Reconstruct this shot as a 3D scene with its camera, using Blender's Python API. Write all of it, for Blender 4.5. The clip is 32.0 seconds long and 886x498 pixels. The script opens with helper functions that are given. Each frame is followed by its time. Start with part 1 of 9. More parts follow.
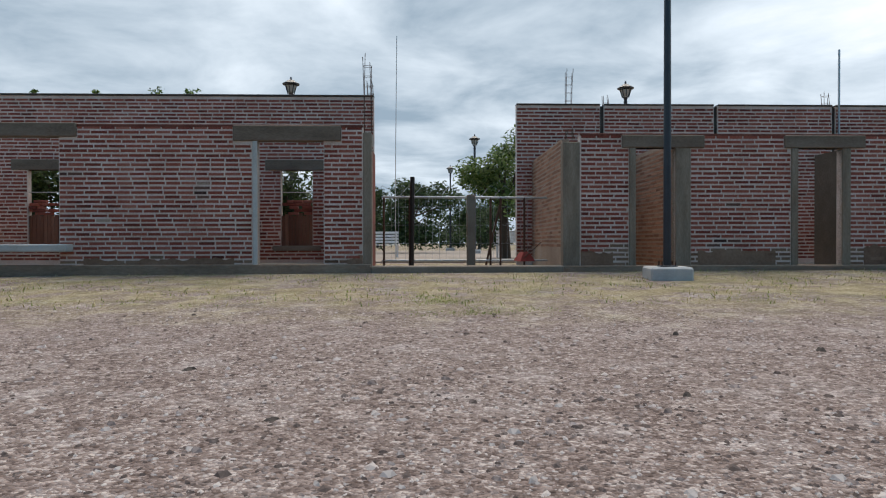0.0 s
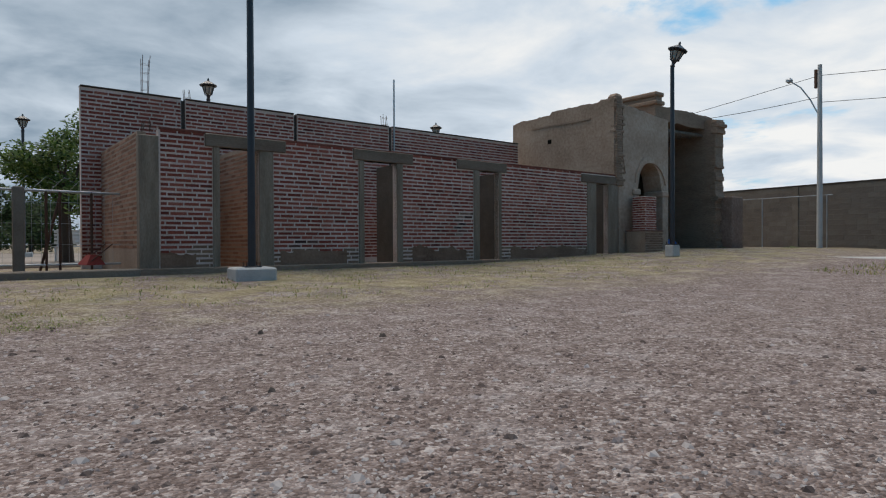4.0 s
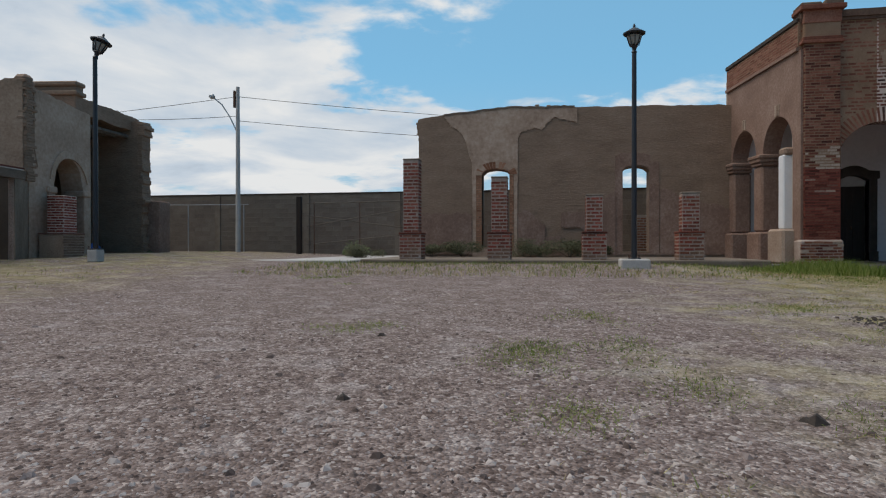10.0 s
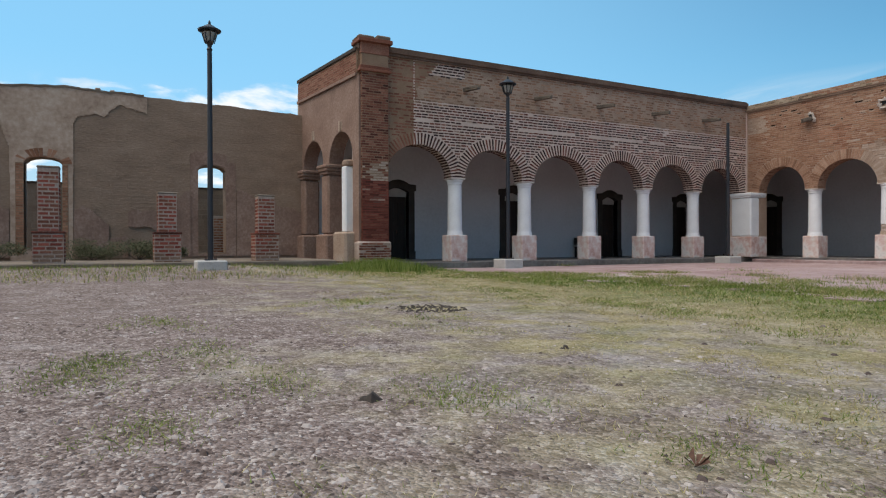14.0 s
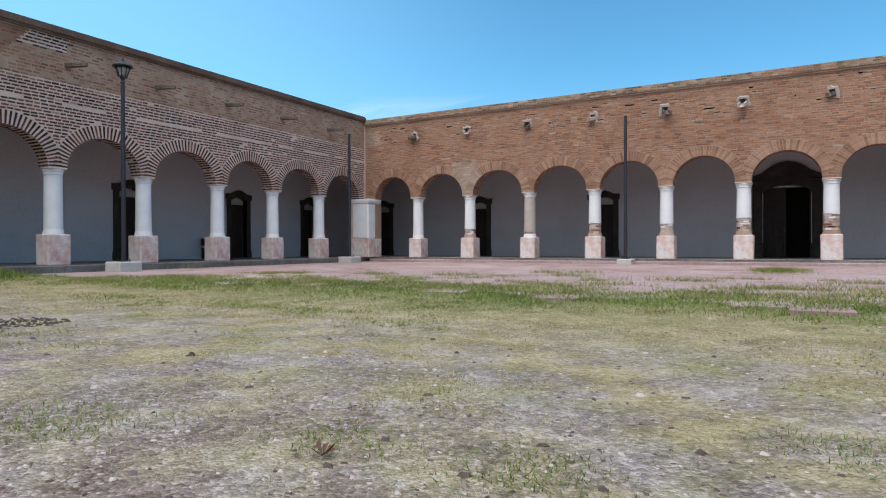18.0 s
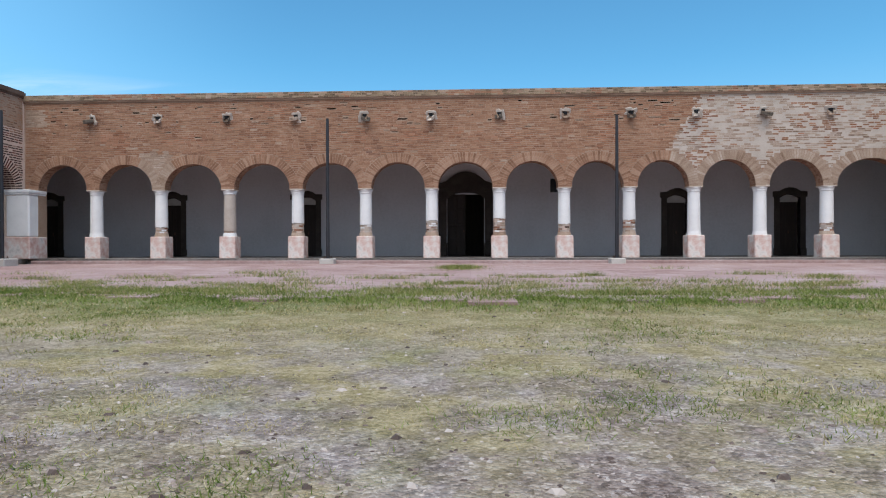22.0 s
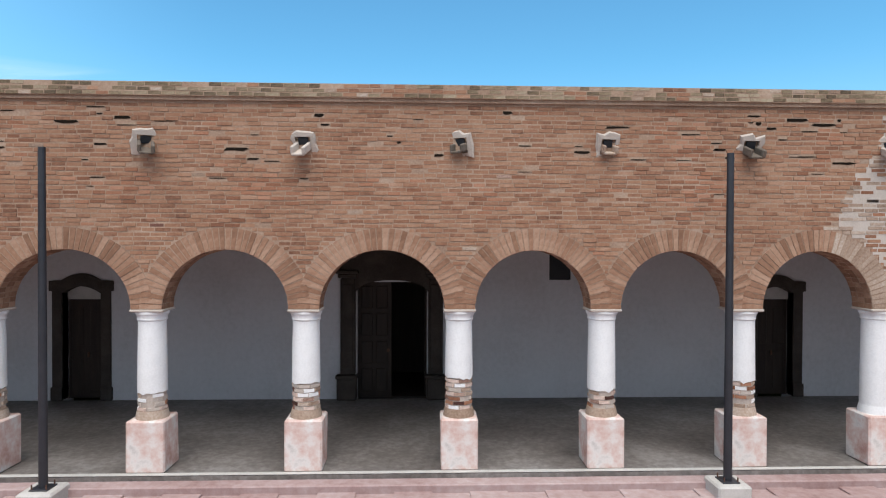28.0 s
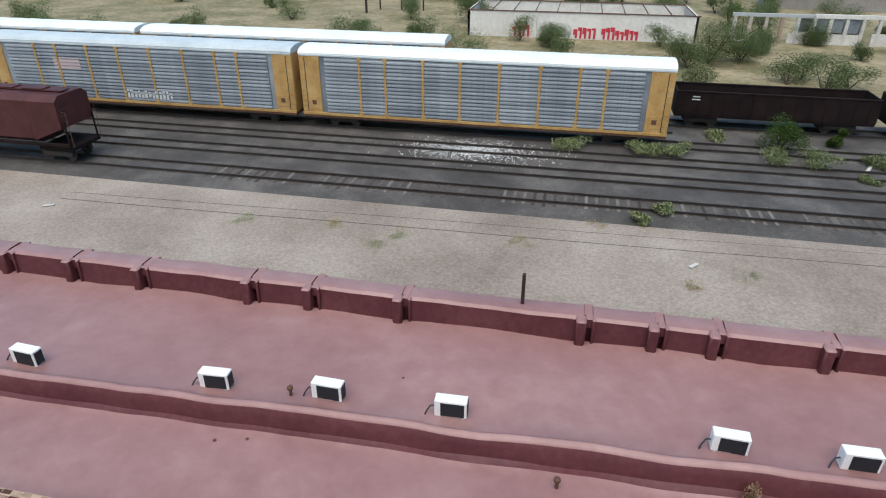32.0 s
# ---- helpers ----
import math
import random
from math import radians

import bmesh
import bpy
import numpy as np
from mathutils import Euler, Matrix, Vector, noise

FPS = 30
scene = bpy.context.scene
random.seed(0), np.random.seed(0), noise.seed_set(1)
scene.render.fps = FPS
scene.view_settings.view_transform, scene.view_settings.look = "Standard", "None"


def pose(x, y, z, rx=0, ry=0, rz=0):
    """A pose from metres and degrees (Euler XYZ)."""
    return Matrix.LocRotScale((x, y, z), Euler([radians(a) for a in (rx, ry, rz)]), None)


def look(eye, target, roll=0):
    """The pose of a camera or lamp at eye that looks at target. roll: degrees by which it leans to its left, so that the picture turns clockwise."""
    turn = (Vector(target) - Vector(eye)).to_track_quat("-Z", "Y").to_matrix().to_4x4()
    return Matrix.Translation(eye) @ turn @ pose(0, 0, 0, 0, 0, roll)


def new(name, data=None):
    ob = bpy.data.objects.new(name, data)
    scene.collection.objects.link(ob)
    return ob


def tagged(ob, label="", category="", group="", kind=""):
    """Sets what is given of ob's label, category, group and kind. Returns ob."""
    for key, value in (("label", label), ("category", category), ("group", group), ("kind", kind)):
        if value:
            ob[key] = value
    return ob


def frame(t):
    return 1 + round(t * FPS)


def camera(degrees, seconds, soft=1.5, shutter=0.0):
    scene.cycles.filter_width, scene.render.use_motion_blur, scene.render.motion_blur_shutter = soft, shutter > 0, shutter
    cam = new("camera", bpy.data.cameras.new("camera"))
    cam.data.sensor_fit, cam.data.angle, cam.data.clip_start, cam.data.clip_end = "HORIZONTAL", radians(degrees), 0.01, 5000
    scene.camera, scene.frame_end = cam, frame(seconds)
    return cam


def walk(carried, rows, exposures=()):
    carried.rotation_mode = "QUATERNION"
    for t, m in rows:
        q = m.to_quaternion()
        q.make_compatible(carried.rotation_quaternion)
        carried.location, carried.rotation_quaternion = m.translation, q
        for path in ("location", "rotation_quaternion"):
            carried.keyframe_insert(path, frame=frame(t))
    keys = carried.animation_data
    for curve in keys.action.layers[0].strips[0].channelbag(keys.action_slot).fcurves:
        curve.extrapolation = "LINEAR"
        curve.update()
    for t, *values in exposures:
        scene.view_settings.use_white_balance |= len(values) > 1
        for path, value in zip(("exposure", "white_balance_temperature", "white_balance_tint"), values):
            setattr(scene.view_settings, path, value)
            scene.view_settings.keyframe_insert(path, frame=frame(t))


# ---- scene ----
cam = camera(70.57, 32.0, 1.15)
# seconds, place, yaw, pitch, roll
PATH = [
    (0.0, 0.000, 0.000, 0.800, 5.607, -0.520, -0.119),
    (0.5, 0.000, 0.000, 0.800, 1.541, -0.478, -0.176),
    (1.0, 0.000, 0.000, 0.800, -2.272, -0.480, -0.201),
    (1.5, 0.000, 0.000, 0.800, -6.382, -0.524, -0.216),
    (2.0, 0.000, 0.000, 0.800, -11.309, -0.533, -0.273),
    (2.5, 0.000, 0.000, 0.800, -16.548, -0.541, -0.251),
    (3.0, 0.000, 0.000, 0.800, -21.753, -0.550, -0.249),
    (3.5, 0.000, 0.000, 0.800, -26.811, -0.556, -0.212),
    (4.0, 0.000, 0.000, 0.800, -31.091, -0.550, -0.249),
    (4.5, 0.000, 0.000, 0.800, -34.889, -0.538, -0.301),
    (6.5, 0.000, 0.000, 0.800, -48.768, -0.440, -0.037),
    (7.0, 0.000, 0.000, 0.800, -52.561, -0.411, -0.020),
    (7.5, 0.000, 0.000, 0.800, -57.026, -0.380, 0.034),
    (8.0, 0.000, 0.000, 0.800, -61.721, -0.386, -0.010),
    (8.5, 0.000, 0.000, 0.800, -66.396, -0.347, 0.027),
    (9.0, 0.000, 0.000, 0.800, -71.025, -0.294, 0.038),
    (9.5, 0.000, 0.000, 0.800, -75.490, -0.282, 0.010),
    (10.0, 0.000, 0.000, 0.800, -80.240, -0.285, -0.055),
    (10.5, 0.000, 0.000, 0.800, -85.436, -0.270, -0.098),
    (11.0, 0.000, 0.000, 0.800, -90.359, -0.274, -0.141),
    (11.5, 0.000, 0.000, 0.800, -94.844, -0.273, -0.160),
    (12.0, 0.000, 0.000, 0.800, -99.318, -0.274, -0.141),
    (12.5, 0.000, 0.000, 0.800, -103.856, -0.290, -0.176),
    (13.0, 0.000, 0.000, 0.800, -108.368, -0.291, -0.222),
    (13.5, 0.000, 0.000, 0.800, -113.073, -0.278, -0.185),
    (14.0, 0.000, 0.000, 0.800, -117.586, -0.257, -0.184),
    (14.5, 0.000, 0.000, 0.800, -122.315, -0.309, -0.264),
    (16.5, 0.000, 0.000, 0.800, -139.124, -0.245, -0.155),
    (17.0, 0.000, 0.000, 0.800, -142.898, -0.246, -0.131),
    (17.5, 0.000, 0.000, 0.800, -146.708, -0.241, -0.128),
    (18.0, 0.000, 0.000, 0.800, -150.554, -0.257, -0.174),
    (18.5, 0.000, 0.000, 0.800, -154.229, -0.252, -0.200),
    (19.0, 0.000, 0.000, 0.800, -157.924, -0.250, -0.191),
    (19.5, 0.000, 0.000, 0.800, -161.086, -0.265, -0.218),
    (20.0, 0.000, 0.000, 0.800, -163.298, -0.263, -0.121),
    (20.5, 0.000, 0.000, 0.800, -166.754, -0.263, -0.134),
    (21.0, 0.000, 0.000, 0.800, -170.478, -0.280, -0.118),
    (21.5, 0.000, 0.000, 0.800, -173.945, -0.305, -0.112),
    (22.0, 0.000, 0.000, 0.800, -177.235, -0.352, -0.152),
    (22.5, 0.000, 0.000, 0.800, -179.851, -0.358, -0.122),
    (23.0, 0.000, 0.000, 0.800, -181.240, -0.387, -0.172),
    (23.5, -0.006, 0.105, 1.365, -181.469, -0.473, 0.005),
    (24.0, 0.007, 0.186, 1.898, -181.511, -0.283, 0.115),
    (24.5, 0.042, 0.138, 2.006, -181.568, -0.463, 0.189),
    (26.5, 0.377, -4.860, 1.955, -182.763, -0.231, 0.067),
    (27.0, 0.128, -7.317, 2.011, -182.459, -0.374, 0.101),
    (27.5, -0.073, -10.213, 2.634, -182.457, -0.512, 0.125),
    (28.0, -0.330, -13.505, 4.145, -182.130, -0.706, 0.200),
    (28.5, -0.434, -15.813, 5.798, -181.655, -0.295, 0.197),
    (29.0, -0.438, -16.775, 7.528, -180.169, -0.426, 0.131),
    (29.5, -0.430, -17.049, 9.073, -175.531, -0.572, 0.167),
    (30.0, -0.431, -17.245, 10.602, -171.725, -0.660, 0.314),
    (30.5, -0.423, -17.402, 12.092, -170.556, -5.254, 0.347),
    (31.0, -0.403, -17.514, 13.598, -169.650, -12.897, 0.275),
    (31.5, -0.352, -17.592, 15.144, -168.896, -20.680, 0.235),
    (32.0, -0.357, -17.686, 16.669, -168.379, -28.393, 0.132),
]
walk(cam, [(t, pose(x, y, z) @ pose(0, 0, 0, 0, 0, yaw) @ pose(0, 0, 0, 90 + pitch) @ pose(0, 0, 0, 0, 0, roll)) for t, x, y, z, yaw, pitch, roll in PATH],
     [(0, 0.47, 7100, 12), (4, 0.05, 6950, 12), (7, -0.17, 6850, 12), (9, -0.17, 6850, 12), (13, 0.18, 6900, 11), (19, 0.6, 6400, 11), (24, 0.48, 6400, 11), (27, 0.57, 6500, 11), (28, 0.72, 6600, 11), (28.6, 0.64, 6800, 13), (29, 0.55, 6800, 12), (30, 0.0, 6700, 11), (31, 0.08, 6750, 11), (32, 0.6, 6600, 10)])

# ---- world, sun ----
SUN_EL, SUN_AZ = 68, 0
world = bpy.data.worlds.new("sky")
scene.world = world
world.use_nodes = True
wn, wl = world.node_tree.nodes, world.node_tree.links
wn.clear()


def wnode(kind, **sets):
    n = wn.new(kind)
    for k, v in sets.items():
        n.inputs[k].default_value = v
    return n


w_out = wn.new("ShaderNodeOutputWorld")
w_bg = wn.new("ShaderNodeBackground")
w_sky = wn.new("ShaderNodeTexSky")
w_sky.sky_type, w_sky.sun_disc = "NISHITA", False
w_sky.sun_elevation, w_sky.sun_rotation = radians(SUN_EL), radians(SUN_AZ)
w_sky.altitude, w_sky.dust_density, w_sky.ozone_density = 1200, 1.2, 2.2
w_co = wn.new("ShaderNodeTexCoord")
w_sep = wn.new("ShaderNodeSeparateXYZ")
wl.new(w_co.outputs["Generated"], w_sep.inputs[0])
# clouds lie on a flat layer: direction divided by its height
w_zs = wn.new("ShaderNodeMath"); w_zs.operation = "MAXIMUM"; w_zs.inputs[1].default_value = 0.0
wl.new(w_sep.outputs["Z"], w_zs.inputs[0])
w_za = wn.new("ShaderNodeMath"); w_za.operation = "ADD"; w_za.inputs[1].default_value = 0.12
wl.new(w_zs.outputs[0], w_za.inputs[0])
w_div = wn.new("ShaderNodeVectorMath"); w_div.operation = "DIVIDE"
wl.new(w_co.outputs["Generated"], w_div.inputs[0])
w_cmb = wn.new("ShaderNodeCombineXYZ")
for k in "XYZ":
    wl.new(w_za.outputs[0], w_cmb.inputs[k])
wl.new(w_cmb.outputs[0], w_div.inputs[1])
w_flat = wn.new("ShaderNodeVectorMath"); w_flat.operation = "MULTIPLY"
w_flat.inputs[1].default_value = (1.0, 1.0, 0.25)
wl.new(w_div.outputs[0], w_flat.inputs[0])
w_n1a = wnode("ShaderNodeTexNoise", Scale=0.95, Detail=8.0, Roughness=0.55, Distortion=0.2)
wl.new(w_flat.outputs[0], w_n1a.inputs["Vector"])
w_n1b = wnode("ShaderNodeTexNoise", Scale=3.0, Detail=6.0, Roughness=0.55, Distortion=0.3)
wl.new(w_flat.outputs[0], w_n1b.inputs["Vector"])
w_n1 = wn.new("ShaderNodeMix"); w_n1.data_type = "FLOAT"; w_n1.inputs["Factor"].default_value = 0.36
wl.new(w_n1a.outputs["Fac"], w_n1.inputs["A"]); wl.new(w_n1b.outputs["Fac"], w_n1.inputs["B"])
w_n2 = wnode("ShaderNodeTexNoise", Scale=1.5, Detail=7.0, Roughness=0.55, Distortion=0.3)
wl.new(w_flat.outputs[0], w_n2.inputs["Vector"])
# the cloud cover is thick over the north and thins out to the south and east
w_bias = wn.new("ShaderNodeMapRange")
w_bias.inputs["From Min"].default_value, w_bias.inputs["From Max"].default_value = 0.0, 0.85
w_bias.inputs["To Min"].default_value, w_bias.inputs["To Max"].default_value = -0.222, 0.30
wl.new(w_sep.outputs["Y"], w_bias.inputs["Value"])
w_sum = wn.new("ShaderNodeMath"); w_sum.operation = "ADD"
wl.new(w_n1.outputs["Result"], w_sum.inputs[0]); wl.new(w_bias.outputs[0], w_sum.inputs[1])
w_be = wn.new("ShaderNodeMapRange")
w_be.inputs["From Min"].default_value, w_be.inputs["From Max"].default_value = 0.74, 0.98
w_be.inputs["To Min"].default_value, w_be.inputs["To Max"].default_value = 0.0, 0.225
wl.new(w_sep.outputs["X"], w_be.inputs["Value"])
w_sum2 = wn.new("ShaderNodeMath"); w_sum2.operation = "ADD"
w_el = wn.new("ShaderNodeMapRange")
w_el.inputs["From Min"].default_value, w_el.inputs["From Max"].default_value = 0.10, 0.30
w_el.inputs["To Min"].default_value, w_el.inputs["To Max"].default_value = 1.0, 0.74
wl.new(w_sep.outputs["Z"], w_el.inputs["Value"])
w_bz = wn.new("ShaderNodeMath"); w_bz.operation = "MULTIPLY"
wl.new(w_be.outputs[0], w_bz.inputs[0]); wl.new(w_el.outputs[0], w_bz.inputs[1])
wl.new(w_sum.outputs[0], w_sum2.inputs[0]); wl.new(w_bz.outputs[0], w_sum2.inputs[1])
w_mask = wn.new("ShaderNodeMapRange"); w_mask.interpolation_type = "SMOOTHSTEP"
w_mask.inputs["From Min"].default_value, w_mask.inputs["From Max"].default_value = 0.51, 0.60
wl.new(w_sum2.outputs[0], w_mask.inputs["Value"])
# thin streaks of high cloud, drawn out from east to west
w_long = wn.new("ShaderNodeVectorMath"); w_long.operation = "MULTIPLY"
w_long.inputs[1].default_value = (0.7, 2.0, 0.6)
wl.new(w_div.outputs[0], w_long.inputs[0])
w_n3 = wnode("ShaderNodeTexNoise", Scale=1.7, Detail=9.0, Roughness=0.62, Distortion=0.7)
wl.new(w_long.outputs[0], w_n3.inputs["Vector"])
w_eb = wn.new("ShaderNodeMapRange")
w_eb.inputs["From Min"].default_value, w_eb.inputs["From Max"].default_value = 0.6, 1.25
w_eb.inputs["To Min"].default_value, w_eb.inputs["To Max"].default_value = -0.30, 0.10
w_se = wn.new("ShaderNodeMath"); w_se.operation = "MULTIPLY_ADD"; w_se.inputs[1].default_value = -0.9
wl.new(w_sep.outputs["Y"], w_se.inputs[0]); wl.new(w_sep.outputs["X"], w_se.inputs[2])
wl.new(w_se.outputs[0], w_eb.inputs["Value"])
w_s3 = wn.new("ShaderNodeMath"); w_s3.operation = "ADD"
wl.new(w_n3.outputs["Fac"], w_s3.inputs[0]); wl.new(w_eb.outputs[0], w_s3.inputs[1])
w_m3 = wn.new("ShaderNodeMapRange"); w_m3.interpolation_type = "SMOOTHSTEP"
w_m3.inputs["From Min"].default_value, w_m3.inputs["From Max"].default_value = 0.52, 0.74
w_m3.inputs["To Max"].default_value = 0.75
wl.new(w_s3.outputs[0], w_m3.inputs["Value"])
w_low = wn.new("ShaderNodeMapRange")
w_low.inputs["From Min"].default_value, w_low.inputs["From Max"].default_value = 0.235, 0.16
wl.new(w_sep.outputs["Z"], w_low.inputs["Value"])
w_m4 = wn.new("ShaderNodeMath"); w_m4.operation = "MULTIPLY"
wl.new(w_m3.outputs[0], w_m4.inputs[0]); wl.new(w_low.outputs[0], w_m4.inputs[1])
w_shade = wn.new("ShaderNodeValToRGB")
w_shade.color_ramp.elements[0].position, w_shade.color_ramp.elements[0].color = 0.37, (1.8, 2.55, 3.4, 1)
w_shade.color_ramp.elements[1].position, w_shade.color_ramp.elements[1].color = 0.72, (4.5, 5.4, 6.4, 1)
w_top = w_shade.color_ramp.elements.new(0.95)
w_top.color = (6.6, 7.0, 7.3, 1)
# towards the east the clouds are thinner and brighter
w_e2 = wn.new("ShaderNodeMapRange")
w_e2.inputs["From Min"].default_value, w_e2.inputs["From Max"].default_value = 0.28, 0.72
w_e2.inputs["To Min"].default_value, w_e2.inputs["To Max"].default_value = 0.02, 0.38
wl.new(w_sep.outputs["X"], w_e2.inputs["Value"])
w_sh = wn.new("ShaderNodeMath"); w_sh.operation = "ADD"
wl.new(w_n2.outputs["Fac"], w_sh.inputs[0]); wl.new(w_e2.outputs[0], w_sh.inputs[1])
wl.new(w_sh.outputs[0], w_shade.inputs[0])
w_mix = wn.new("ShaderNodeMix"); w_mix.data_type = "RGBA"
wl.new(w_mask.outputs[0], w_mix.inputs["Factor"])
w_tint = wn.new("ShaderNodeMix"); w_tint.data_type = "RGBA"; w_tint.blend_type = "MULTIPLY"
w_tint.inputs["Factor"].default_value = 1.0
w_tint.inputs["B"].default_value = (0.52, 1.02, 1.06, 1)
wl.new(w_sky.outputs[0], w_tint.inputs["A"])
# pale haze towards the horizon
w_hz = wn.new("ShaderNodeMapRange"); w_hz.interpolation_type = "SMOOTHSTEP"
w_hz.inputs["From Min"].default_value, w_hz.inputs["From Max"].default_value = 0.28, -0.02
w_hz.inputs["To Max"].default_value = 0.80
wl.new(w_sep.outputs["Z"], w_hz.inputs["Value"])
w_haze = wn.new("ShaderNodeMix"); w_haze.data_type = "RGBA"
w_hy = wn.new("ShaderNodeMapRange")
w_hy.inputs["From Min"].default_value, w_hy.inputs["From Max"].default_value = 0.2, -0.6
wl.new(w_sep.outputs["Y"], w_hy.inputs["Value"])
w_hc = wn.new("ShaderNodeMix"); w_hc.data_type = "RGBA"
w_hc.inputs["A"].default_value, w_hc.inputs["B"].default_value = (3.8, 4.7, 5.6, 1), (2.45, 3.3, 4.25, 1)
wl.new(w_hy.outputs[0], w_hc.inputs["Factor"])
wl.new(w_hc.outputs["Result"], w_haze.inputs["B"])
# a thin bright veil over the east
w_veil = wn.new("ShaderNodeMapRange"); w_veil.interpolation_type = "SMOOTHSTEP"
w_veil.inputs["From Min"].default_value, w_veil.inputs["From Max"].default_value = 0.25, 0.95
w_veil.inputs["To Max"].default_value = 0.5
wl.new(w_sep.outputs["X"], w_veil.inputs["Value"])
w_vm = wn.new("ShaderNodeMix"); w_vm.data_type = "RGBA"
w_vm.inputs["B"].default_value = (2.5, 5.6, 8.4, 1)
wl.new(w_veil.outputs[0], w_vm.inputs["Factor"]); wl.new(w_tint.outputs["Result"], w_vm.inputs["A"])
wl.new(w_hz.outputs[0], w_haze.inputs["Factor"])
wl.new(w_vm.outputs["Result"], w_haze.inputs["A"])
wl.new(w_haze.outputs["Result"], w_mix.inputs["A"])
wl.new(w_shade.outputs[0], w_mix.inputs["B"])
w_fin = wn.new("ShaderNodeMix"); w_fin.data_type = "RGBA"
w_fin.inputs["B"].default_value = (5.9, 6.4, 6.8, 1)
wl.new(w_m4.outputs[0], w_fin.inputs["Factor"]); wl.new(w_mix.outputs["Result"], w_fin.inputs["A"])
wl.new(w_fin.outputs["Result"], w_bg.inputs["Color"])
w_bg.inputs["Strength"].default_value = 0.125
wl.new(w_bg.outputs[0], w_out.inputs[0])

sun = new("sun", bpy.data.lights.new("sun", "SUN"))
sun.data.energy, sun.data.angle, sun.data.color = 2.7, radians(64), (1.0, 0.935, 0.85)
az = radians(SUN_AZ)
sun.matrix_world = look((0, 0, 50), (-math.sin(az) * 50 * math.cos(radians(SUN_EL)), -math.cos(az) * 50 * math.cos(radians(SUN_EL)), 50 - 50 * math.sin(radians(SUN_EL))))

# ---- materials ----
def nodes_of(name):
    m = bpy.data.materials.new(name)
    m.use_nodes = True
    nt = m.node_tree
    bsdf = nt.nodes["Principled BSDF"]
    return m, nt, bsdf


def mat(name, cols, scale=1.5, fine=30.0, rough=0.85, bump=0.25, metal=0.0, vary=0.0, stretch=(1, 1, 1), island=False, spec=0.3, dist=0.01, cover=(0.3, 0.7)):
    """A grainy surface: a colour ramp over large stains and fine grain, with fine relief. vary: difference from object to object."""
    m, nt, b = nodes_of(name)
    n, l = nt.nodes, nt.links
    co = n.new("ShaderNodeTexCoord")
    mp = n.new("ShaderNodeMapping")
    mp.inputs["Scale"].default_value = stretch
    l.new(co.outputs["Object"], mp.inputs[0])
    a = n.new("ShaderNodeTexNoise")
    a.inputs["Scale"].default_value, a.inputs["Detail"].default_value, a.inputs["Roughness"].default_value = scale, 6, 0.62
    f = n.new("ShaderNodeTexNoise")
    f.inputs["Scale"].default_value, f.inputs["Detail"].default_value, f.inputs["Roughness"].default_value = fine, 4, 0.65
    l.new(mp.outputs[0], a.inputs["Vector"]); l.new(mp.outputs[0], f.inputs["Vector"])
    mix = n.new("ShaderNodeMath"); mix.operation = "MULTIPLY_ADD"
    mix.inputs[1].default_value = 0.45
    l.new(f.outputs["Fac"], mix.inputs[0])
    half = n.new("ShaderNodeMath"); half.operation = "MULTIPLY"; half.inputs[1].default_value = 0.55
    l.new(a.outputs["Fac"], half.inputs[0]); l.new(half.outputs[0], mix.inputs[2])
    val = mix.outputs[0]
    if vary:
        inf = n.new("ShaderNodeObjectInfo"); geo = n.new("ShaderNodeNewGeometry")
        sm = n.new("ShaderNodeMath"); sm.operation = "ADD"
        l.new(inf.outputs["Random"], sm.inputs[0]); l.new(geo.outputs["Random Per Island"], sm.inputs[1])
        fr = n.new("ShaderNodeMath"); fr.operation = "FRACT"; l.new(sm.outputs[0], fr.inputs[0])
        ma = n.new("ShaderNodeMath"); ma.operation = "MULTIPLY_ADD"; ma.inputs[1].default_value = vary; ma.inputs[2].default_value = -vary / 2
        l.new(fr.outputs[0], ma.inputs[0])
        ad = n.new("ShaderNodeMath"); ad.operation = "ADD"; l.new(val, ad.inputs[0]); l.new(ma.outputs[0], ad.inputs[1])
        val = ad.outputs[0]
    r = n.new("ShaderNodeValToRGB")
    e = r.color_ramp.elements
    while len(e) < len(cols):
        e.new(0.5)
    for i, c in enumerate(cols):
        e[i].position = cover[0] + (cover[1] - cover[0]) * i / max(1, len(cols) - 1)
        e[i].color = (*c, 1)
    l.new(val, r.inputs[0])
    l.new(r.outputs[0], b.inputs["Base Color"])
    b.inputs["Roughness"].default_value, b.inputs["Metallic"].default_value = rough, metal
    b.inputs["Specular IOR Level"].default_value = spec
    if bump:
        bp = n.new("ShaderNodeBump"); bp.inputs["Strength"].default_value, bp.inputs["Distance"].default_value = bump, dist
        l.new(val if not vary else mix.outputs[0], bp.inputs["Height"]); l.new(bp.outputs[0], b.inputs["Normal"])
    return m


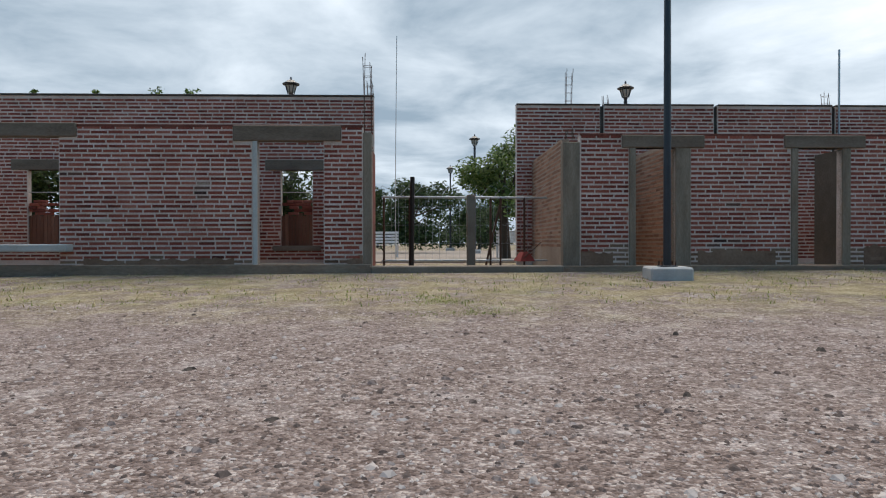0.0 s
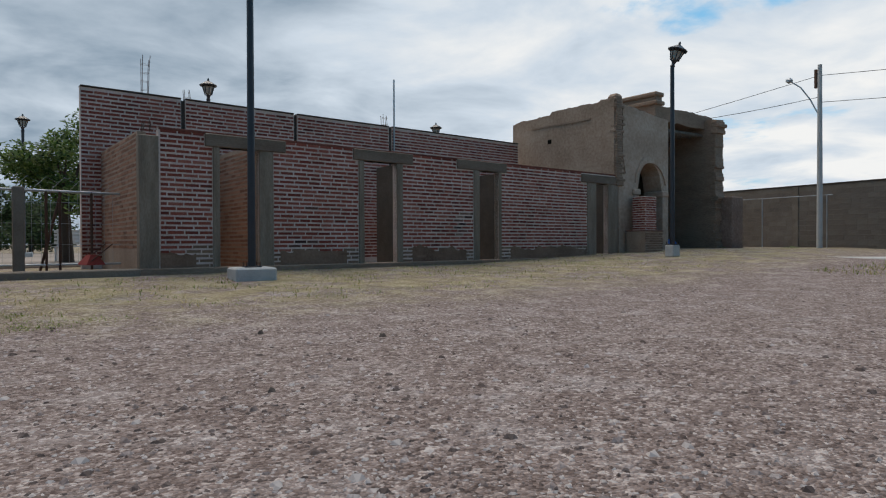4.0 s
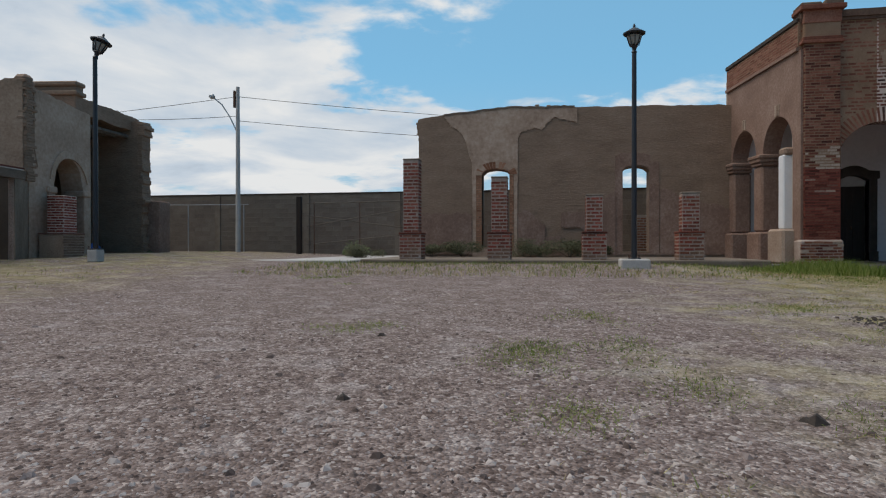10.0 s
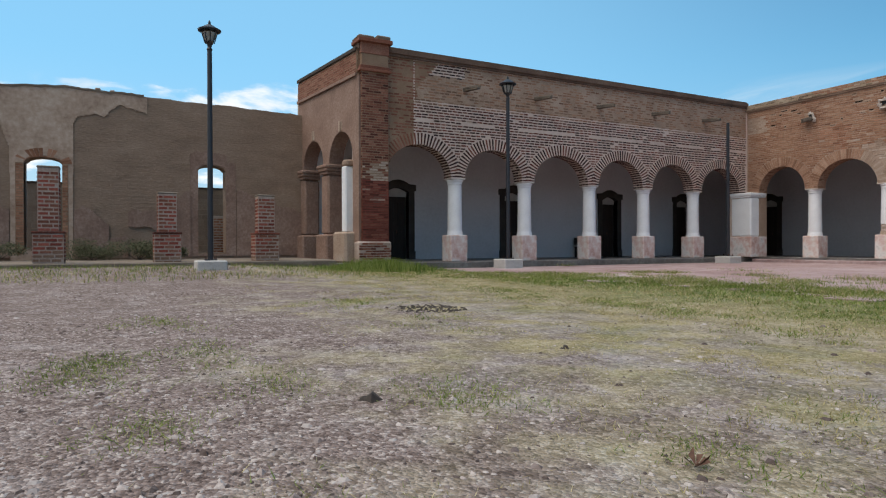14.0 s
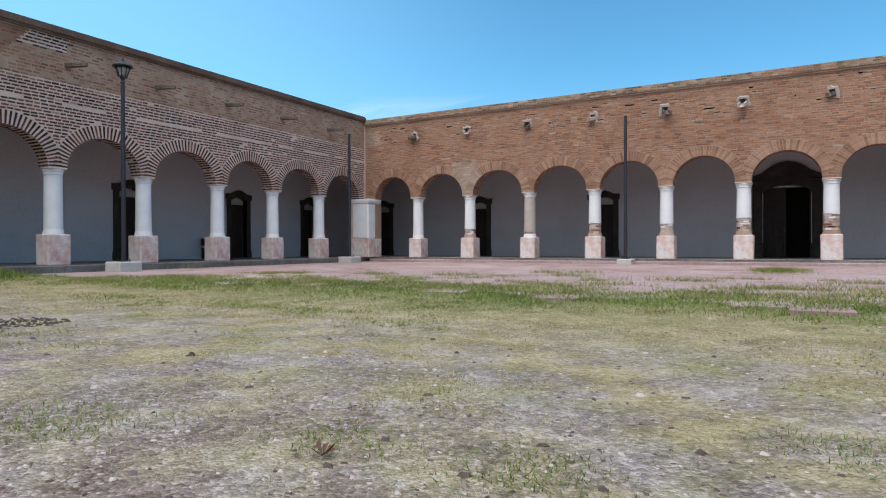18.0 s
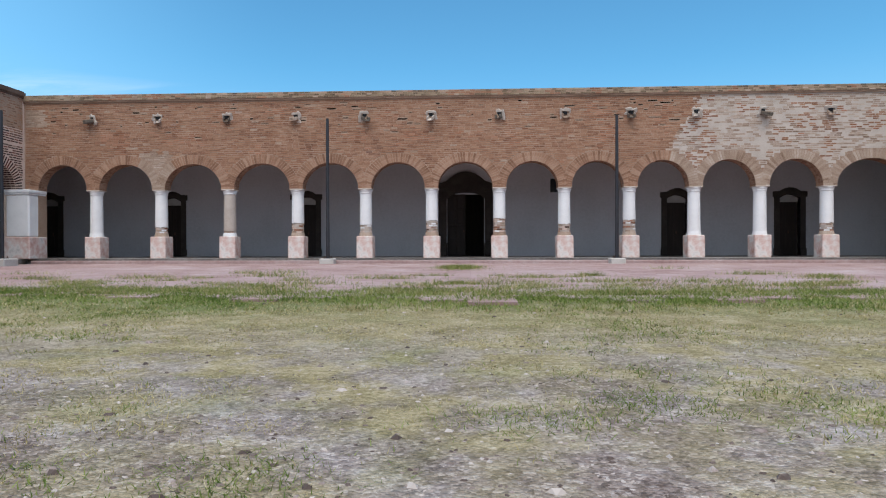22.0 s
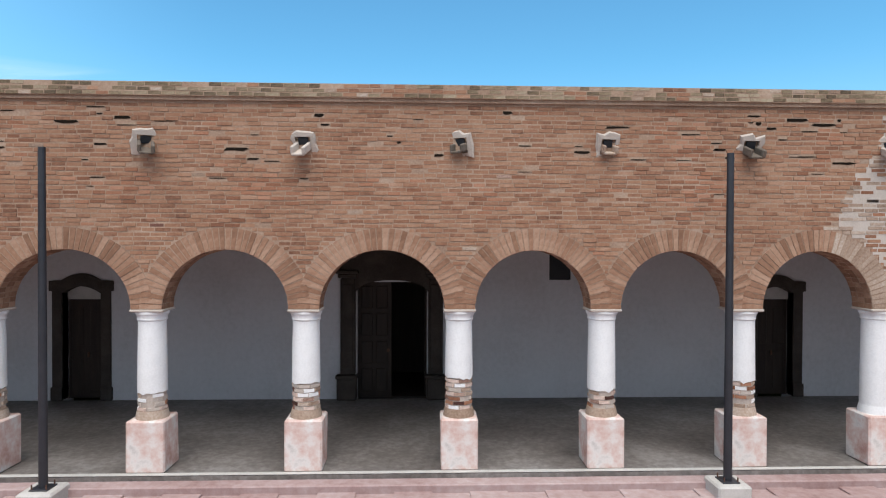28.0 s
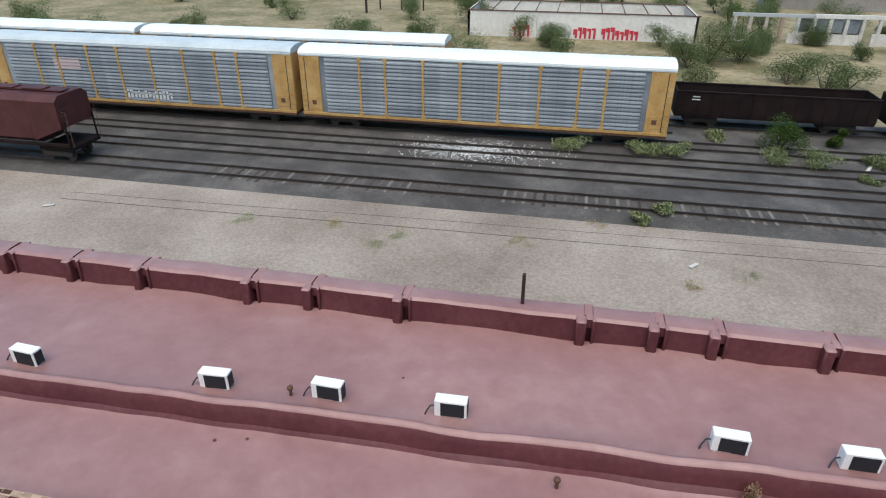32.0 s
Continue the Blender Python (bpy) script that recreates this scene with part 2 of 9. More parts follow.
M_brick_red = mat("brick_dark_red", [(0.088, 0.020, 0.013), (0.21, 0.048, 0.031), (0.285, 0.073, 0.048), (0.36, 0.135, 0.098)], 1.2, 40, vary=0.26, bump=0.5)
M_brick_old = mat("brick_old_red", [(0.045, 0.015, 0.010), (0.105, 0.031, 0.020), (0.16, 0.051, 0.034), (0.23, 0.092, 0.064)], 1.2, 40, vary=0.3, bump=0.6)
M_brick_side = mat("brick_orange", [(0.185, 0.080, 0.046), (0.305, 0.140, 0.082), (0.39, 0.205, 0.132)], 1.5, 40, vary=0.35, bump=0.5)
M_mortar = mat("mortar_pale", [(0.34, 0.235, 0.19), (0.58, 0.45, 0.39), (0.76, 0.645, 0.58)], 1.6, 30, bump=0.4)
M_mortar_tan = mat("mortar_tan", [(0.19, 0.116, 0.080), (0.34, 0.232, 0.168), (0.47, 0.36, 0.285)], 1.1, 25, bump=0.6)
M_mortar_pink = mat("mortar_weathered", [(0.20, 0.14, 0.11), (0.36, 0.275, 0.23), (0.50, 0.42, 0.37)], 1.6, 30, bump=0.5)
M_brick_blackish = mat("brick_blackish", [(0.018, 0.008, 0.007), (0.042, 0.017, 0.013), (0.078, 0.031, 0.023), (0.14, 0.066, 0.048)], 1.0, 30, vary=0.3, bump=0.6)
M_brick_tan = mat("brick_tan", [(0.15, 0.068, 0.041), (0.264, 0.130, 0.079), (0.322, 0.177, 0.110), (0.395, 0.242, 0.168)], 0.7, 12, vary=0.2, bump=0.6)
M_brick_clay = mat("brick_orange_clay", [(0.10, 0.034, 0.021), (0.175, 0.062, 0.038), (0.235, 0.092, 0.059), (0.31, 0.155, 0.108)], 0.9, 24, vary=0.22, bump=0.5)
M_weed_dry = mat("dry_brown_stalks", [(0.19, 0.12, 0.07), (0.31, 0.20, 0.12), (0.42, 0.29, 0.18)], 1.2, 8, vary=0.4, bump=0, rough=0.9)
M_mortar_brown = mat("mortar_brown", [(0.14, 0.08, 0.048), (0.24, 0.148, 0.095), (0.33, 0.23, 0.16)], 1.3, 50, bump=0.5)
M_brick_pale = mat("brick_lime_washed", [(0.20, 0.128, 0.090), (0.30, 0.212, 0.158), (0.39, 0.30, 0.238), (0.50, 0.42, 0.36)], 0.9, 30, vary=0.22, bump=0.5)
M_brick_ring = mat("brick_arch_tan", [(0.19, 0.098, 0.060), (0.29, 0.160, 0.102), (0.40, 0.255, 0.18)], 1.5, 14, vary=0.32, bump=0.5)
M_mortar_white = mat("mortar_lime", [(0.34, 0.28, 0.24), (0.46, 0.40, 0.355), (0.54, 0.485, 0.44)], 1.4, 50, bump=0.5)
M_coping = mat("dark_weathered_coping", [(0.055, 0.032, 0.023), (0.125, 0.074, 0.052), (0.20, 0.132, 0.098)], 1.4, 22, bump=0.5)
M_brick_lichen = mat("lichen_grey_brick", [(0.07, 0.05, 0.033), (0.155, 0.114, 0.072), (0.25, 0.19, 0.125), (0.36, 0.29, 0.21)], 0.9, 20, vary=0.3, bump=0.6)
M_mortar_rose = mat("mortar_rosy_lime", [(0.40, 0.29, 0.24), (0.58, 0.455, 0.39), (0.70, 0.58, 0.51)], 1.4, 50, bump=0.5)
M_brick_wash = mat("brick_red_washed", [(0.06, 0.026, 0.02), (0.13, 0.055, 0.040), (0.20, 0.10, 0.075), (0.36, 0.25, 0.20)], 0.9, 40, vary=0.45, bump=0.5)
M_concrete = mat("grey_concrete", [(0.115, 0.088, 0.066), (0.19, 0.152, 0.12), (0.27, 0.23, 0.19)], 1.6, 45, bump=0.25)
M_post = mat("grey_cast_concrete", [(0.125, 0.090, 0.064), (0.225, 0.170, 0.126), (0.325, 0.262, 0.205)], 1.8, 30, bump=0.3, stretch=(3, 3, 0.5))
M_lintel = mat("dark_cast_concrete", [(0.085, 0.059, 0.042), (0.155, 0.112, 0.083), (0.225, 0.175, 0.136)], 1.6, 30, bump=0.3, stretch=(0.6, 2, 2))
M_brick_mud = mat("mud_stained_brick", [(0.12, 0.062, 0.040), (0.205, 0.118, 0.078), (0.28, 0.178, 0.126)], 1.4, 20, vary=0.2, bump=0.5)
M_olive = mat("olive_scrub_leaves", [(0.03, 0.034, 0.016), (0.062, 0.066, 0.03), (0.115, 0.112, 0.058)], 1.2, 6, vary=0.35, bump=0, rough=0.8)
# dark cement colour that carries the shade of doorways and ruined shell
M_cement_shade = mat("cement_painted_shade", [(0.04, 0.031, 0.024), (0.075, 0.059, 0.047), (0.12, 0.10, 0.083)], 1.6, 30, bump=0.25)
M_block = mat("pale_concrete", [(0.33, 0.31, 0.29), (0.45, 0.43, 0.41), (0.52, 0.5, 0.48)], 3, 45, bump=0.25)
M_white = mat("white_limewash", [(0.46, 0.45, 0.45), (0.68, 0.68, 0.69), (0.76, 0.76, 0.77)], 1.7, 30, bump=0.15, cover=(0.22, 0.55))
# white lowered to grey so that it carries part of the arcade's dimness
M_white_in = mat("white_wall_paint_dimmed", [(0.485, 0.475, 0.485), (0.605, 0.595, 0.615), (0.675, 0.665, 0.685)], 0.5, 9, bump=0.12, cover=(0.25, 0.75))
M_plinth = mat("pink_stained_plinth", [(0.44, 0.25, 0.21), (0.58, 0.42, 0.38), (0.66, 0.62, 0.60), (0.44, 0.41, 0.395)], 1.5, 4, bump=0.2, cover=(0.36, 0.66))
M_adobe = mat("brown_adobe", [(0.155, 0.098, 0.067), (0.255, 0.172, 0.122), (0.36, 0.256, 0.188)], 1.0, 11, bump=0.6, dist=0.04, stretch=(0.8, 0.8, 2.2), cover=(0.26, 0.74))
M_plaster_brown = mat("brown_stained_plaster", [(0.135, 0.078, 0.057), (0.245, 0.154, 0.117), (0.38, 0.272, 0.22)], 0.9, 14, bump=0.4, dist=0.025, cover=(0.28, 0.72))
M_plaster_tan = mat("tan_mud_plaster", [(0.19, 0.122, 0.083), (0.33, 0.225, 0.16), (0.47, 0.35, 0.265)], 0.8, 12, bump=0.5, dist=0.03, cover=(0.30, 0.70))
M_plaster_old = mat("old_lime_plaster", [(0.235, 0.150, 0.105), (0.415, 0.292, 0.218), (0.55, 0.43, 0.345)], 0.8, 9, bump=0.4, dist=0.025, cover=(0.30, 0.70))
M_stone = mat("dark_stone", [(0.025, 0.019, 0.016), (0.052, 0.041, 0.035), (0.09, 0.074, 0.064)], 2.2, 40, bump=0.4)
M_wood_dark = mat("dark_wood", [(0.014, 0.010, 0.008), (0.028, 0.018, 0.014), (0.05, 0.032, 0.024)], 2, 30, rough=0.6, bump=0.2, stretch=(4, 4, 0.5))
M_wood_red = mat("reddish_planks", [(0.11, 0.045, 0.028), (0.18, 0.072, 0.045), (0.24, 0.11, 0.07)], 2, 30, vary=0.3, bump=0.3, stretch=(5, 5, 0.6))
M_wood_grey = mat("weathered_wood", [(0.07, 0.055, 0.042), (0.13, 0.105, 0.085), (0.2, 0.17, 0.14)], 2, 40, bump=0.4, stretch=(4, 4, 0.6))
M_black = mat("black_metal_paint", [(0.012, 0.013, 0.017), (0.02, 0.021, 0.027), (0.03, 0.031, 0.038)], 4, 60, rough=0.45, bump=0.05, spec=0.5)
M_steel = mat("galvanised_steel", [(0.24, 0.25, 0.26), (0.36, 0.37, 0.38), (0.46, 0.47, 0.48)], 4, 60, rough=0.45, metal=0.6, bump=0.05)
M_rust = mat("rusty_iron", [(0.05, 0.028, 0.02), (0.10, 0.05, 0.034), (0.17, 0.085, 0.05)], 4, 60, rough=0.8, bump=0.2)
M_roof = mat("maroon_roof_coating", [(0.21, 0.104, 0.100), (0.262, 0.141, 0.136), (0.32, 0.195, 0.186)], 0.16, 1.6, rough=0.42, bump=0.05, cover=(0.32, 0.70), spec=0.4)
M_roof_upright = mat("crimson_upright_faces", [(0.055, 0.014, 0.017), (0.084, 0.023, 0.027), (0.12, 0.041, 0.044)], 0.5, 6, rough=0.55, bump=0.08)
M_pave = mat("pink_concrete_paving", [(0.215, 0.128, 0.118), (0.295, 0.197, 0.188), (0.36, 0.265, 0.258), (0.43, 0.352, 0.345)], 0.35, 7, vary=0.13, bump=0.2)
M_floor = mat("arcade_floor", [(0.075, 0.064, 0.058), (0.165, 0.148, 0.139), (0.29, 0.27, 0.26)], 0.6, 9, rough=0.5, bump=0.1, cover=(0.32, 0.68))
M_stones = mat("loose_gravel", [(0.085, 0.062, 0.055), (0.185, 0.143, 0.130), (0.275, 0.220, 0.202), (0.44, 0.385, 0.36)], 4, 40, vary=0.75, bump=0.3)
M_grass = mat("meadow_grass", [(0.175, 0.153, 0.058), (0.335, 0.275, 0.118), (0.48, 0.398, 0.20), (0.61, 0.53, 0.325)], 0.35, 2.0, vary=0.32, bump=0, rough=0.7)
M_grass_green = mat("green_grass", [(0.085, 0.135, 0.022), (0.165, 0.225, 0.042), (0.29, 0.325, 0.10)], 0.5, 2.0, vary=0.4, bump=0, rough=0.7)
M_leaf = mat("green_leaves", [(0.025, 0.055, 0.010), (0.055, 0.105, 0.020), (0.10, 0.165, 0.036), (0.16, 0.22, 0.065)], 1.2, 6, vary=0.5, bump=0, rough=0.6)
M_leaf_dark = mat("dark_leaves", [(0.014, 0.028, 0.010), (0.03, 0.055, 0.018), (0.058, 0.092, 0.03)], 1.2, 6, vary=0.5, bump=0, rough=0.7)
M_leaf_dust = mat("dusty_scrub", [(0.075, 0.105, 0.040), (0.132, 0.170, 0.070), (0.205, 0.245, 0.115)], 1.2, 6, vary=0.28, bump=0, rough=0.8)
M_scrub = mat("pale_weed_leaves", [(0.15, 0.18, 0.085), (0.25, 0.29, 0.14), (0.34, 0.37, 0.20)], 1.2, 6, vary=0.5, bump=0, rough=0.8)
M_leaf_far = mat("hazy_town_leaves", [(0.045, 0.082, 0.024), (0.080, 0.130, 0.040), (0.135, 0.188, 0.066)], 0.12, 1.0, vary=0.22, bump=0, rough=0.8)
M_leaf_pale = mat("yellowish_town_leaves", [(0.10, 0.145, 0.035), (0.16, 0.205, 0.058), (0.24, 0.275, 0.10)], 0.12, 1.0, vary=0.22, bump=0, rough=0.8)
# distance haze is mixed into this bluish leaf colour
M_leaf_haze = mat("far_leaves_haze_tint", [(0.055, 0.080, 0.058), (0.085, 0.112, 0.080), (0.125, 0.152, 0.108)], 0.05, 0.4, vary=0.15, bump=0, rough=0.9)
# thin blades and leaves let some light through
for m in (M_grass, M_grass_green, M_leaf, M_leaf_dark, M_leaf_dust, M_leaf_far, M_leaf_pale, M_leaf_haze):
    nt = m.node_tree
    tr, mx = nt.nodes.new("ShaderNodeBsdfTranslucent"), nt.nodes.new("ShaderNodeMixShader")
    mx.inputs["Fac"].default_value = 0.4
    nt.links.new(nt.nodes["Principled BSDF"].inputs["Base Color"].links[0].from_socket, tr.inputs["Color"])
    nt.links.new(nt.nodes["Principled BSDF"].outputs[0], mx.inputs[1])
    nt.links.new(tr.outputs[0], mx.inputs[2])
    nt.links.new(mx.outputs[0], nt.nodes["Material Output"].inputs["Surface"])
M_bark = mat("bark", [(0.04, 0.03, 0.022), (0.08, 0.06, 0.045)], 6, 40, bump=0.5)
M_glass_lamp = mat("milky_lamp_glass", [(0.26, 0.25, 0.22), (0.38, 0.37, 0.34)], 3, 20, rough=0.25, bump=0)
M_ballast = mat("dark_ballast", [(0.024, 0.021, 0.020), (0.064, 0.058, 0.055), (0.16, 0.145, 0.134)], 0.35, 12, bump=0.6, dist=0.03)
M_lot = mat("gravel_lot", [(0.160, 0.126, 0.103), (0.245, 0.201, 0.168), (0.34, 0.293, 0.255)], 0.12, 7, cover=(0.37, 0.64), bump=0.4, dist=0.02)
M_rail = mat("worn_rail_steel", [(0.035, 0.028, 0.025), (0.075, 0.065, 0.06)], 3, 30, rough=0.5, metal=0.4, bump=0.1)
M_sleeper = mat("pale_sleeper", [(0.035, 0.026, 0.022), (0.075, 0.06, 0.052), (0.165, 0.145, 0.13)], 2, 20, vary=0.4)
M_yellow = mat("yellow_railcar_paint", [(0.22, 0.12, 0.04), (0.40, 0.24, 0.085), (0.52, 0.36, 0.17)], 0.8, 10, rough=0.6, bump=0.08)
M_panel = mat("galvanised_slats", [(0.10, 0.118, 0.14), (0.19, 0.215, 0.245), (0.30, 0.33, 0.36)], 0.45, 9, rough=0.55, metal=0.15, bump=0.08, vary=0.2)
M_carroof = mat("white_railcar_roof", [(0.50, 0.54, 0.55), (0.66, 0.70, 0.70), (0.75, 0.77, 0.77)], 0.5, 10, rough=0.5, bump=0.05)
M_carroof_grey = mat("grey_railcar_roof", [(0.32, 0.37, 0.40), (0.43, 0.48, 0.51), (0.52, 0.56, 0.58)], 0.5, 10, rough=0.5, bump=0.05)
M_maroon_car = mat("maroon_railcar_paint", [(0.030, 0.008, 0.008), (0.060, 0.015, 0.015), (0.09, 0.03, 0.027)], 0.8, 14, spec=0.3, rough=0.6, bump=0.08)
M_gondola = mat("black_railcar_paint", [(0.007, 0.004, 0.004), (0.013, 0.008, 0.008), (0.025, 0.016, 0.015)], 0.8, 14, spec=0.12, rough=0.85, bump=0.1)
M_paint_white = mat("white_paint", [(0.60, 0.60, 0.60), (0.74, 0.74, 0.74)], 2, 20, rough=0.5, bump=0.05)
M_grille = mat("black_grille", [(0.010, 0.012, 0.016), (0.022, 0.025, 0.03)], 6, 60, rough=0.5, bump=0.1)
M_hole_shade = mat("hole_shade", [(0.012, 0.009, 0.007), (0.02, 0.015, 0.012)], 6, 60, rough=1.0, bump=0, spec=0.0)
M_beige = mat("beige_plaster", [(0.26, 0.20, 0.145), (0.36, 0.295, 0.225), (0.44, 0.385, 0.31)], 0.15, 2, bump=0.1)
M_whitehouse = mat("white_plaster_house", [(0.40, 0.38, 0.355), (0.56, 0.545, 0.52), (0.68, 0.67, 0.65)], 0.15, 2, bump=0.1, vary=0.2)
M_town = mat("painted_houses", [(0.30, 0.22, 0.17), (0.42, 0.38, 0.33), (0.55, 0.54, 0.52), (0.36, 0.38, 0.40)], 0.1, 2, bump=0.05, vary=0.8)
M_shed_grey = mat("grey_block_wall", [(0.16, 0.145, 0.13), (0.24, 0.225, 0.205), (0.31, 0.295, 0.275)], 0.2, 3, bump=0.1)
M_roof_grey = mat("old_metal_roof", [(0.09, 0.065, 0.06), (0.15, 0.12, 0.11), (0.21, 0.18, 0.165)], 0.2, 3, bump=0.1)
M_dry = mat("dry_field", [(0.06, 0.07, 0.028), (0.14, 0.125, 0.06), (0.26, 0.21, 0.13), (0.36, 0.30, 0.20)], 0.16, 1.5, bump=0.2)
M_tank = mat("rust_red_paint", [(0.09, 0.028, 0.02), (0.15, 0.048, 0.032), (0.20, 0.075, 0.05)], 0.4, 6, bump=0.1)
M_orange = mat("orange_plaster", [(0.45, 0.22, 0.06), (0.55, 0.30, 0.09)], 0.3, 4, bump=0.1)
# the hills' pale blue is distance haze put into the colour
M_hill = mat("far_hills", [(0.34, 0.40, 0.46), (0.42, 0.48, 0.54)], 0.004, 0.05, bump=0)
M_graf_red = mat("red_graffiti", [(0.42, 0.03, 0.05), (0.52, 0.05, 0.08)], 3, 20, bump=0)
M_graf = mat("pale_graffiti", [(0.42, 0.45, 0.47), (0.60, 0.62, 0.63)], 3, 20, bump=0)
M_pinkpatch = mat("pink_panel_paint", [(0.42, 0.30, 0.30), (0.55, 0.43, 0.42)], 3, 20, bump=0.05)
M_signgreen = mat("green_sign", [(0.03, 0.22, 0.09), (0.05, 0.30, 0.13)], 3, 20, bump=0)
M_red = mat("faded_red_paint", [(0.20, 0.03, 0.025), (0.32, 0.06, 0.05)], 3, 20, bump=0)
M_blue = mat("blue_paint", [(0.03, 0.08, 0.28), (0.05, 0.13, 0.38)], 3, 20, bump=0)


def ground_mat():
    """Courtyard earth: mauve-grey gravel, dry meadow to the south and east, a thin green strip before the brick ruins."""
    m, nt, b = nodes_of("courtyard_earth")
    n, l = nt.nodes, nt.links
    co = n.new("ShaderNodeTexCoord")

    def noise_of(scale, detail=5.0, rough=0.6):
        t = n.new("ShaderNodeTexNoise")
        t.inputs["Scale"].default_value, t.inputs["Detail"].default_value, t.inputs["Roughness"].default_value = scale, detail, rough
        l.new(co.outputs["Object"], t.inputs["Vector"])
        return t.outputs["Fac"]

    def ramp(v, stops):
        r = n.new("ShaderNodeValToRGB")
        e = r.color_ramp.elements
        while len(e) < len(stops):
            e.new(0.5)
        for i, (p, c) in enumerate(stops):
            e[i].position, e[i].color = p, (*c, 1)
        l.new(v, r.inputs[0])
        return r.outputs[0]

    def math2(op, a, c):
        t = n.new("ShaderNodeMath"); t.operation = op
        for i, q in enumerate((a, c)):
            if isinstance(q, (int, float)):
                t.inputs[i].default_value = q
            else:
                l.new(q, t.inputs[i])
        return t.outputs[0]

    def mixc(f, a, c):
        t = n.new("ShaderNodeMix"); t.data_type = "RGBA"
        l.new(f, t.inputs["Factor"]); l.new(a, t.inputs["A"]); l.new(c, t.inputs["B"])
        return t.outputs["Result"]

    sep = n.new("ShaderNodeSeparateXYZ")
    l.new(co.outputs["Object"], sep.inputs[0])
    big, mid, fine = noise_of(0.35), noise_of(2.2), noise_of(38.0, 3.0)
    vor = n.new("ShaderNodeTexVoronoi"); vor.inputs["Scale"].default_value = 27.0
    l.new(co.outputs["Object"], vor.inputs["Vector"])
    vor2 = n.new("ShaderNodeTexVoronoi"); vor2.inputs["Scale"].default_value = 70.0
    l.new(co.outputs["Object"], vor2.inputs["Vector"])
    s1 = n.new("ShaderNodeSeparateColor"); l.new(vor.outputs["Color"], s1.inputs[0])
    s2 = n.new("ShaderNodeSeparateColor"); l.new(vor2.outputs["Color"], s2.inputs[0])
    peb = math2("ADD", math2("MULTIPLY", s1.outputs[0], 0.45), math2("MULTIPLY", s2.outputs[0], 0.55))
    stone = ramp(math2("ADD", math2("MULTIPLY", peb, 0.7), math2("MULTIPLY", mid, 0.3)), [(0.2, (0.080, 0.055, 0.047)), (0.42, (0.17, 0.126, 0.112)), (0.6, (0.25, 0.193, 0.174)), (0.8, (0.45, 0.385, 0.355))])
    pale = ramp(math2("ADD", math2("MULTIPLY", peb, 0.4), math2("MULTIPLY", mid, 0.6)), [(0.3, (0.20, 0.172, 0.165)), (0.7, (0.44, 0.40, 0.39))])
    dry = ramp(math2("ADD", math2("MULTIPLY", mid, 0.5), math2("ADD", math2("MULTIPLY", fine, 0.25), math2("MULTIPLY", peb, 0.25))), [(0.3, (0.122, 0.103, 0.046)), (0.46, (0.248, 0.205, 0.102)), (0.58, (0.358, 0.298, 0.172)), (0.72, (0.475, 0.425, 0.335))])
    # meadow: south of the camera and round to the east
    edge = math2("ADD", math2("MULTIPLY", sep.outputs["Y"], -1.0), math2("MULTIPLY", sep.outputs["X"], -0.10))
    edge = math2("ADD", edge, math2("MULTIPLY", math2("SUBTRACT", big, 0.5), 7.0))
    edge = math2("ADD", edge, math2("MULTIPLY", math2("SUBTRACT", mid, 0.5), 4.0))
    mr = n.new("ShaderNodeMapRange"); mr.inputs["From Min"].default_value, mr.inputs["From Max"].default_value = 0.6, 3.4
    l.new(edge, mr.inputs["Value"])
    north = n.new("ShaderNodeMapRange"); north.inputs["From Min"].default_value, north.inputs["From Max"].default_value = 5.6, 8.2
    l.new(math2("ADD", math2("ADD", sep.outputs["Y"], math2("MULTIPLY", sep.outputs["X"], -0.12)), math2("MULTIPLY", math2("SUBTRACT", mid, 0.5), 4.0)), north.inputs["Value"])
    bare = n.new("ShaderNodeMapRange"); bare.inputs["From Min"].default_value, bare.inputs["From Max"].default_value = 0.52, 0.66
    l.new(mid, bare.inputs["Value"])
    base = mixc(math2("MULTIPLY", bare.outputs[0], 0.28), stone, pale)
    g = math2("MAXIMUM", mr.outputs[0], math2("MULTIPLY", north.outputs[0], 0.8))
    patchy = n.new("ShaderNodeMapRange"); patchy.inputs["From Min"].default_value, patchy.inputs["From Max"].default_value = 0.40, 0.56
    l.new(noise_of(1.4, 7.0, 0.7), patchy.inputs["Value"])
    far = n.new("ShaderNodeMapRange"); far.inputs["From Min"].default_value, far.inputs["From Max"].default_value = 3.0, 6.0
    l.new(math2("MULTIPLY", sep.outputs["Y"], -1.0), far.inputs["Value"])
    col = mixc(math2("MULTIPLY", math2("MULTIPLY", g, math2("MAXIMUM", patchy.outputs[0], far.outputs[0])), 0.9), mixc(math2("MULTIPLY", mr.outputs[0], 0.55), base, pale), dry)
    lush = ramp(math2("ADD", math2("MULTIPLY", fine, 0.5), math2("MULTIPLY", peb, 0.5)), [(0.25, (0.04, 0.075, 0.014)), (0.5, (0.09, 0.135, 0.032)), (0.75, (0.18, 0.21, 0.075))])
    band = n.new("ShaderNodeMapRange"); band.inputs["From Min"].default_value, band.inputs["From Max"].default_value = 6.2, 8.6
    l.new(math2("ADD", math2("MULTIPLY", sep.outputs["Y"], -1.0), math2("MULTIPLY", math2("SUBTRACT", big, 0.5), 6.0)), band.inputs["Value"])
    spots = n.new("ShaderNodeMapRange"); spots.inputs["From Min"].default_value, spots.inputs["From Max"].default_value = 0.50, 0.66
    l.new(noise_of(0.9, 6.0, 0.65), spots.inputs["Value"])
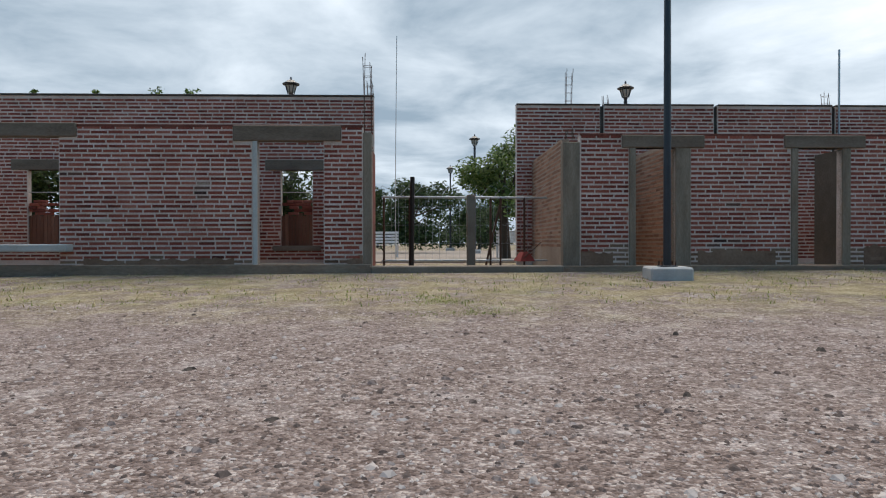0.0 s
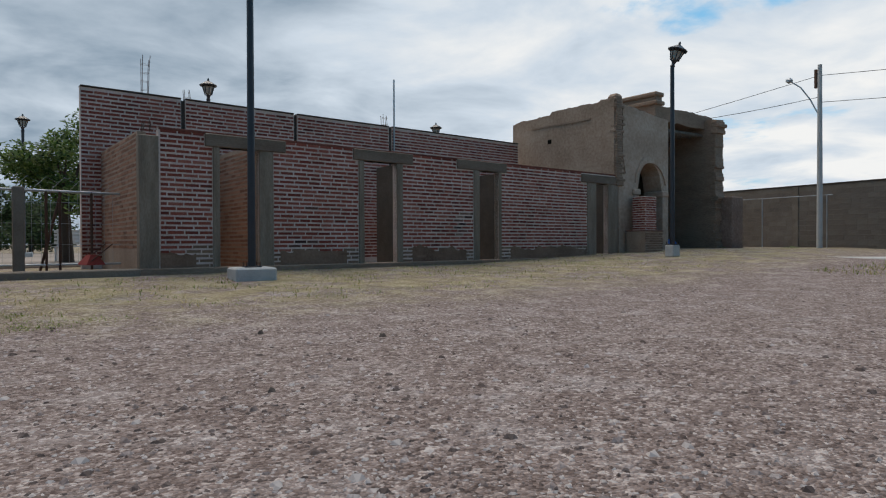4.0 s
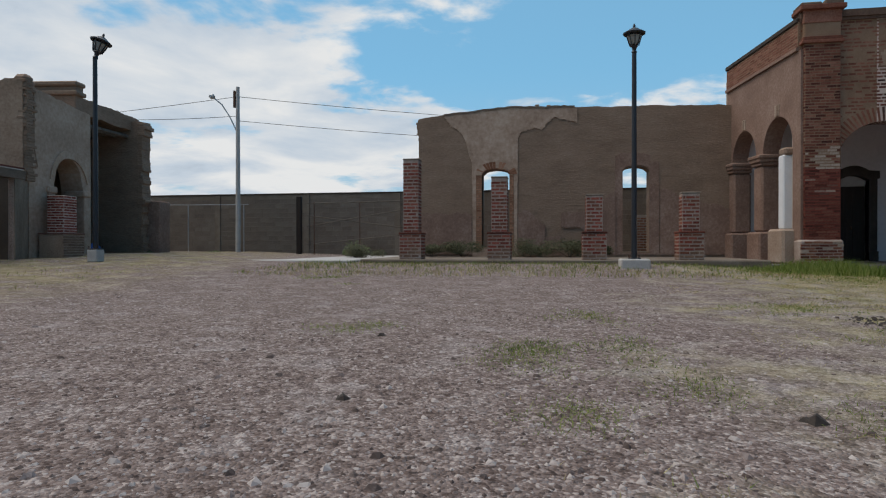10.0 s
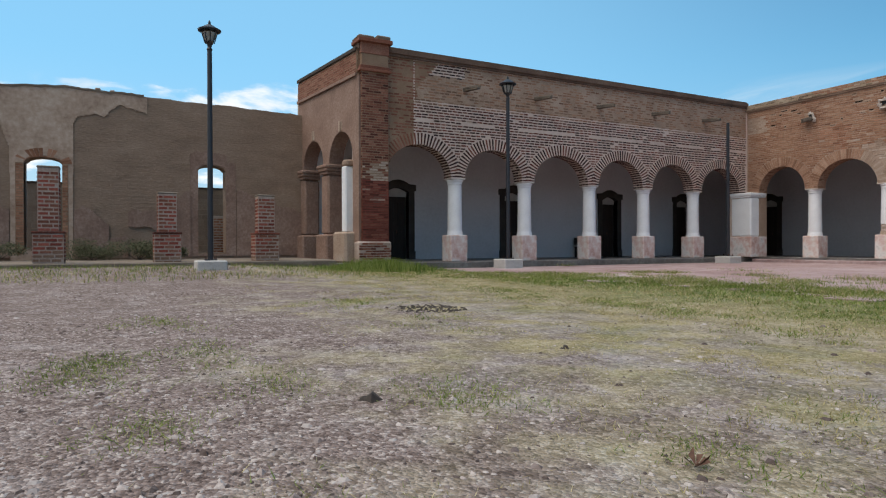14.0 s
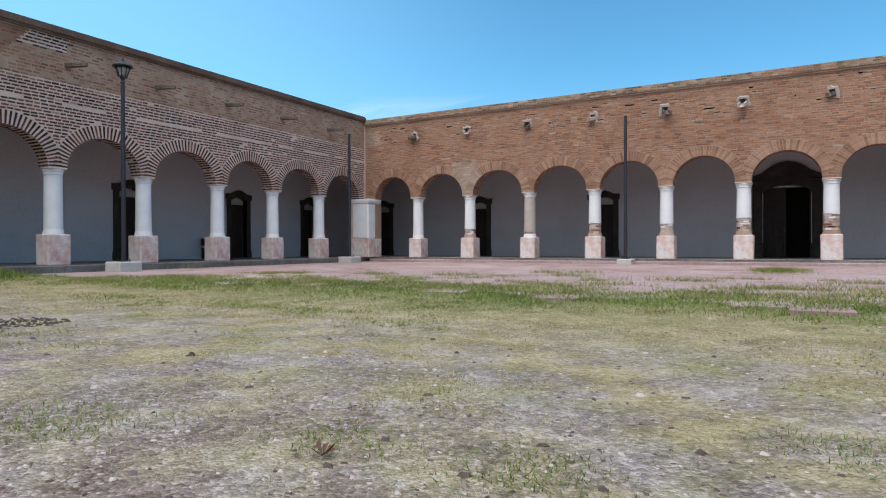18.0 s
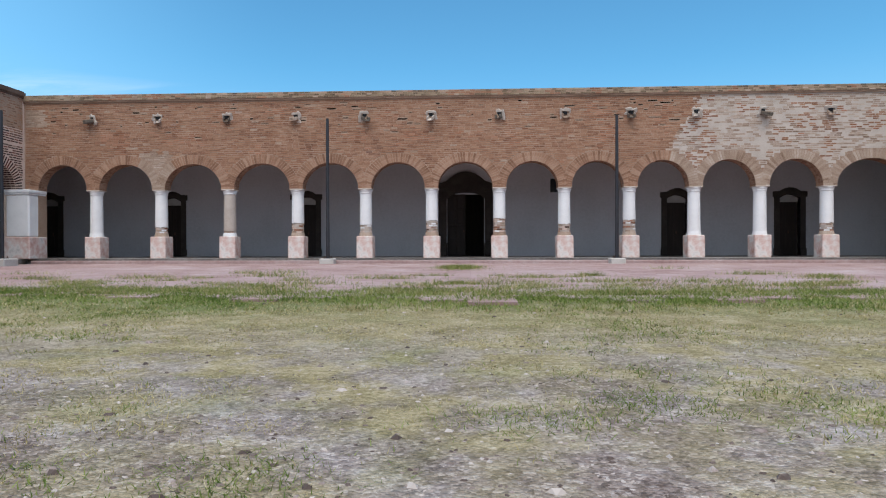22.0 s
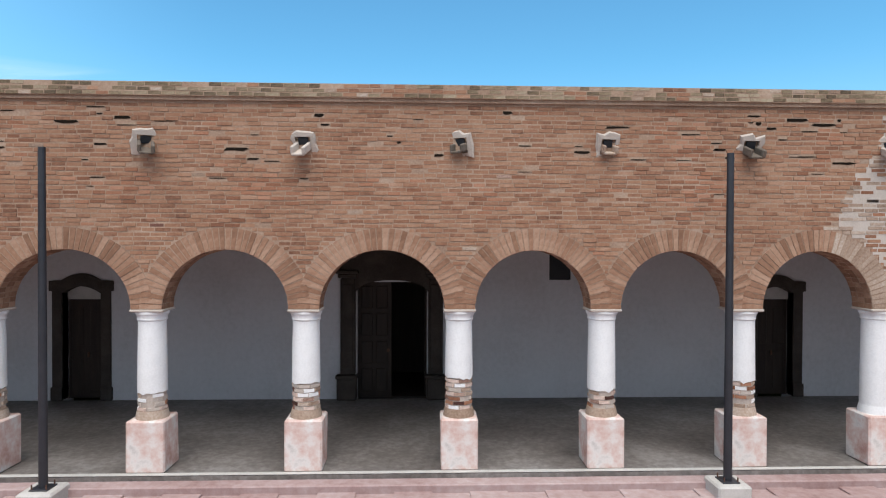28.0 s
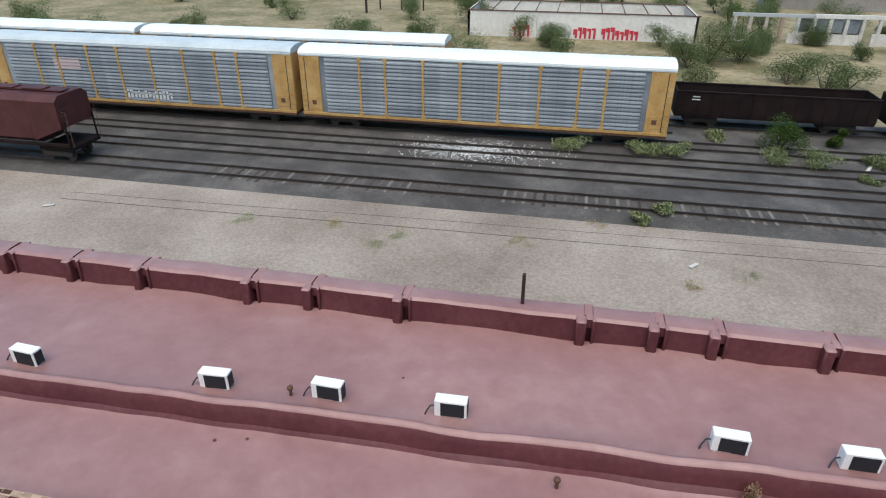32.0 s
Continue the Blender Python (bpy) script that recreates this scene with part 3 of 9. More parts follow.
    col = mixc(math2("MULTIPLY", math2("MULTIPLY", g, math2("MINIMUM", math2("ADD", math2("MULTIPLY", band.outputs[0], 0.8), math2("MULTIPLY", spots.outputs[0], 0.34)), 1.0)), 0.85), col, lush)
    l.new(col, b.inputs["Base Color"])
    b.inputs["Roughness"].default_value = 0.95
    b.inputs["Specular IOR Level"].default_value = 0.15
    bp = n.new("ShaderNodeBump"); bp.inputs["Strength"].default_value, bp.inputs["Distance"].default_value = 0.7, 0.02
    l.new(math2("ADD", math2("MULTIPLY", fine, 0.4), math2("MULTIPLY", math2("ADD", vor.outputs["Distance"], vor2.outputs["Distance"]), -0.8)), bp.inputs["Height"]); l.new(bp.outputs[0], b.inputs["Normal"])
    return m


M_ground = ground_mat()

# ---- mesh helpers ----
class MB:
    """Gathers vertices and faces."""

    def __init__(self):
        self.v, self.f = [], []

    def add(self, vs, fs):
        k = len(self.v)
        self.v += [tuple(p) for p in vs]
        self.f += [tuple(i + k for i in q) for q in fs]
        return self

    def box(self, x0, y0, z0, x1, y1, z1, ch=0.0):
        x0, x1, y0, y1, z0, z1 = min(x0, x1), max(x0, x1), min(y0, y1), max(y0, y1), min(z0, z1), max(z0, z1)
        if ch <= 0:
            return self.add([(x, y, z) for z in (z0, z1) for y in (y0, y1) for x in (x0, x1)],
                            [(0, 2, 3, 1), (4, 5, 7, 6), (0, 1, 5, 4), (2, 6, 7, 3), (0, 4, 6, 2), (1, 3, 7, 5)])
        # chamfered: eight rings of corners
        vs, fs, idx = [], [], {}
        for i, x in enumerate((x0, x1)):
            for j, y in enumerate((y0, y1)):
                for k, z in enumerate((z0, z1)):
                    dx, dy, dz = (ch if i == 0 else -ch), (ch if j == 0 else -ch), (ch if k == 0 else -ch)
                    idx[i, j, k] = len(vs)
                    vs += [(x, y + dy, z + dz), (x + dx, y, z + dz), (x + dx, y + dy, z)]
        c = idx
        for a in (0, 1):
            fs.append([c[a, 0, 0], c[a, 1, 0], c[a, 1, 1], c[a, 0, 1]][:: 1 if a else -1])
            fs.append([c[0, a, 0] + 1, c[1, a, 0] + 1, c[1, a, 1] + 1, c[0, a, 1] + 1][:: -1 if a else 1])
            fs.append([c[0, 0, a] + 2, c[1, 0, a] + 2, c[1, 1, a] + 2, c[0, 1, a] + 2][:: 1 if a else -1])
            for b in (0, 1):
                fs.append([c[0, a, b] + 1, c[1, a, b] + 1, c[1, a, b] + 2, c[0, a, b] + 2][:: 1 if a != b else -1])
                fs.append([c[a, 0, b], c[a, 1, b], c[a, 1, b] + 2, c[a, 0, b] + 2][:: -1 if a != b else 1])
                fs.append([c[a, b, 0], c[a, b, 1], c[a, b, 1] + 1, c[a, b, 0] + 1][:: 1 if a != b else -1])
        for i in (0, 1):
            for j in (0, 1):
                for k in (0, 1):
                    q = [c[i, j, k], c[i, j, k] + 1, c[i, j, k] + 2]
                    fs.append(q if (i + j + k) % 2 else q[::-1])
        return self.add(vs, fs)

    def cyl(self, p0, p1, r0, r1=None, n=10, caps=True):
        p0, p1 = Vector(p0), Vector(p1)
        r1 = r0 if r1 is None else r1
        w = (p1 - p0).normalized()
        a = w.orthogonal().normalized()
        b = w.cross(a)
        vs = [p + (a * math.cos(t) + b * math.sin(t)) * r for p, r in ((p0, r0), (p1, r1)) for t in (2 * math.pi * i / n for i in range(n))]
        fs = [(i, (i + 1) % n, n + (i + 1) % n, n + i) for i in range(n)]
        if caps:
            fs += [tuple(range(n))[::-1], tuple(range(n, 2 * n))]
        return self.add(vs, fs)

    def lathe(self, prof, n=20, at=(0, 0)):
        vs = [(at[0] + r * math.cos(2 * math.pi * i / n), at[1] + r * math.sin(2 * math.pi * i / n), z) for r, z in prof for i in range(n)]
        fs = [(k * n + i, k * n + (i + 1) % n, (k + 1) * n + (i + 1) % n, (k + 1) * n + i) for k in range(len(prof) - 1) for i in range(n)]
        fs += [tuple(range(n))[::-1], tuple(range((len(prof) - 1) * n, len(prof) * n))]
        return self.add(vs, fs)

    def tube(self, pts, r, n=6):
        """One unbroken round tube along the points."""
        pts = [Vector(p) for p in pts]
        a = None
        vs, fs = [], []
        for i, p in enumerate(pts):
            w = (pts[min(i + 1, len(pts) - 1)] - pts[max(i - 1, 0)]).normalized()
            a = w.orthogonal().normalized() if a is None else (a - w * a.dot(w)).normalized()
            b = w.cross(a)
            vs += [p + (a * math.cos(2 * math.pi * k / n) + b * math.sin(2 * math.pi * k / n)) * r for k in range(n)]
        for i in range(len(pts) - 1):
            fs += [(i * n + k, i * n + (k + 1) % n, (i + 1) * n + (k + 1) % n, (i + 1) * n + k) for k in range(n)]
        fs += [tuple(range(n))[::-1], tuple(range((len(pts) - 1) * n, len(pts) * n))]
        return self.add(vs, fs)

    def strip(self, samples, d0, d1):
        """A wall in (s, depth, z): samples (s, low, high) in order, between the depths d0 (front) and d1."""
        n = len(samples)
        vs = []
        for s, lo, hi in samples:
            vs += [(s, d0, lo), (s, d0, hi), (s, d1, lo), (s, d1, hi)]
        fs = []
        for i in range(n - 1):
            if abs(samples[i][0] - samples[i + 1][0]) < 1e-6:
                continue
            a, b = 4 * i, 4 * i + 4
            fs += [(a, b, b + 1, a + 1), (b + 2, a + 2, a + 3, b + 3), (a + 1, b + 1, b + 3, a + 3), (b, a, a + 2, b + 2)]
        for i in range(n):
            left = i > 0 and abs(samples[i][0] - samples[i - 1][0]) > 1e-6
            right = i < n - 1 and abs(samples[i][0] - samples[i + 1][0]) > 1e-6
            a = 4 * i
            if right and not left:
                fs.append((a, a + 1, a + 3, a + 2))
            if left and not right:
                fs.append((a + 2, a + 3, a + 1, a))
        return self.add(vs, fs)

    def turned(self, m):
        self.v = [tuple(m @ Vector(p)) for p in self.v]
        return self

    def mesh(self, name, smooth=False):
        me = bpy.data.meshes.new(name)
        me.from_pydata(self.v, [], self.f)
        if smooth:
            me.polygons.foreach_set("use_smooth", [True] * len(me.polygons))
            me.set_sharp_from_angle(angle=radians(38))
        me.update()
        return me


def part(name, mb, material, parent=None, label="", smooth=False, at=None):
    """One mesh object under a thing or a part (or on its own)."""
    me = mb if isinstance(mb, bpy.types.Mesh) else mb.mesh(name, smooth)
    if not me.materials:
        me.materials.append(material)
    ob = new(name, me)
    if at is not None:
        ob.matrix_basis = at
    if parent is not None:
        ob.parent = parent
    if label:
        ob["label"] = label
    return ob


def thing(name, label, category, group="", at=None, kind=""):
    ob = new(name)
    ob.empty_display_size = 0.3
    if at is not None:
        ob.matrix_basis = at
    return tagged(ob, label, category, group, kind)


def solid(name, mb, material, label, category="", group="", kind="", smooth=False, at=None):
    """A top-level thing or piece of the setting that is one mesh."""
    return tagged(part(name, mb, material, None, "", smooth, at), label, category, group, kind)


def gap_list(s0, s1, za, zb, openings):
    """The stretches of a course that openings leave free. Openings: (s0, s1, low, high) or (centre, half, spring, rise, low) for an arch."""
    spans = [(s0, s1)]
    for o in openings:
        if len(o) == 4:
            a, b, lo, hi = o
            if zb <= lo + 1e-4 or za >= hi - 1e-4:
                continue
        else:
            c, w, sp, rise, lo = o
            if zb <= lo or za >= sp + rise:
                continue
            h = w if za <= sp else w * math.sqrt(max(0, 1 - ((za - sp) / rise) ** 2))
            a, b = c - h, c + h
        nxt = []
        for p, q in spans:
            if b <= p or a >= q:
                nxt.append((p, q))
            else:
                if a > p:
                    nxt.append((p, a))
                if b < q:
                    nxt.append((b, q))
        spans = nxt
    return spans


def lay_bricks(s0, s1, z0, z1, openings, bl=0.26, bh=0.062, joint=0.013, top=None, skip=0.0, wobble=0.003, seed=1, soft=0.0):
    """Running bond: rows of (s centre, z centre, length, height, proud)."""
    rng = random.Random(seed)
    out, row, z = [], 0, z0
    while z + bh <= z1 + 0.005:
        for a, b in gap_list(s0, s1, z, z + bh, openings):
            s = a - (rng.random() * 0.04 + (0.5 if row % 2 else 0.0)) * (bl + joint * 0.6)
            while s < b:
                ln = bl * rng.uniform(0.84, 1.10)
                p, q = max(s, a + joint / 3), min(s + ln, b - joint / 3)
                s += ln + joint * 0.6
                if q - p < 0.05 or (top and z + bh > top((p + q) / 2)) or rng.random() < skip:
                    continue
                out.append(((p + q) / 2, z + bh / 2 + rng.uniform(-wobble, wobble) + 2.0 * wobble * noise.noise((p * 0.7, row * 0.35, seed)), q - p, bh * rng.uniform(0.92, 1.04), rng.uniform(0.35, 1.0) if rng.random() > soft else 0.12))
        row += 1
        z += bh + joint
    return out


_brick_meshes = {}


def brick_mesh(ln, h, material):
    """A shared brick: bevelled face, open at the back; sizes go in steps of 2 cm."""
    key = (round(ln / 0.02), round(h, 3), material.name)
    if key not in _brick_meshes:
        _brick_meshes[key] = brick_geo(MB(), 0, 0, key[0] * 0.02, h, 0.007).mesh("brick")
        _brick_meshes[key].materials.append(material)
    return _brick_meshes[key]


def brick_geo(mb, s, z, ln, h, d, inner=0.02):
    a, b, e = ln / 2, h / 2, 0.005
    return mb.add([(s - a, inner, z - b), (s + a, inner, z - b), (s + a, inner, z + b), (s - a, inner, z + b),
                   (s - a + e, -d, z - b + e), (s + a - e, -d, z - b + e), (s + a - e, -d, z + b - e), (s - a + e, -d, z + b - e)],
                  [(4, 5, 6, 7), (0, 1, 5, 4), (1, 2, 6, 5), (2, 3, 7, 6), (3, 0, 4, 7)])


LATE = []


def brick_wall(parent, bricks, m, choose, near=None, count=120, depth=0.007):
    """Bricks on the face of a wall whose frame is m: the ones nearest to the stretch 'near' as parts, the rest joined. choose(s, z): material."""
    def far(b):
        return abs(b[0] - near[0]) + 1.5 * abs(b[1] - near[1]) if near else b[0]
    order = sorted(bricks, key=far)
    single, rest = order[:count], order[count:]

    def build():
        for s, z, ln, h, pr in single:
            me = brick_mesh(ln, round(h, 3), choose(s, z))
            part("brick", me, None, parent, at=m @ Matrix.Translation((s, 0.007 * (1 - pr) if pr > 0.2 else 0.0055, z)))
        groups = {}
        for s, z, ln, h, pr in rest:
            mt = choose(s, z)
            brick_geo(groups.setdefault(mt.name, (MB(), mt))[0], s, z, ln, h, depth * pr)
        for mb, mt in groups.values():
            tagged(part("brickwork", mb.turned(m), mt, parent), kind="stuff")
    LATE.append(build)


def arch_ring(centre, half, spring, rise, ring, n, seed=0, depth=0.009, gap=0.06):
    """Wedge bricks of an arch, each as eight corners in (s, y, z)."""
    rng = random.Random(seed)
    out = []
    for i in range(n):
        t0, t1 = math.pi * (i + gap) / n, math.pi * (i + 1 - gap) / n
        d = -depth * rng.uniform(0.5, 1.2)
        q = []
        for y in (d, 0.03):
            for t, k in ((t0, 0), (t1, 0), (t1, 1), (t0, 1)):
                q.append((centre - math.cos(t) * (half + k * ring), y, spring + math.sin(t) * (rise + k * ring)))
        out.append((q, [(0, 3, 2, 1), (0, 1, 5, 4), (1, 2, 6, 5), (2, 3, 7, 6), (3, 0, 4, 7)]))
    return out


def lay_soffit(parent, arches, depth, material, n=34, courses=3, gap=0.16):
    """The undersides of arches, laid in bricks set a little proud of the mortar."""
    def build():
        rng = random.Random(len(arches))
        mb = MB()
        for c, w in arches:
            for i in range(n):
                for k in range(courses):
                    e = rng.uniform(0.004, 0.012)
                    t0, t1 = math.pi * (i + gap) / n, math.pi * (i + 1 - gap) / n
                    y0, y1 = depth * (k + 0.04) / courses + 0.004, depth * (k + 0.96) / courses
                    mb.add([(c - math.cos(t) * (w - d), y, Z_CAP + math.sin(t) * (ARCH_RISE - d)) for d in (e, -0.01) for t, y in ((t0, y0), (t1, y0), (t1, y1), (t0, y1))],
                           [(0, 1, 2, 3), (0, 4, 5, 1), (1, 5, 6, 2), (2, 6, 7, 3), (3, 7, 4, 0)])
        tagged(part("soffit_bricks", mb, material, parent), kind="stuff")
    LATE.append(build)


def lay_ring(parent, rings, m, choose, count=300):
    def build():
        k = 0
        rest = {}
        for q, f in rings:
            c = sum((Vector(p) for p in q), Vector()) / 8
            mt = choose(c.x, c.z)
            if k < count:
                mb = MB().add([Vector(p) - c for p in q], f)
                part("wedge_brick", mb, mt, parent, at=m @ Matrix.Translation(c))
                k += 1
            else:
                rest.setdefault(mt.name, (MB(), mt))[0].add(q, f)
        for mb, mt in rest.values():
            tagged(part("wedge_brickwork", mb.turned(m), mt, parent), kind="stuff")
    LATE.append(build)


def arch_samples(c, w, spring, rise, top, n=16):
    return [(c - w * math.cos(math.pi * i / n), spring + rise * math.sin(math.pi * i / n), top) for i in range(n + 1)]


def jag(x, amp, seed):
    return amp * (noise.noise((x * 1.3, seed, 0)) + 0.6 * noise.noise((x * 4.1, seed + 7, 0)) + 0.4 * noise.noise((x * 11.0, seed + 3, 0)))


# ---- plants ----
def leaf_cloud(mb, centre, radius, n, size, rng, squash=0.8):
    for _ in range(n):
        d = Vector((rng.gauss(0, 1), rng.gauss(0, 1), rng.gauss(0, 1))).normalized()
        p = Vector(centre) + Vector((d.x, d.y, d.z * squash)) * radius * rng.uniform(0.35, 1.08)
        a = Vector((rng.gauss(0, 1), rng.gauss(0, 1), rng.gauss(0, 0.6))).normalized() * size * rng.uniform(0.6, 1.3)
        b = a.orthogonal().normalized() * size * rng.uniform(0.28, 0.5)
        k = len(mb.v)
        mb.v += [tuple(p - a), tuple(p + b), tuple(p + a), tuple(p - b)]
        mb.f.append((k, k + 1, k + 2, k + 3))


def tree(x, y, z, h, spread, label, seed=1, leaves=2600, leaf=0.09, material=None, low=0.3, group="", name="tree", clumps=16):
    rng = random.Random(seed)
    ob = thing(name, label, "tree", group, at=pose(x, y, z))
    tr, cr = MB(), MB()
    top = Vector((rng.uniform(-0.2, 0.2), rng.uniform(-0.2, 0.2), h * 0.55))
    r = 0.035 * h
    tr.cyl((0, 0, -0.05), top * 0.5, r, r * 0.75, 8).cyl(top * 0.5, top, r * 0.75, r * 0.5, 8)
    for i in range(clumps):
        a = 2 * math.pi * (i + rng.random()) / clumps * 2.4
        rad = spread * rng.uniform(0.15, 0.85)
        c = Vector((math.cos(a) * rad, math.sin(a) * rad, h * rng.uniform(low + 0.1, 0.93 - 0.25 * rad / spread)))
        tr.cyl(top * rng.uniform(0.5, 1.0), c, r * 0.32, r * 0.1, 5)
        leaf_cloud(cr, c, spread * rng.uniform(0.24, 0.42), leaves // clumps, leaf, rng)
    part("trunk", tr, M_bark, ob)
    part("crown", cr, material or M_leaf, ob)
    return ob


def bush(x, y, z, r, h, label, seed=1, n=700, leaf=0.06, material=None, group="", name="bush"):
    rng = random.Random(seed)
    ob = thing(name, label, "bush", group, at=pose(x, y, z))
    st, cr = MB(), MB()
    for i in range(7):
        a = rng.uniform(0, 6.28)
        c = Vector((math.cos(a) * r * rng.uniform(0.1, 0.7), math.sin(a) * r * rng.uniform(0.1, 0.7), h * rng.uniform(0.18, 0.72)))
        st.cyl((0, 0, -0.03), c, 0.02 * h, 0.006 * h, 4)
        leaf_cloud(cr, c, r * rng.uniform(0.35, 0.6), n // 7, leaf, rng, h / r * 0.6 if h < 1.6 * r else 0.9)
    part("stem", st, M_bark, ob)
    part("foliage", cr, material or M_leaf_dust, ob)
    return ob

# ---- south arcade ----
Z_FLOOR, Z_CAP, ARCH_RISE, Z_TOP = 0.30, 3.0, 1.0, 6.68
Y_S, Y_SB = -24.0, -28.8
X_E, X_EB = 17.75, 22.0
X_W, X_WB = -16.75, -21.0
COLS_S = [14.97, 12.33, 9.57, 6.86, 4.18, 1.60, -1.01, -3.49, -5.95, -8.38, -10.83, -13.29]
COLS_E = [-9.84, -12.6, -15.5, -18.2, -20.95]
THICK = 0.5
RING = 0.36


def facade_strip(posts, end0, end1, zt=6.45, cap=0.25):
    """Samples of an arcade front: piers at both ends, arches between the posts."""
    stops = [end0[1]] + [v for c in posts for v in (c - cap, c + cap)] + [end1[0]]
    sam = [(end0[0], Z_FLOOR, zt), (end0[1], Z_FLOOR, zt)]
    arches = []
    for a, b in zip(stops[::2], stops[1::2]):
        c, w = (a + b) / 2, (b - a) / 2
        arches.append((c, w))
        sam += arch_samples(c, w, Z_CAP, ARCH_RISE, zt)
    sam += [(end1[0], Z_FLOOR, zt), (end1[1], Z_FLOOR, zt)]
    return sam, arches


# the local frame of the south front looks north: local s = -x
FS = pose(0, Y_S, 0, 0, 0, 180)
sam, arches_s = facade_strip([-c for c in COLS_S], (-17.75, -17.2), (16.1, 16.75))
front_s = solid("wall_south_arcade", MB().strip(sam, 0, THICK), M_mortar_tan, "tan brick arcade front with round arches and missing bricks", "arcade wall", kind="structure", at=FS)


def south_brick(s, z):
    x = -s
    edge = -7.3 - 0.55 * (z - 4.1) + 0.35 * noise.noise((s * 2.0, z * 3.0, 4))
    if x < edge:
        k = noise.noise((s * 3.3, z * 9.0, 14))
        if abs(x + 10.85) < 0.16 + 0.08 * noise.noise((z * 3, 1, 2)) and 4.0 < z < 5.5:
            return M_mortar_white
        return M_brick_side if k > 0.42 else M_mortar_white if k < -0.66 else M_brick_tan if noise.noise((s * 1.1, z * 1.6, 41)) > 0.18 else M_brick_pale
    if noise.noise((s * 7.3, z * 15.0, 21)) > 0.70:
        return M_brick_pale
    if noise.noise((s * 6.1, z * 14.0, 33)) > 0.70:
        return M_brick_wash
    if (11.5 + 0.25 * (z - 3) < x < 13.3 - 0.2 * (z - 3) and z < 4.5 + 0.2 * noise.noise((s * 3, z * 2, 9))) or (x > 16.85 + 0.3 * noise.noise((s * 3, z * 3, 2)) and 5.5 < z < 6.2):
        return M_brick_pale
    if noise.noise((s * 0.9, z * 1.1, 17)) + 0.7 * noise.noise((s * 5.3, z * 13.0, 29)) > 0.38:
        return M_brick_side
    return M_brick_tan


rng_s = random.Random(5)
holes_s = []
for i in range(44):
    s = rng_s.uniform(-17, 8)
    z = 5.48 + 0.072 * rng_s.choice((0, 1, 2, 3, 3, 4, 7, 8, 9, 9, 10, 10, 11))
    ln = rng_s.choice((0.06, 0.10, 0.16, 0.22, 0.28, 0.40))
    holes_s.append((s, s + ln, z, z + rng_s.uniform(0.03, 0.062)))
for i in range(46):
    s, z = rng_s.uniform(-17, 8), 4.95 + 0.072 * rng_s.randint(0, 19)
    holes_s.append((s, s + rng_s.uniform(0.06, 0.34), z, z + rng_s.uniform(0.010, 0.022)))
spout_s = [-c for c in COLS_S]
spout_open = [(s - 0.12, s + 0.12, 5.62, 5.86) for s in spout_s]
ring_open = [(c, w + RING, Z_CAP, ARCH_RISE + RING, 0.0) for c, w in arches_s]
bricks = lay_bricks(-17.7, 16.7, Z_CAP, 6.44, ring_open + holes_s + spout_open, bl=0.24, bh=0.063, joint=0.013, soft=0.34, skip=0.010, wobble=0.007, seed=3)
brick_wall(front_s, bricks, Matrix(), south_brick, near=(1.0, 5.6), depth=0.013)
rings = [q for i, (c, w) in enumerate(sorted(arches_s, key=lambda a: abs(a[0]))) for q in arch_ring(c, w, Z_CAP, ARCH_RISE, RING, 40, i, gap=0.10)]
lay_ring(front_s, rings, Matrix(), lambda s, z: M_brick_pale if -s < -7.4 - 0.55 * (z - 4.1) or 11.7 < -s < 13.1 else M_brick_ring, 170)
lay_soffit(front_s, arches_s, THICK, M_brick_ring, gap=0.06)
# lime-plaster facing behind pale stretch, flush under the bricks
pale = MB()
for k in range(24):
    z0, z1 = 3.1 + k * 0.14, 3.1 + (k + 1) * 0.14
    e = 7.3 + 0.55 * (z0 - 4.1) + 0.3 * noise.noise((k * 0.7, 2, 2))
    for a, b in gap_list(e, 16.72, z0, z1, ring_open):
        pale.box(a, -0.005, z0, b, 0.01, z1)
# bricks are left out here; flat dark patches paint the shade of the holes
def dig():
    hb = MB()
    for a, b, z0, z1 in holes_s:
        n = 7
        c, m, w, h = (a + b) / 2, (z0 + z1) / 2, (b - a) / 2, (z1 - z0) / 2
        q = [(c - w * rng_s.uniform(0.85, 1.15), m - h * rng_s.uniform(0.1, 0.9)), (c - w * 0.3, m - h * rng_s.uniform(0.5, 1.0)), (c + w * 0.5, m - h * rng_s.uniform(0.3, 1.0)), (c + w * rng_s.uniform(0.9, 1.15), m + h * rng_s.uniform(-0.2, 0.6)), (c + w * 0.8, m + h), (c, m + h * 1.02), (c - w * rng_s.uniform(0.8, 1.0), m + h)]
        hb.add([(s, -0.0085, z) for s, z in q] + [(s, 0.01, z) for s, z in q], [tuple(range(n))] + [(i, i + n, (i + 1) % n + n, (i + 1) % n) for i in range(n)])
    part("fallen_brick_hole", hb, M_hole_shade, front_s, "dark patches painted as the shade in holes of fallen bricks")
dig()
part("lime_facing", pale, M_mortar_white, front_s, "pale lime mortar over part of the front")

# parapet coping along the front
cop = MB().box(-17.75, -0.06, 6.45, 16.75, 0.3, 6.51).box(-17.75, -0.10, 6.51, 16.75, 0.3, 6.735)
coping_s = solid("coping_south", cop, M_mortar_tan, "worn brick coping along the arcade parapet", "coping", kind="structure", at=FS)
cb = lay_bricks(-17.7, 16.7, 6.515, 6.75, [], bl=0.2, bh=0.064, joint=0.012, skip=0.06, wobble=0.006, seed=8, top=lambda s: 6.76 - 0.05 * (noise.noise((s * 2.2, 0, 5)) > 0.15))
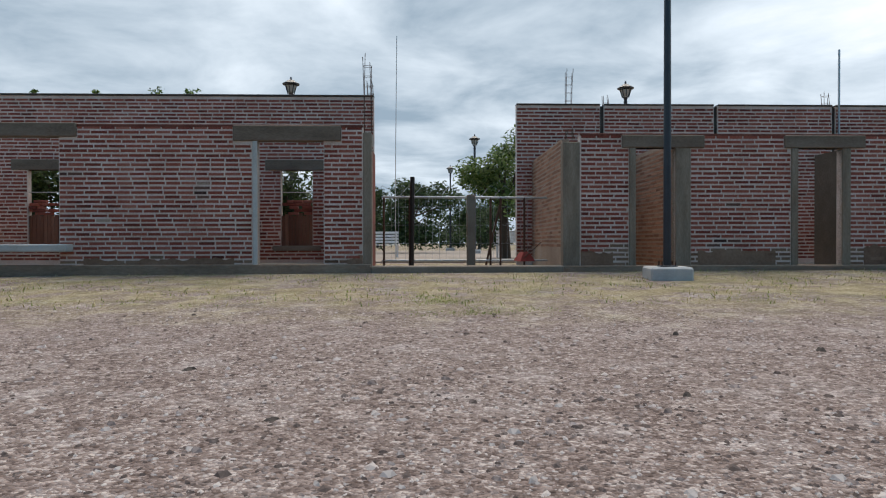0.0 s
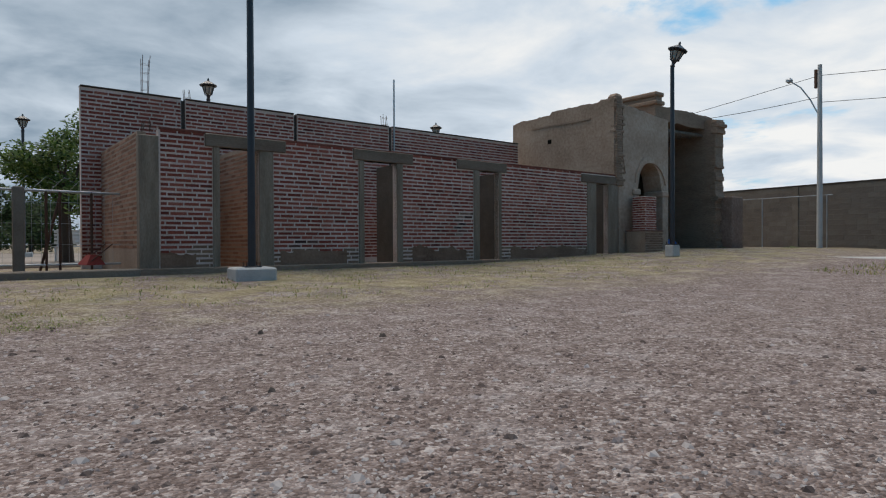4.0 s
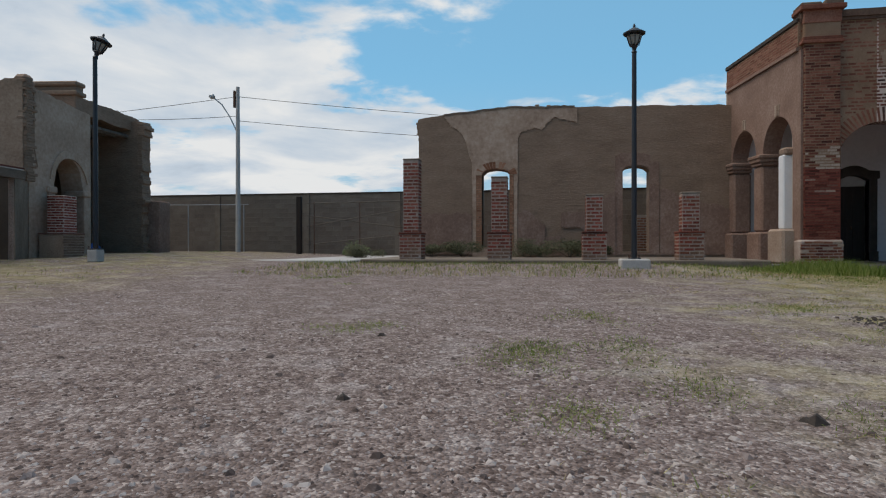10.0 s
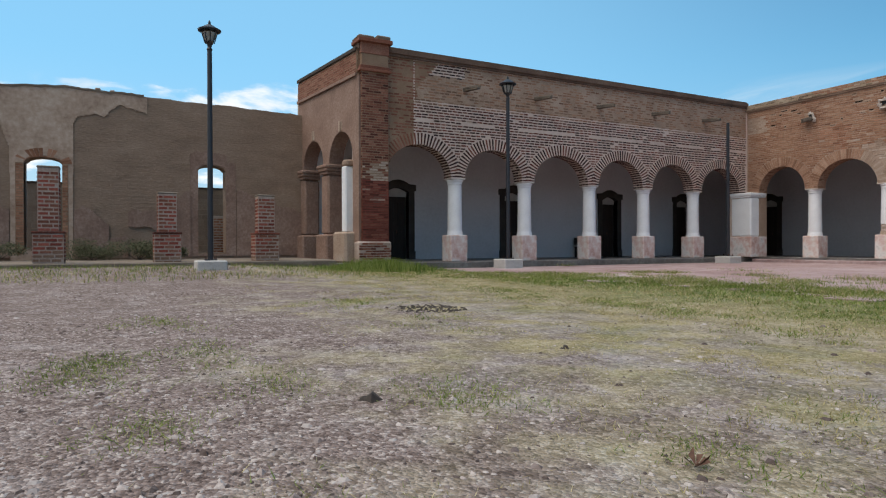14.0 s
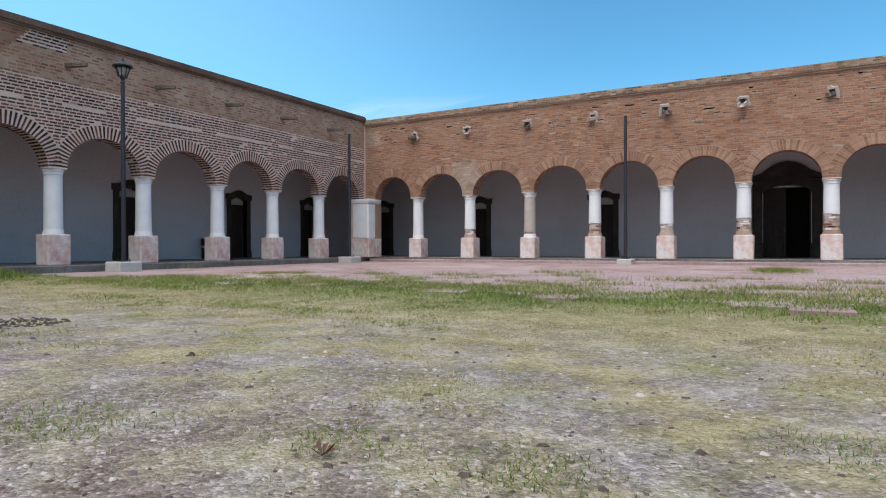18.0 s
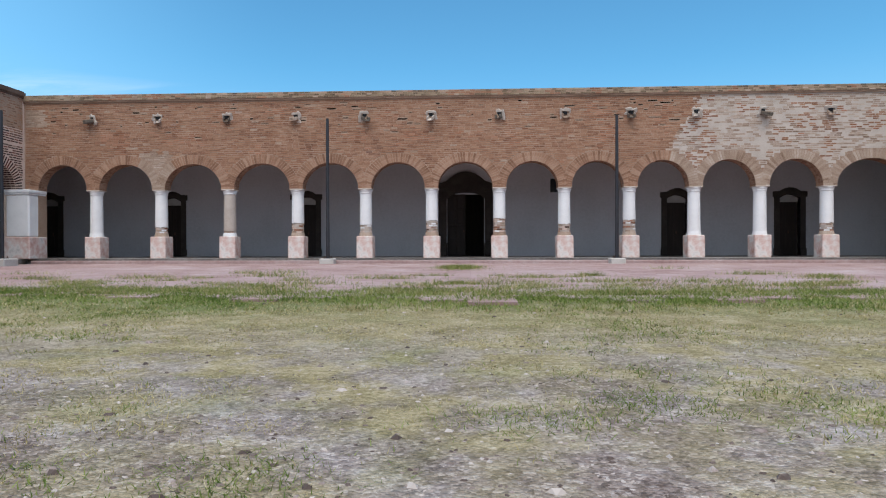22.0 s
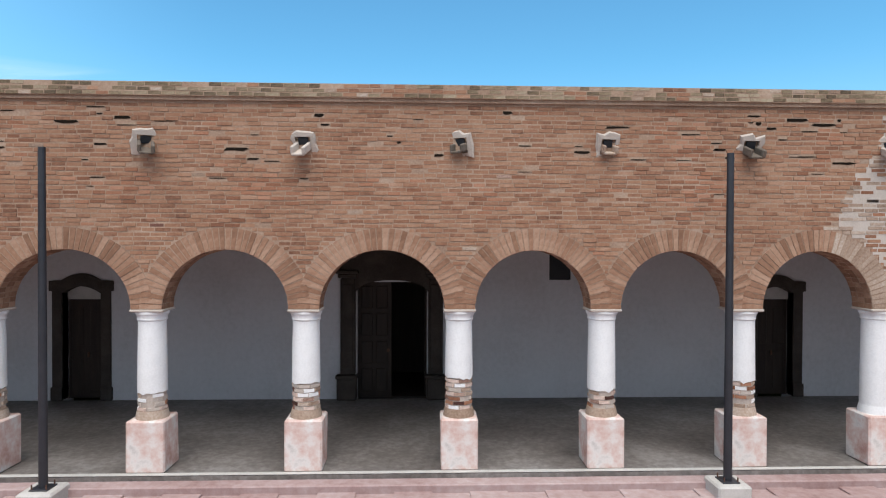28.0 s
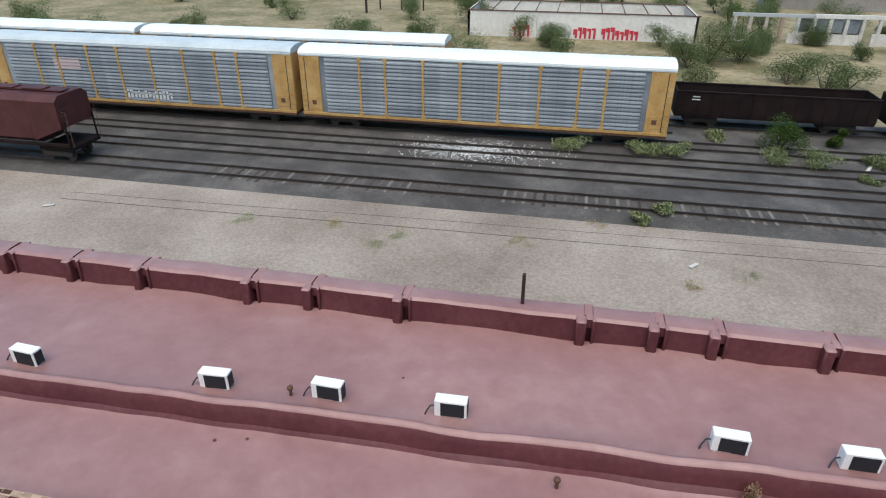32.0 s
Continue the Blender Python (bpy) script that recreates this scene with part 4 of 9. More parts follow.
brick_wall(coping_s, [(s, z, l, h, p) for s, z, l, h, p in cb], Matrix.Translation((0, -0.10, 0)), lambda s, z: M_brick_pale if random.Random(int(s * 50)).random() < 0.06 else M_brick_tan if noise.noise((s * 1.4, z * 4, 6)) > 0.3 else M_brick_lichen, near=(0, 6.6), count=120)

brick_wall(coping_s, lay_bricks(-17.7, 16.7, 0.0, 0.34, [], bl=0.22, bh=0.10, joint=0.016, skip=0.05, wobble=0.01, seed=9), pose(0, -0.055, 6.737, -90, 0, 0), lambda s, z: M_brick_pale if noise.noise((s * 5, z * 9, 2)) > 0.45 else M_brick_wash if noise.noise((s * 4, z * 7, 5)) > 0 else M_adobe, near=(0, 0.1), count=40)

COLUMN_LABEL = "white round arcade column with a stained square plinth"


def column(x, y, worn, z=Z_FLOOR, seed=0, label=COLUMN_LABEL):
    """A round column on a square plinth. worn: height up to which the plaster has fallen off the shaft."""
    ob = thing("arcade_column", label, "column", "arcade columns", at=pose(x, y, z))
    rng = random.Random(seed)
    p = MB().box(-0.315, -0.315, 0, 0.315, 0.315, 0.86, 0.025)
    p.v = [(a + rng.uniform(-0.008, 0.008), b + rng.uniform(-0.008, 0.008), c) for a, b, c in p.v]
    part("plinth", p, M_plinth, ob, "square plinth with flaking pink and white paint")
    part("base_ring", MB().lathe([(0.268, 0.86), (0.262, 0.91), (0.25, 0.97), (0.242, 1.0)], 20), M_brick_pale if worn > 0.2 else M_white, ob, smooth=True)
    if worn > 0:
        core = MB().cyl((0, 0, 0.99), (0, 0, 1.0 + worn), 0.215, 0.215, 16)
        part("bare_core", core, M_mortar_white, ob, "bare core where plaster fell off")
        for k in range(int(worn / 0.075)):
            for i in range(7):
                a = 2 * math.pi * (i + 0.5 * (k % 2)) / 7 + rng.uniform(-0.1, 0.1)
                if rng.random() < 0.2:
                    continue
                me = brick_mesh(0.18, 0.06, rng.choice((M_brick_side, M_white, M_mortar_white, M_brick_wash, M_brick_pale, M_mortar)))
                part("brick", me, None, ob, at=pose(0.215 * math.sin(a), -0.215 * math.cos(a), 1.03 + k * 0.075, 0, 0, math.degrees(a)))
    n, z0 = 24, 1.0 + worn
    prof = [(0.240, z0), (0.234, z0 + (2.4 - z0) * 0.5), (0.226, 2.45), (0.226, 2.5)]
    sh = MB().lathe(prof, n)
    if worn > 0:
        sh.v = [(a, b, c + (0.07 * noise.noise((a * 9, b * 9, seed)) if i < n else 0)) for i, (a, b, c) in enumerate(sh.v)]
    part("shaft", sh, M_white if label == COLUMN_LABEL else M_mortar_white, ob, smooth=True)
    part("capital", MB().lathe([(0.230, 2.5), (0.246, 2.52), (0.238, 2.55), (0.252, 2.6), (0.268, 2.62), (0.268, 2.66)], 24), M_white, ob, smooth=True)
    part("abacus", MB().box(-0.272, -0.272, 2.655, 0.272, 0.272, 2.70, 0.012), M_mortar_white, ob, "worn stone slab on the capital")
    return ob


WORN = [0, 0.23, 0.08, 0.38, 0.30, 0.45, 0.53, 0.30, 0.45, 0, 0, 0.3]
for i, x in enumerate(COLS_S):
    column(x, Y_S - 0.25, WORN[i], seed=i, label=COLUMN_LABEL if i != 2 else "grey bare-cemented arcade column on a pink square plinth")
for i, y in enumerate(COLS_E):
    column(X_E + 0.25, y, 0.0, seed=20 + i)


def corner_pier(x, y, w, label, worn=False):
    ob = thing("corner_pier", label, "pier", at=pose(x, y, Z_FLOOR))
    h = w / 2
    part("plinth", MB().box(-h - 0.05, -h - 0.05, 0, h + 0.05, h + 0.05, 0.86, 0.03), M_plinth, ob)
    if worn:
        part("bare_core", MB().box(-h + 0.01, -h + 0.01, 0.86, h - 0.01, h - 0.01, 1.42, 0.01), M_mortar_pink, ob, "bare brick where plaster fell off")
        brick_wall(ob, lay_bricks(-h + 0.02, h - 0.02, 0.88, 1.40, [], bl=0.22, seed=37, skip=0.1), pose(0, h - 0.01, 0, 0, 0, 180), lambda s, z: M_brick_clay if noise.noise((s * 5, z * 7, 3)) > -0.1 else M_brick_wash, near=(0, 1), count=40)
    part("shaft", MB().box(-h, -h, 1.38 if worn else 0.86, h, h, 2.5, 0.05), M_white, ob)
    part("capital", MB().box(-h - 0.02, -h - 0.02, 2.5, h + 0.02, h + 0.02, 2.57, 0.015).box(-h - 0.045, -h - 0.045, 2.57, h + 0.045, h + 0.045, 2.70, 0.02), M_white, ob)
    return ob


corner_pier(17.68, -23.95, 0.94, "white square corner pier between two arcades")
corner_pier(-16.58, -24.15, 0.92, "white square corner pier with bare bricks below", True)

# spouts on the south front
def spout(m, out, label, material):
    ob = thing("water_spout", label, "water spout", "stone water spouts", at=m)
    g = MB().box(-0.11, -out, -0.08, 0.11, 0.1, -0.04, 0.012).box(-0.13, 0.03 - out, -0.06, -0.075, 0.1, 0.07, 0.015).box(0.075, -0.02 - out, -0.06, 0.13, 0.1, 0.07, 0.015)
    part("channel", g, material, ob)
    # solid dark block paints the shade inside the outlet
    part("dark_outlet", MB().box(-0.08, -0.012, 0.02, 0.08, 0.03, 0.14, 0.005), M_grille, ob, "dark block painted as the shade of the outlet hole")
    rs = random.Random(int(m.translation.x * 10))
    cv, cf, k = [], [], 16
    for j in range(k):
        a = 2 * math.pi * j / k
        c, s = math.cos(a), math.sin(a)
        q = 0.13 / max(abs(c), abs(s))
        r = q + rs.uniform(0.03, 0.12)
        cv += [(c * q, -0.022, 0.03 + s * q), (c * r, -0.012, 0.03 + s * r), (c * (r + 0.02), 0.03, 0.03 + s * (r + 0.02)), (c * q, 0.06, 0.03 + s * q)]
    for j in range(k):
        b, e = 4 * j, 4 * ((j + 1) % k)
        cf += [(b, b + 1, e + 1, e), (b + 1, b + 2, e + 2, e + 1), (b + 3, b, e, e + 3)]
    part("collar", MB().add(cv, cf), M_mortar_white, ob, "rough mortar round the spout")
    return ob


for i, s in enumerate(spout_s):
    spout(FS @ pose(s, 0, 5.72, 14 + 4 * (i % 3), 0, (-28, 12, 0, -20, 24, -8)[i % 6]), (0.36, 0.2, 0.16, 0.3, 0.42)[i % 5], "weathered stone water spout let into the arcade front", (M_wood_grey, M_mortar_white, M_wood_grey, M_brick_pale)[i % 4])

# back wall with its doors
DOORS_S = [(20.1, 0.90, 2.75), (14.15, 0.90, 2.75), (7.75, 0.90, 2.75), (-9.2, 0.90, 2.75), (-14.18, 0.90, 2.75)]
FB = pose(0, Y_SB, 0, 0, 0, 180)
openings = [(-x - w / 2, -x + w / 2, Z_FLOOR, Z_FLOOR + h) for x, w, h in DOORS_S] + [(-0.34 - 0.85, -0.34 + 0.85, Z_FLOOR, 3.15), (3.52, 4.06, 3.2, 3.83)]
back = MB()
for z0, z1 in ((Z_FLOOR - 0.3, 3.05), (3.05, 3.15), (3.15, 3.2), (3.2, 3.83), (3.83, 5.6)):
    for a, b in gap_list(-22.0, 21.0, z0, z1, openings):
        back.box(a, 0, z0, b, 0.45, z1)
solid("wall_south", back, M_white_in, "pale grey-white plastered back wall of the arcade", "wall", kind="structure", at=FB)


def portal(m, w, h, n, label="dark carved-stone doorway with a wooden door", leaf_open=False, group="arcade doors"):
    """A doorway with stone jambs, a low arched head, a pale lunette and a dark leaf, set in a wall of which m is the frame."""
    ob = tagged(new("door_%d" % n), label, "door", group, "structure")
    ob.matrix_basis = m
    j = 0.24
    for sx in (-1, 1):
        g = MB().box(sx * w / 2, -0.05, 0, sx * (w / 2 + j), 0.25, h - 0.05, 0.015)
        g.box(sx * (w / 2 - 0.0), -0.07, 0, sx * (w / 2 + j + 0.03), 0.2, 0.32, 0.015)
        part("jamb", g, M_stone, ob)
    sam = [(-w / 2 - j - 0.06, h - 0.12, h + 0.12)]
    for i in range(9):
        t = -1 + 2 * i / 8
        sam.append((t * w / 2, h - 0.17 + 0.16 * (1 - t * t), h + 0.14 + 0.16 * (1 - t * t)))
    sam.append((w / 2 + j + 0.06, h - 0.12, h + 0.12))
    part("lintel", MB().strip(sam, -0.06, 0.25), M_stone, ob)
    part("lunette", MB().box(-w / 2, 0.2, h - 0.34, w / 2, 0.26, h + 0.02), M_block, ob, "pale plastered panel over the door")
    leaf = MB().box(-w / 2, 0.24, 0, w / 2, 0.30, h - 0.34, 0.008)
    lf = part("leaf", leaf, M_wood_dark, ob)
    for k in range(2):
        for q in range(2):
            part("panel", MB().box(-w / 2 + 0.08 + k * w / 2, 0.225, 0.15 + q * (h - 0.5) / 2, -0.08 + k * w / 2, 0.245, (h - 0.6) / 2 + q * (h - 0.5) / 2, 0.01), M_wood_dark, lf)
    part("door_handle", MB().box(0.02, 0.19, 1.0, 0.05, 0.24, 1.12, 0.004), M_rust, lf)
    return ob


for i, (x, w, h) in enumerate(DOORS_S):
    portal(FB @ pose(-x, 0, Z_FLOOR), w, h, i + 1)

# the great central doorway, one leaf standing open
gate = tagged(new("door_6"), "tall carved-stone doorway with one dark wooden leaf open", "door", kind="structure")
gate.matrix_basis = FB @ pose(-0.34, 0, Z_FLOOR)
for sx in (-1, 1):
    part("pedestal", MB().box(sx * 0.85, -0.22, 0, sx * 1.32, 0.1, 0.52, 0.03).box(sx * 0.82, -0.25, 0.52, sx * 1.35, 0.1, 0.6, 0.02), M_stone, gate)
    part("pilaster", MB().box(sx * 0.88, -0.14, 0.6, sx * 1.24, 0.1, 2.95, 0.03).box(sx * 0.93, -0.17, 0.75, sx * 1.19, 0, 2.8, 0.02), M_stone, gate)
    part("pilaster_capital", MB().box(sx * 0.84, -0.2, 2.95, sx * 1.3, 0.1, 3.05, 0.02).box(sx * 0.8, -0.25, 3.05, sx * 1.34, 0.1, 3.14, 0.02), M_stone, gate)
sam = [(-1.3, 3.14, 3.3)]
for i in range(11):
    t = -1 + 2 * i / 10
    sam.append((t * 0.88, 2.62 + 0.28 * math.sqrt(max(0, 1 - t * t)), 3.45 + 0.42 * (1 - t * t)))
sam.append((1.3, 3.14, 3.3))
part("arched_head", MB().strip(sam, -0.12, 0.2), M_stone, gate)
lf = part("leaf", MB().box(-0.85, 0.22, 0, -0.02, 0.30, 2.9, 0.01), M_wood_dark, gate)
for q in range(4):
    part("panel", MB().box(-0.76, 0.19, 0.14 + q * 0.68, -0.48, 0.24, 0.7 + q * 0.68, 0.02).box(-0.40, 0.19, 0.14 + q * 0.68, -0.12, 0.24, 0.7 + q * 0.68, 0.02), M_wood_dark, lf)
part("ring_handle", MB().cyl((-0.1, 0.16, 1.15), (-0.1, 0.2, 1.15), 0.04, 0.04, 10), M_rust, lf)
part("leaf", MB().box(0.80, 0.3, 0, 0.86, 1.12, 2.9, 0.01), M_wood_dark, gate)
# the hall behind it; its dimness is put into the dark wood colour
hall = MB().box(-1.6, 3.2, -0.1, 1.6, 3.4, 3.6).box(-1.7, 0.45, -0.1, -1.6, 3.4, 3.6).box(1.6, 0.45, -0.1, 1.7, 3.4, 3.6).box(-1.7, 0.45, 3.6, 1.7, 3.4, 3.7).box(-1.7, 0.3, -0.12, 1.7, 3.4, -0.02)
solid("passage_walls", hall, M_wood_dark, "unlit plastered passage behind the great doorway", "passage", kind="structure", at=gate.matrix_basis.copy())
solid("wall_vent", MB().box(-0.29, 0.06, -0.33, 0.29, 0.14, 0.33, 0.01), M_grille, "small dark vent opening high in the arcade wall", "vent", at=FB @ pose(3.79, 0, 3.515))

# arcade floor, ceiling and roof edge
fl = MB().box(X_WB, Y_SB, 0.0, X_EB, Y_S + 0.16, Z_FLOOR, 0.02).box(X_E - 0.25, Y_S + 0.16, 0.0, X_EB, -5.6, Z_FLOOR, 0.02).box(X_WB, Y_S + 0.42, 0, X_W + 0.42, -14.0, Z_FLOOR, 0.02)
solid("floor_arcade", fl, M_floor, "smooth dark cement floor of the arcades", "floor", kind="structure")
solid("step_arcade", MB().box(-16.3, Y_S + 0.165, 0.0, 17.2, Y_S + 0.46, 0.225, 0.02), M_pave, "low pink step along the arcade floor", "step", kind="structure")
solid("floor_nosing", MB().box(-16.3, Y_S + 0.06, Z_FLOOR + 0.002, 17.2, Y_S + 0.168, Z_FLOOR + 0.012, 0.003), M_block, "pale worn edge of the arcade floor", "floor edge", kind="structure")
ce = MB().box(X_WB, Y_SB - 0.4, 5.3, X_EB + 0.4, Y_S - 0.45, 5.55).box(X_E + 0.45, Y_S - 0.4, 5.3, X_EB + 0.4, -6.95, 5.55).box(X_WB - 0.4, Y_S - 0.4, 5.3, X_W - 0.45, -14.0, 5.55)
solid("ceiling", ce, M_wood_grey, "timber ceiling over the arcades", "ceiling", kind="structure")

# ---- east arcade ----
# local s = y here turned so that the front looks west: s runs south
FE = pose(X_E, 0, 0, 0, 0, -90)
sam, arches_e = facade_strip([-c for c in COLS_E], (6.42, 7.35), (23.5, 24.02), zt=6.62)
front_e = solid("wall_east_arcade", MB().strip(sam, 0, THICK), M_mortar_rose, "whitewashed brick arcade front with red brick arches", "arcade wall", kind="structure", at=FE)


def clay_edge(z):
    """Where the red clay facing beside the pier breaks off: slantwise near the top."""
    return 8.36 + 0.9 * max(0.0, z - 5.75) + 0.06 * noise.noise((z * 9.0, 2, 2))


def east_brick(s, z):
    n = noise.noise((s * 1.6, z * 1.6, 3))
    if s < clay_edge(z):
        return M_brick_old if z < 2.5 + 0.5 * n else M_brick_clay
    if z > 6.18 and s < 10.1 + 0.3 * n:
        return M_brick_blackish if n > -0.3 else M_mortar_rose
    if z > 5.28 + 0.12 * n:
        return M_brick_mud if noise.noise((s * 3.1, z * 9.0, 11)) + 0.5 * (5.8 - z) > 0.1 else M_brick_tan
    if abs(z - 4.78 - 0.03 * n) < 0.05 and noise.noise((s * 0.9, 2, 5)) > -0.1:
        return M_mortar_rose
    k = noise.noise((s * 5.1, z * 13.0, 7)) + 0.6 * n
    return M_mortar_rose if k < -0.78 else M_brick_wash if k < -0.6 else M_brick_old if noise.noise((s * 1.9, z * 6.0, 19)) > 0.04 else M_brick_blackish


ring_e = [(c, w + RING, Z_CAP, ARCH_RISE + RING, 0.0) for c, w in arches_e]
bricks = lay_bricks(6.44, 23.9, Z_FLOOR + 0.03, 6.61, ring_e, bl=0.19, bh=0.058, joint=0.032, soft=0.05, skip=0.012, wobble=0.006, seed=13)
brick_wall(front_e, bricks, Matrix(), east_brick, near=(10.5, 5.0))
rings = [q for i, (c, w) in enumerate(arches_e) for q in arch_ring(c, w, Z_CAP, ARCH_RISE, RING, 36, 40 + i, gap=0.27)]
lay_ring(front_e, rings, Matrix(), lambda s, z: M_brick_clay if s < 8.35 else M_brick_old if noise.noise((s * 6, z * 6, 4)) > 0.15 else M_brick_blackish, 160)
lay_soffit(front_e, arches_e, THICK, M_brick_blackish, gap=0.2)
clay = MB().strip([q for q in sam if 6.42 <= q[0] < 8.4], -0.004, -0.0005)
tan = MB()
for k in range(16):
    z0, z1 = 5.38 + k * 0.0765, 5.38 + (k + 1) * 0.0765
    e = clay_edge((z0 + z1) / 2)
    clay.box(8.3, -0.0045, z0, e, 0.01, z1)
    tan.box(e if z0 < 6.15 else max(e, 10.1 + 0.2 * noise.noise((k * 0.9, 5, 5))), -0.004, z0, 23.9, 0.01, z1)
part("clay_facing", clay, M_mortar_brown, front_e, "red-brown clay mortar beside the pier")
part("tan_facing", tan, M_mortar_tan, front_e, "tan mortar over part of the front")
cop = MB().box(6.42, -0.06, 6.62, 23.95, 0.45, 6.70).box(6.42, -0.10, 6.70, 23.95, 0.45, 6.84).box(6.42, -0.03, 6.84, 23.95, 0.45, 6.90)
solid("coping_east", cop, M_coping, "worn brick coping along the arcade parapet", "coping", kind="structure", at=FE)
for i, y in enumerate([10.09, 12.91, 15.71, 18.46, 21.27]):
    ob = thing("wooden_spout", "weathered wooden water spout poking from the arcade front", "water spout", "wooden water spouts", at=FE @ pose(y, 0, 5.87, 4, 0, 8))
    part("channel", MB().box(-0.07, -0.75, -0.05, 0.07, 0.15, 0.0, 0.012).box(-0.07, -0.75, 0, -0.035, 0.15, 0.07, 0.01).box(0.035, -0.75, 0, 0.07, 0.15, 0.07, 0.01), M_wood_grey, ob)

# corner pier: pilaster standing proud, stepped cap
pier = thing("corner_pier", "tall red brick corner pier with eroded base and moulded cap", "pier", at=FE @ pose(6.93, -0.06, 0))
part("shaft", MB().box(-0.45, -0.10, 2.8, 0.42, 0.3, 6.6, 0.02), M_mortar_brown, pier)
part("lower_shaft", MB().box(-0.45, -0.10, 0.9, 0.42, 0.3, 2.8, 0.02), M_brick_red, pier, "bare dark red brick")
part("plinth", MB().box(-0.58, -0.2, 0.15, 0.46, 0.3, 0.95, 0.05), M_mortar_pink, pier, "eroded plinth with flaking plaster")
brick_wall(pier, lay_bricks(-0.57, 0.45, 0.17, 0.94, [], bl=0.22, seed=33, skip=0.12), Matrix.Translation((0, -0.2, 0)), lambda s, z: M_brick_pale if noise.noise((s * 4, z * 4, 8)) > 0.35 else M_brick_clay if noise.noise((s * 5, z * 9, 3)) > 0 else M_brick_old, near=(0, 0.5), count=60)
brick_wall(pier, lay_bricks(-0.3, 0.1, 0.97, 6.0, [], bl=0.2, seed=34, soft=0.1), pose(-0.45, 0, 0, 0, 0, -90), lambda s, z: M_brick_old if z < 2.8 or noise.noise((s * 4, z * 9, 7)) > 0.05 else M_brick_clay, near=(0, 2.0), count=100)
for z0, z1, g in ((6.02, 6.1, 0.08), (6.1, 6.2, 0.04), (6.55, 6.9, 0.02), (6.88, 7.0, 0.12)):
    part("cap_course", MB().box(-0.45 - g, -0.10 - g, z0, 0.42 + g * 0.8, 0.3 if z0 < 6.5 else 0.47, z1, 0.012), M_brick_clay, pier)
for a0, a1, zt in ((-0.56, -0.05, 7.08), (0.02, 0.47, 7.13)):
    part("cap_stone", MB().box(a0, -0.17, 6.99, a1, 0.42, zt, 0.03), M_lintel, pier, "dark weathered stone on the cap")
pb = lay_bricks(-0.44, 0.41, 0.97, 6.0, [], bl=0.25, seed=31, soft=0.1)
brick_wall(pier, pb, Matrix.Translation((0, -0.10, 0)), lambda s, z: (M_brick_wash if noise.noise((s * 3, z * 3, 1)) > 0.35 else M_brick_old) if z < 2.75 else (M_brick_pale if z < 3.35 and noise.noise((s * 5, z * 5, 2)) > -0.1 else M_brick_old if noise.noise((s * 4, z * 9, 6)) > 0.05 else M_brick_clay), near=(0, 2.0), count=160)

# north end wall with two arches, a little askew; s runs west
FN = pose(17.75, -6.4, 0, 0, 0, 187)
ZC = 5.9
sam = [(-4.62, Z_FLOOR, ZC), (-4.20, Z_FLOOR, ZC)] + arch_samples(-3.33, 0.86, 3.45, 0.95, ZC) + [(-2.47, Z_FLOOR, ZC), (-2.02, Z_FLOOR, ZC)] + arch_samples(-1.16, 0.86, 3.48, 0.92, ZC) + [(-0.30, Z_FLOOR, ZC), (0.1, Z_FLOOR, ZC)]
end = solid("wall_arcade_end", MB().strip(sam, 0, 0.5), M_plaster_brown, "pinkish plastered end wall of the arcade with two arches", "arcade wall", kind="structure", at=FN)
part("cornice", MB().strip([(-4.62, ZC, ZC + 0.09), (0.0, ZC, ZC + 0.09)], -0.07, 0.5), M_plaster_brown, end)
part("parapet", MB().strip([(-4.62, ZC + 0.09, 6.62), (0.0, ZC + 0.09, 6.74)], -0.02, 0.45), M_mortar_brown, end)
brick_wall(end, lay_bricks(-4.6, -0.02, ZC + 0.1, 6.62, [], bl=0.24, seed=81, soft=0.2), Matrix.Translation((0, -0.02, 0)), lambda s, z: M_brick_clay, near=(-1, 6.3), count=100)
part("parapet_top", MB().box(-4.62, -0.07, 6.63, 0.0, 0.45, 6.76, 0.02), M_stone, end, "dark weathered parapet top")
for c in (-3.33, -1.16):
    for k in (-0.09, 0.0, 0.09):
        part("keystone", MB().box(c + k - 0.035, -0.02 - 0.01 * (k == 0), 4.42, c + k + 0.035, 0.02, 4.74, 0.008), M_brick_pale, end)
for s, mt in ((-2.25, M_plaster_brown), (-4.2, M_plaster_brown)):
    p = thing("engaged_column", "moulded pier with worn plaster between the end arches", "pier", "end piers", at=FN @ pose(s, 0.1, Z_FLOOR))
    part("base", MB().box(-0.42, -0.3, 0, 0.42, 0.5, 0.9, 0.05), mt, p)
    part("shaft", MB().box(-0.27, -0.16, 0.9, 0.27, 0.4, 2.85, 0.06), mt, p)
    part("capital", MB().box(-0.31, -0.2, 2.85, 0.31, 0.4, 2.95, 0.02).box(-0.36, -0.25, 2.95, 0.36, 0.4, 3.05, 0.02).box(-0.40, -0.28, 3.05, 0.40, 0.4, 3.17, 0.03), mt, p)
w = thing("white_pilaster", "white-painted flat pilaster with broken edges", "pilaster", at=FN @ pose(-0.62, -0.08, Z_FLOOR))
part("shaft", MB().box(-0.15, -0.08, 0.95, 0.15, 0.25, 2.95, 0.03), M_white, w)
part("plinth", MB().box(-0.5, -0.22, 0, 0.4, 0.25, 0.95, 0.06), M_brick_pale, w, "plinth with flaking plaster")
part("crown", MB().box(-0.2, -0.06, 2.95, 0.2, 0.25, 3.15, 0.05), M_brick_pale, w)

